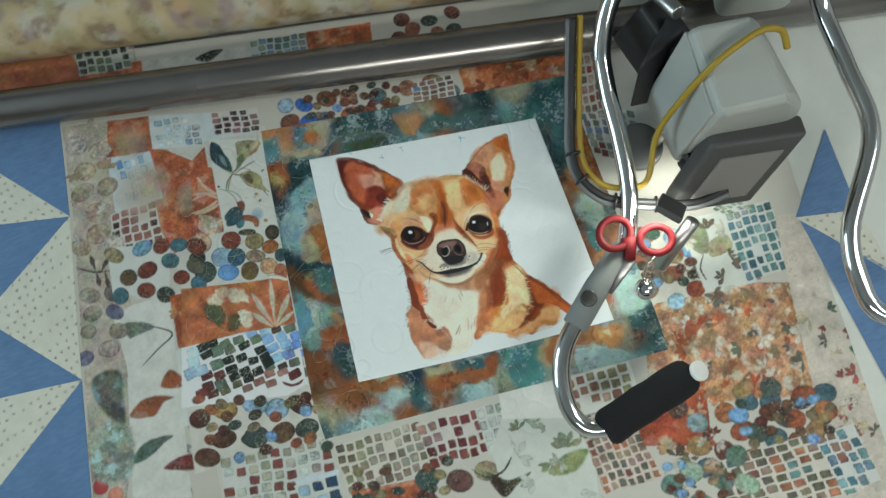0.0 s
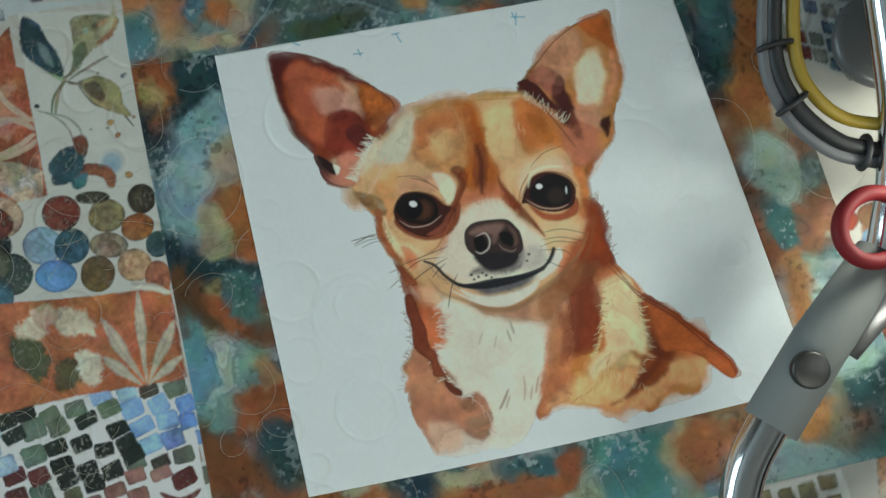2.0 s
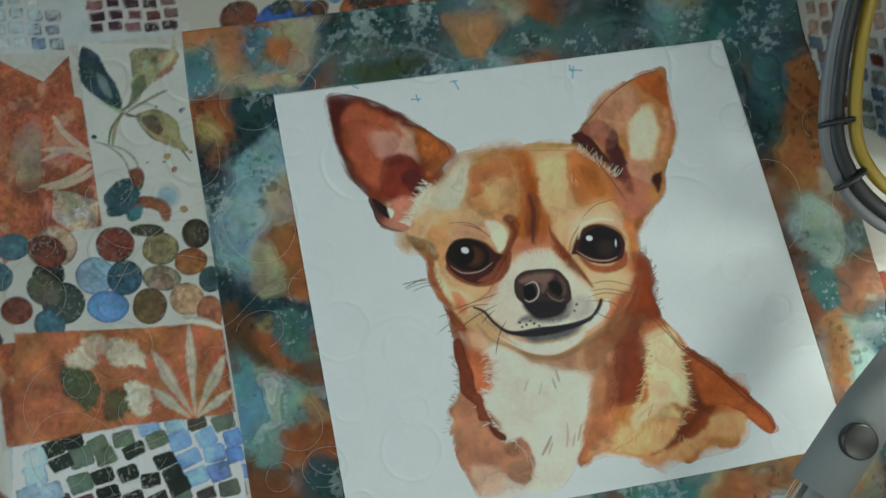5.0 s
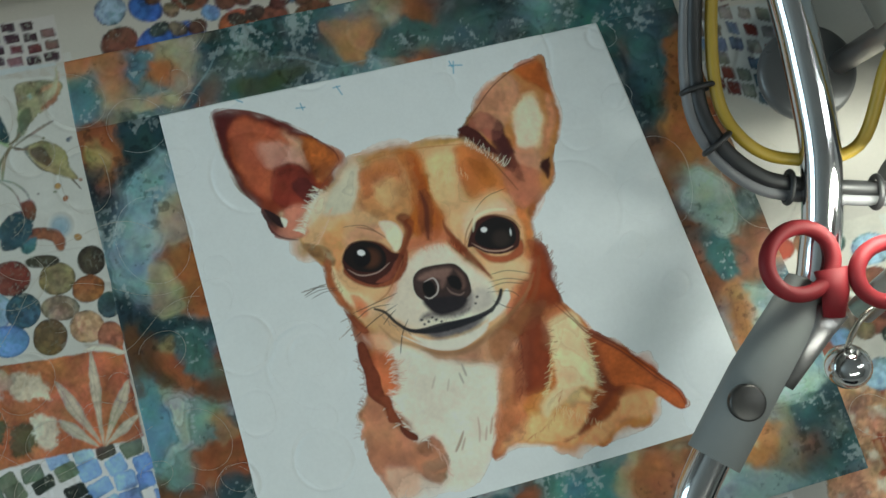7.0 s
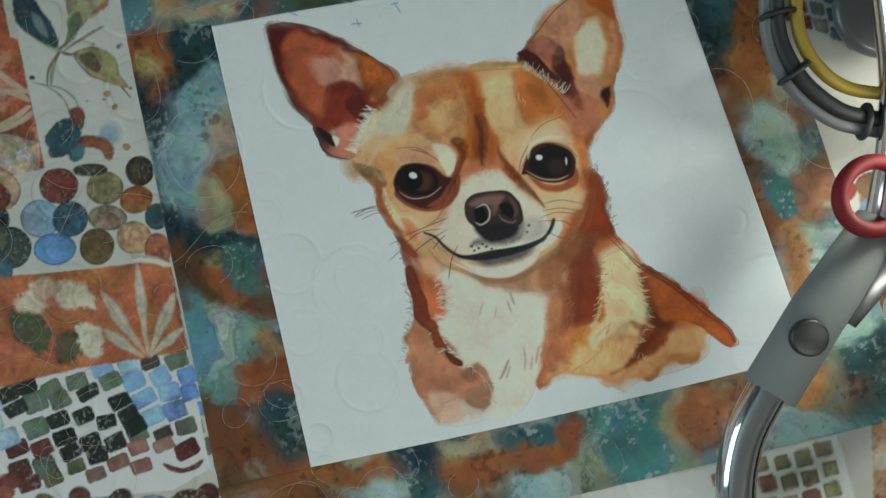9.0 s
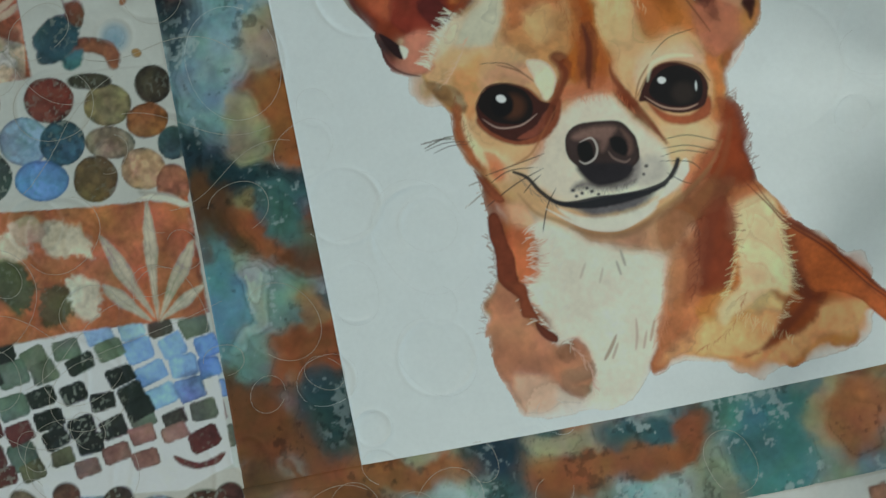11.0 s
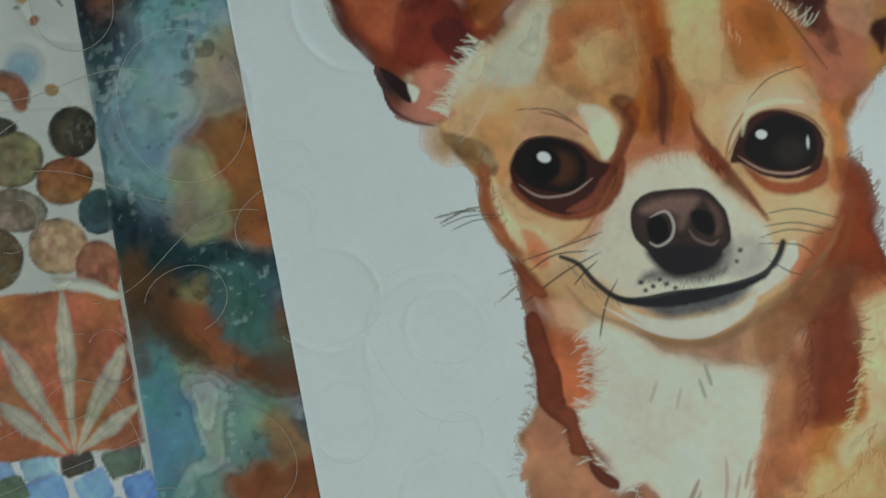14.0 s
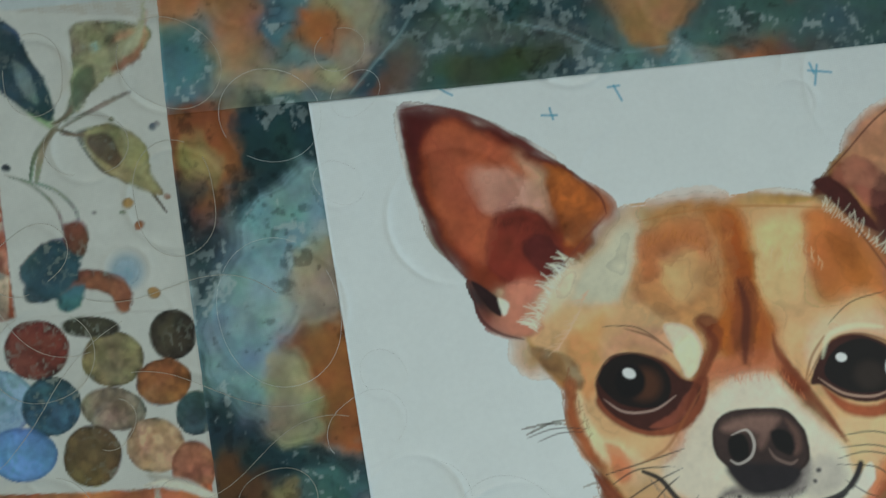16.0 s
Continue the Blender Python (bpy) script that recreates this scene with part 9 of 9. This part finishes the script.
# needle housing, foot and bead
mpart("needle_bar", tube(bmesh.new(), [V(.385, .135, .085), V(.350, .098, .030)], .0085, 20), STEEL)
mpart("presser_foot", disc(.030, .010, pose(.366, .245, .022), 40, .004), FOOTGREY, None, "smoky grey hopping foot plate")
mpart("foot_post", disc(.007, .07, pose(.385, .245, .055), 20), STEEL)
mpart("bead", (lambda b: (bmesh.ops.create_uvsphere(b, u_segments=24, v_segments=16, radius=.0125, matrix=Matrix.Translation((.320, .075, .058))), b)[1])(bmesh.new()), CHROME, None, "shiny metal bead on a chain")
mpart("bead_chain", tube(bmesh.new(), catmull([V(.320, .086, .064), V(.322, .095, .072), V(.330, .104, .078), V(.352, .112, .078)], 5), .0016, 8), BRASS)

# cables
mpart("cable", tube(bmesh.new(), catmull([V(.300, .37, .16), V(.287, .30, .10), V(.276, .245, .082), V(.279, .214, .080), V(.294, .191, .079), V(.312, .180, .079), V(.352, .166, .08), V(.392, .155, .085), V(.43, .16, .09)], 8), .0042, 12), BLACK, None, "black cable")
mpart("cable", tube(bmesh.new(), catmull([V(.296, .37, .157), V(.283, .30, .097), V(.271, .243, .080), V(.275, .210, .077), V(.291, .186, .076), V(.311, .174, .077), V(.352, .160, .078), V(.392, .150, .083), V(.43, .154, .09)], 8), .0034, 12), GREYCABLE, None, "grey cable")
mpart("cable", tube(bmesh.new(), catmull([V(.308, .37, .16), V(.296, .30, .10), V(.286, .245, .083), V(.290, .215, .080), V(.310, .195, .079), V(.345, .19, .09), V(.362, .232, .12), V(.380, .250, .175), V(.400, .262, .224), V(.425, .273, .234), V(.454, .283, .232), V(.474, .280, .226), V(.481, .266, .212)], 8), .0034, 12), YELLOW, None, "yellow cable")
for p, d in (((.2765, .243, .0815), 0), ((.279, .212, .079), 25), ((.309, .179, .078), 70), ((.352, .164, .08), 75)):
    bm = tube(bmesh.new(), [V(math.cos(k * math.tau / 20) * .0085, 0, math.sin(k * math.tau / 20) * .0065) for k in range(20)], .0016, 8, closed=True)
    bm.transform(pose(*p, 0, 0, d))
    mpart("cable_tie", bm, BLACK)

# ---- scissors ----
scissors = thing("scissors", "small scissors with red loop handles hooked over the chrome bar", "scissors", at=(0.338, 0.066, 0.09))
for cx, cy, rx, ry, a in ((.2885, .149, .0185, .0165, 25), (.3305, .1315, .0185, .0150, -5)):
    ring = [V(math.cos(k * math.tau / 40) * rx, math.sin(k * math.tau / 40) * ry, 0) for k in range(40)]
    bm = tube(bmesh.new(), ring, .0041, 12, closed=True)
    bm.transform(Matrix.Translation((-.298, -.123, -.09)) @ pose(cx, cy, .098, 0, 8, a))
    part("finger_loop", bm, RED, scissors)
bm = tube(bmesh.new(), [V(.004, .018, .008), V(.003, .006, .008), V(.000, -.006, .005)], lambda s: .0085 - .003 * s, 16, flat=.6)
part("shank", bm, RED, scissors)
bm = tube(bmesh.new(), [V(.001, -.003, .003), V(-.006, -.012, .001), V(-.03, -.036, -.003)], lambda s: .0088 - .006 * s, 14, flat=.3)
part("blade", bm, STEEL, scissors)

# ---- quilting thread on the cloth ----
def thread_line(points, material):
    bm = bmesh.new()
    xs, ys = np.array([q[0] for q in points], dtype=np.float32), np.array([q[1] for q in points], dtype=np.float32)
    inside = (xs > 0) & (xs < 322 - ys * .11) & (ys > 0) & (ys < 288 - xs * .064)
    zs = relief(xs, ys) + .62 + .35 * inside
    tube(bm, [Vector((a, c, e)) / 1000 for a, c, e in zip(xs, ys, zs)], .00006 if material is WHITETHREAD else .0001, 5)
    part("stitch_line", bm, material, quilt)


for k, (bx, by, br) in enumerate(BUBBLES):
    on_panel = -br < bx < 300 + br and -br * .6 < by < 285 + br * .6
    if not on_panel and not (-185 < bx < 20 and -60 < by < 330 and k % 2) and k % 6:
        continue
    calm = min(((bx - 145) / 98) ** 2 + ((by - 165) / 92) ** 2, ((bx - 185) / 105) ** 2 + ((by - 60) / 75) ** 2)
    at_ear = any(abs(bx - ex) < 42 + br and abs(by - ey) < 50 + br for ex, ey in ((70, 235), (222, 215)))
    if on_panel and (calm < 1.1 or at_ear):
        continue
    a0, sweep = RNG.uniform(0, 6.28), RNG.uniform(3.2, 6.1)
    n = int(8 + br * sweep / 2.2)
    wave, lobe = RNG.uniform(.06, .2), RNG.uniform(0, 6.28)
    turn = [a0 + sweep * i / n for i in range(n + 1)]
    reach = [br * (1 + wave * math.sin(2 * q + lobe)) for q in turn]
    thread_line([(bx + r * math.cos(q), by + r * math.sin(q)) for r, q in zip(reach, turn)], WHITETHREAD if on_panel else THREAD)
for k in range(8):
    x0, y0, a0, bend = RNG.uniform(-170, -60), RNG.uniform(-40, 320), RNG.uniform(-.6, .6), RNG.uniform(-.9, .9)
    pts, x1, y1 = [], x0, y0
    for i in range(36):
        if x1 > -3:
            break
        pts.append((x1, y1))
        ang = a0 + bend * math.sin(i / 9)
        x1, y1 = x1 + 2.2 * math.cos(ang), y1 + 2.2 * math.sin(ang)
    if len(pts) > 4:
        thread_line(pts, THREAD)
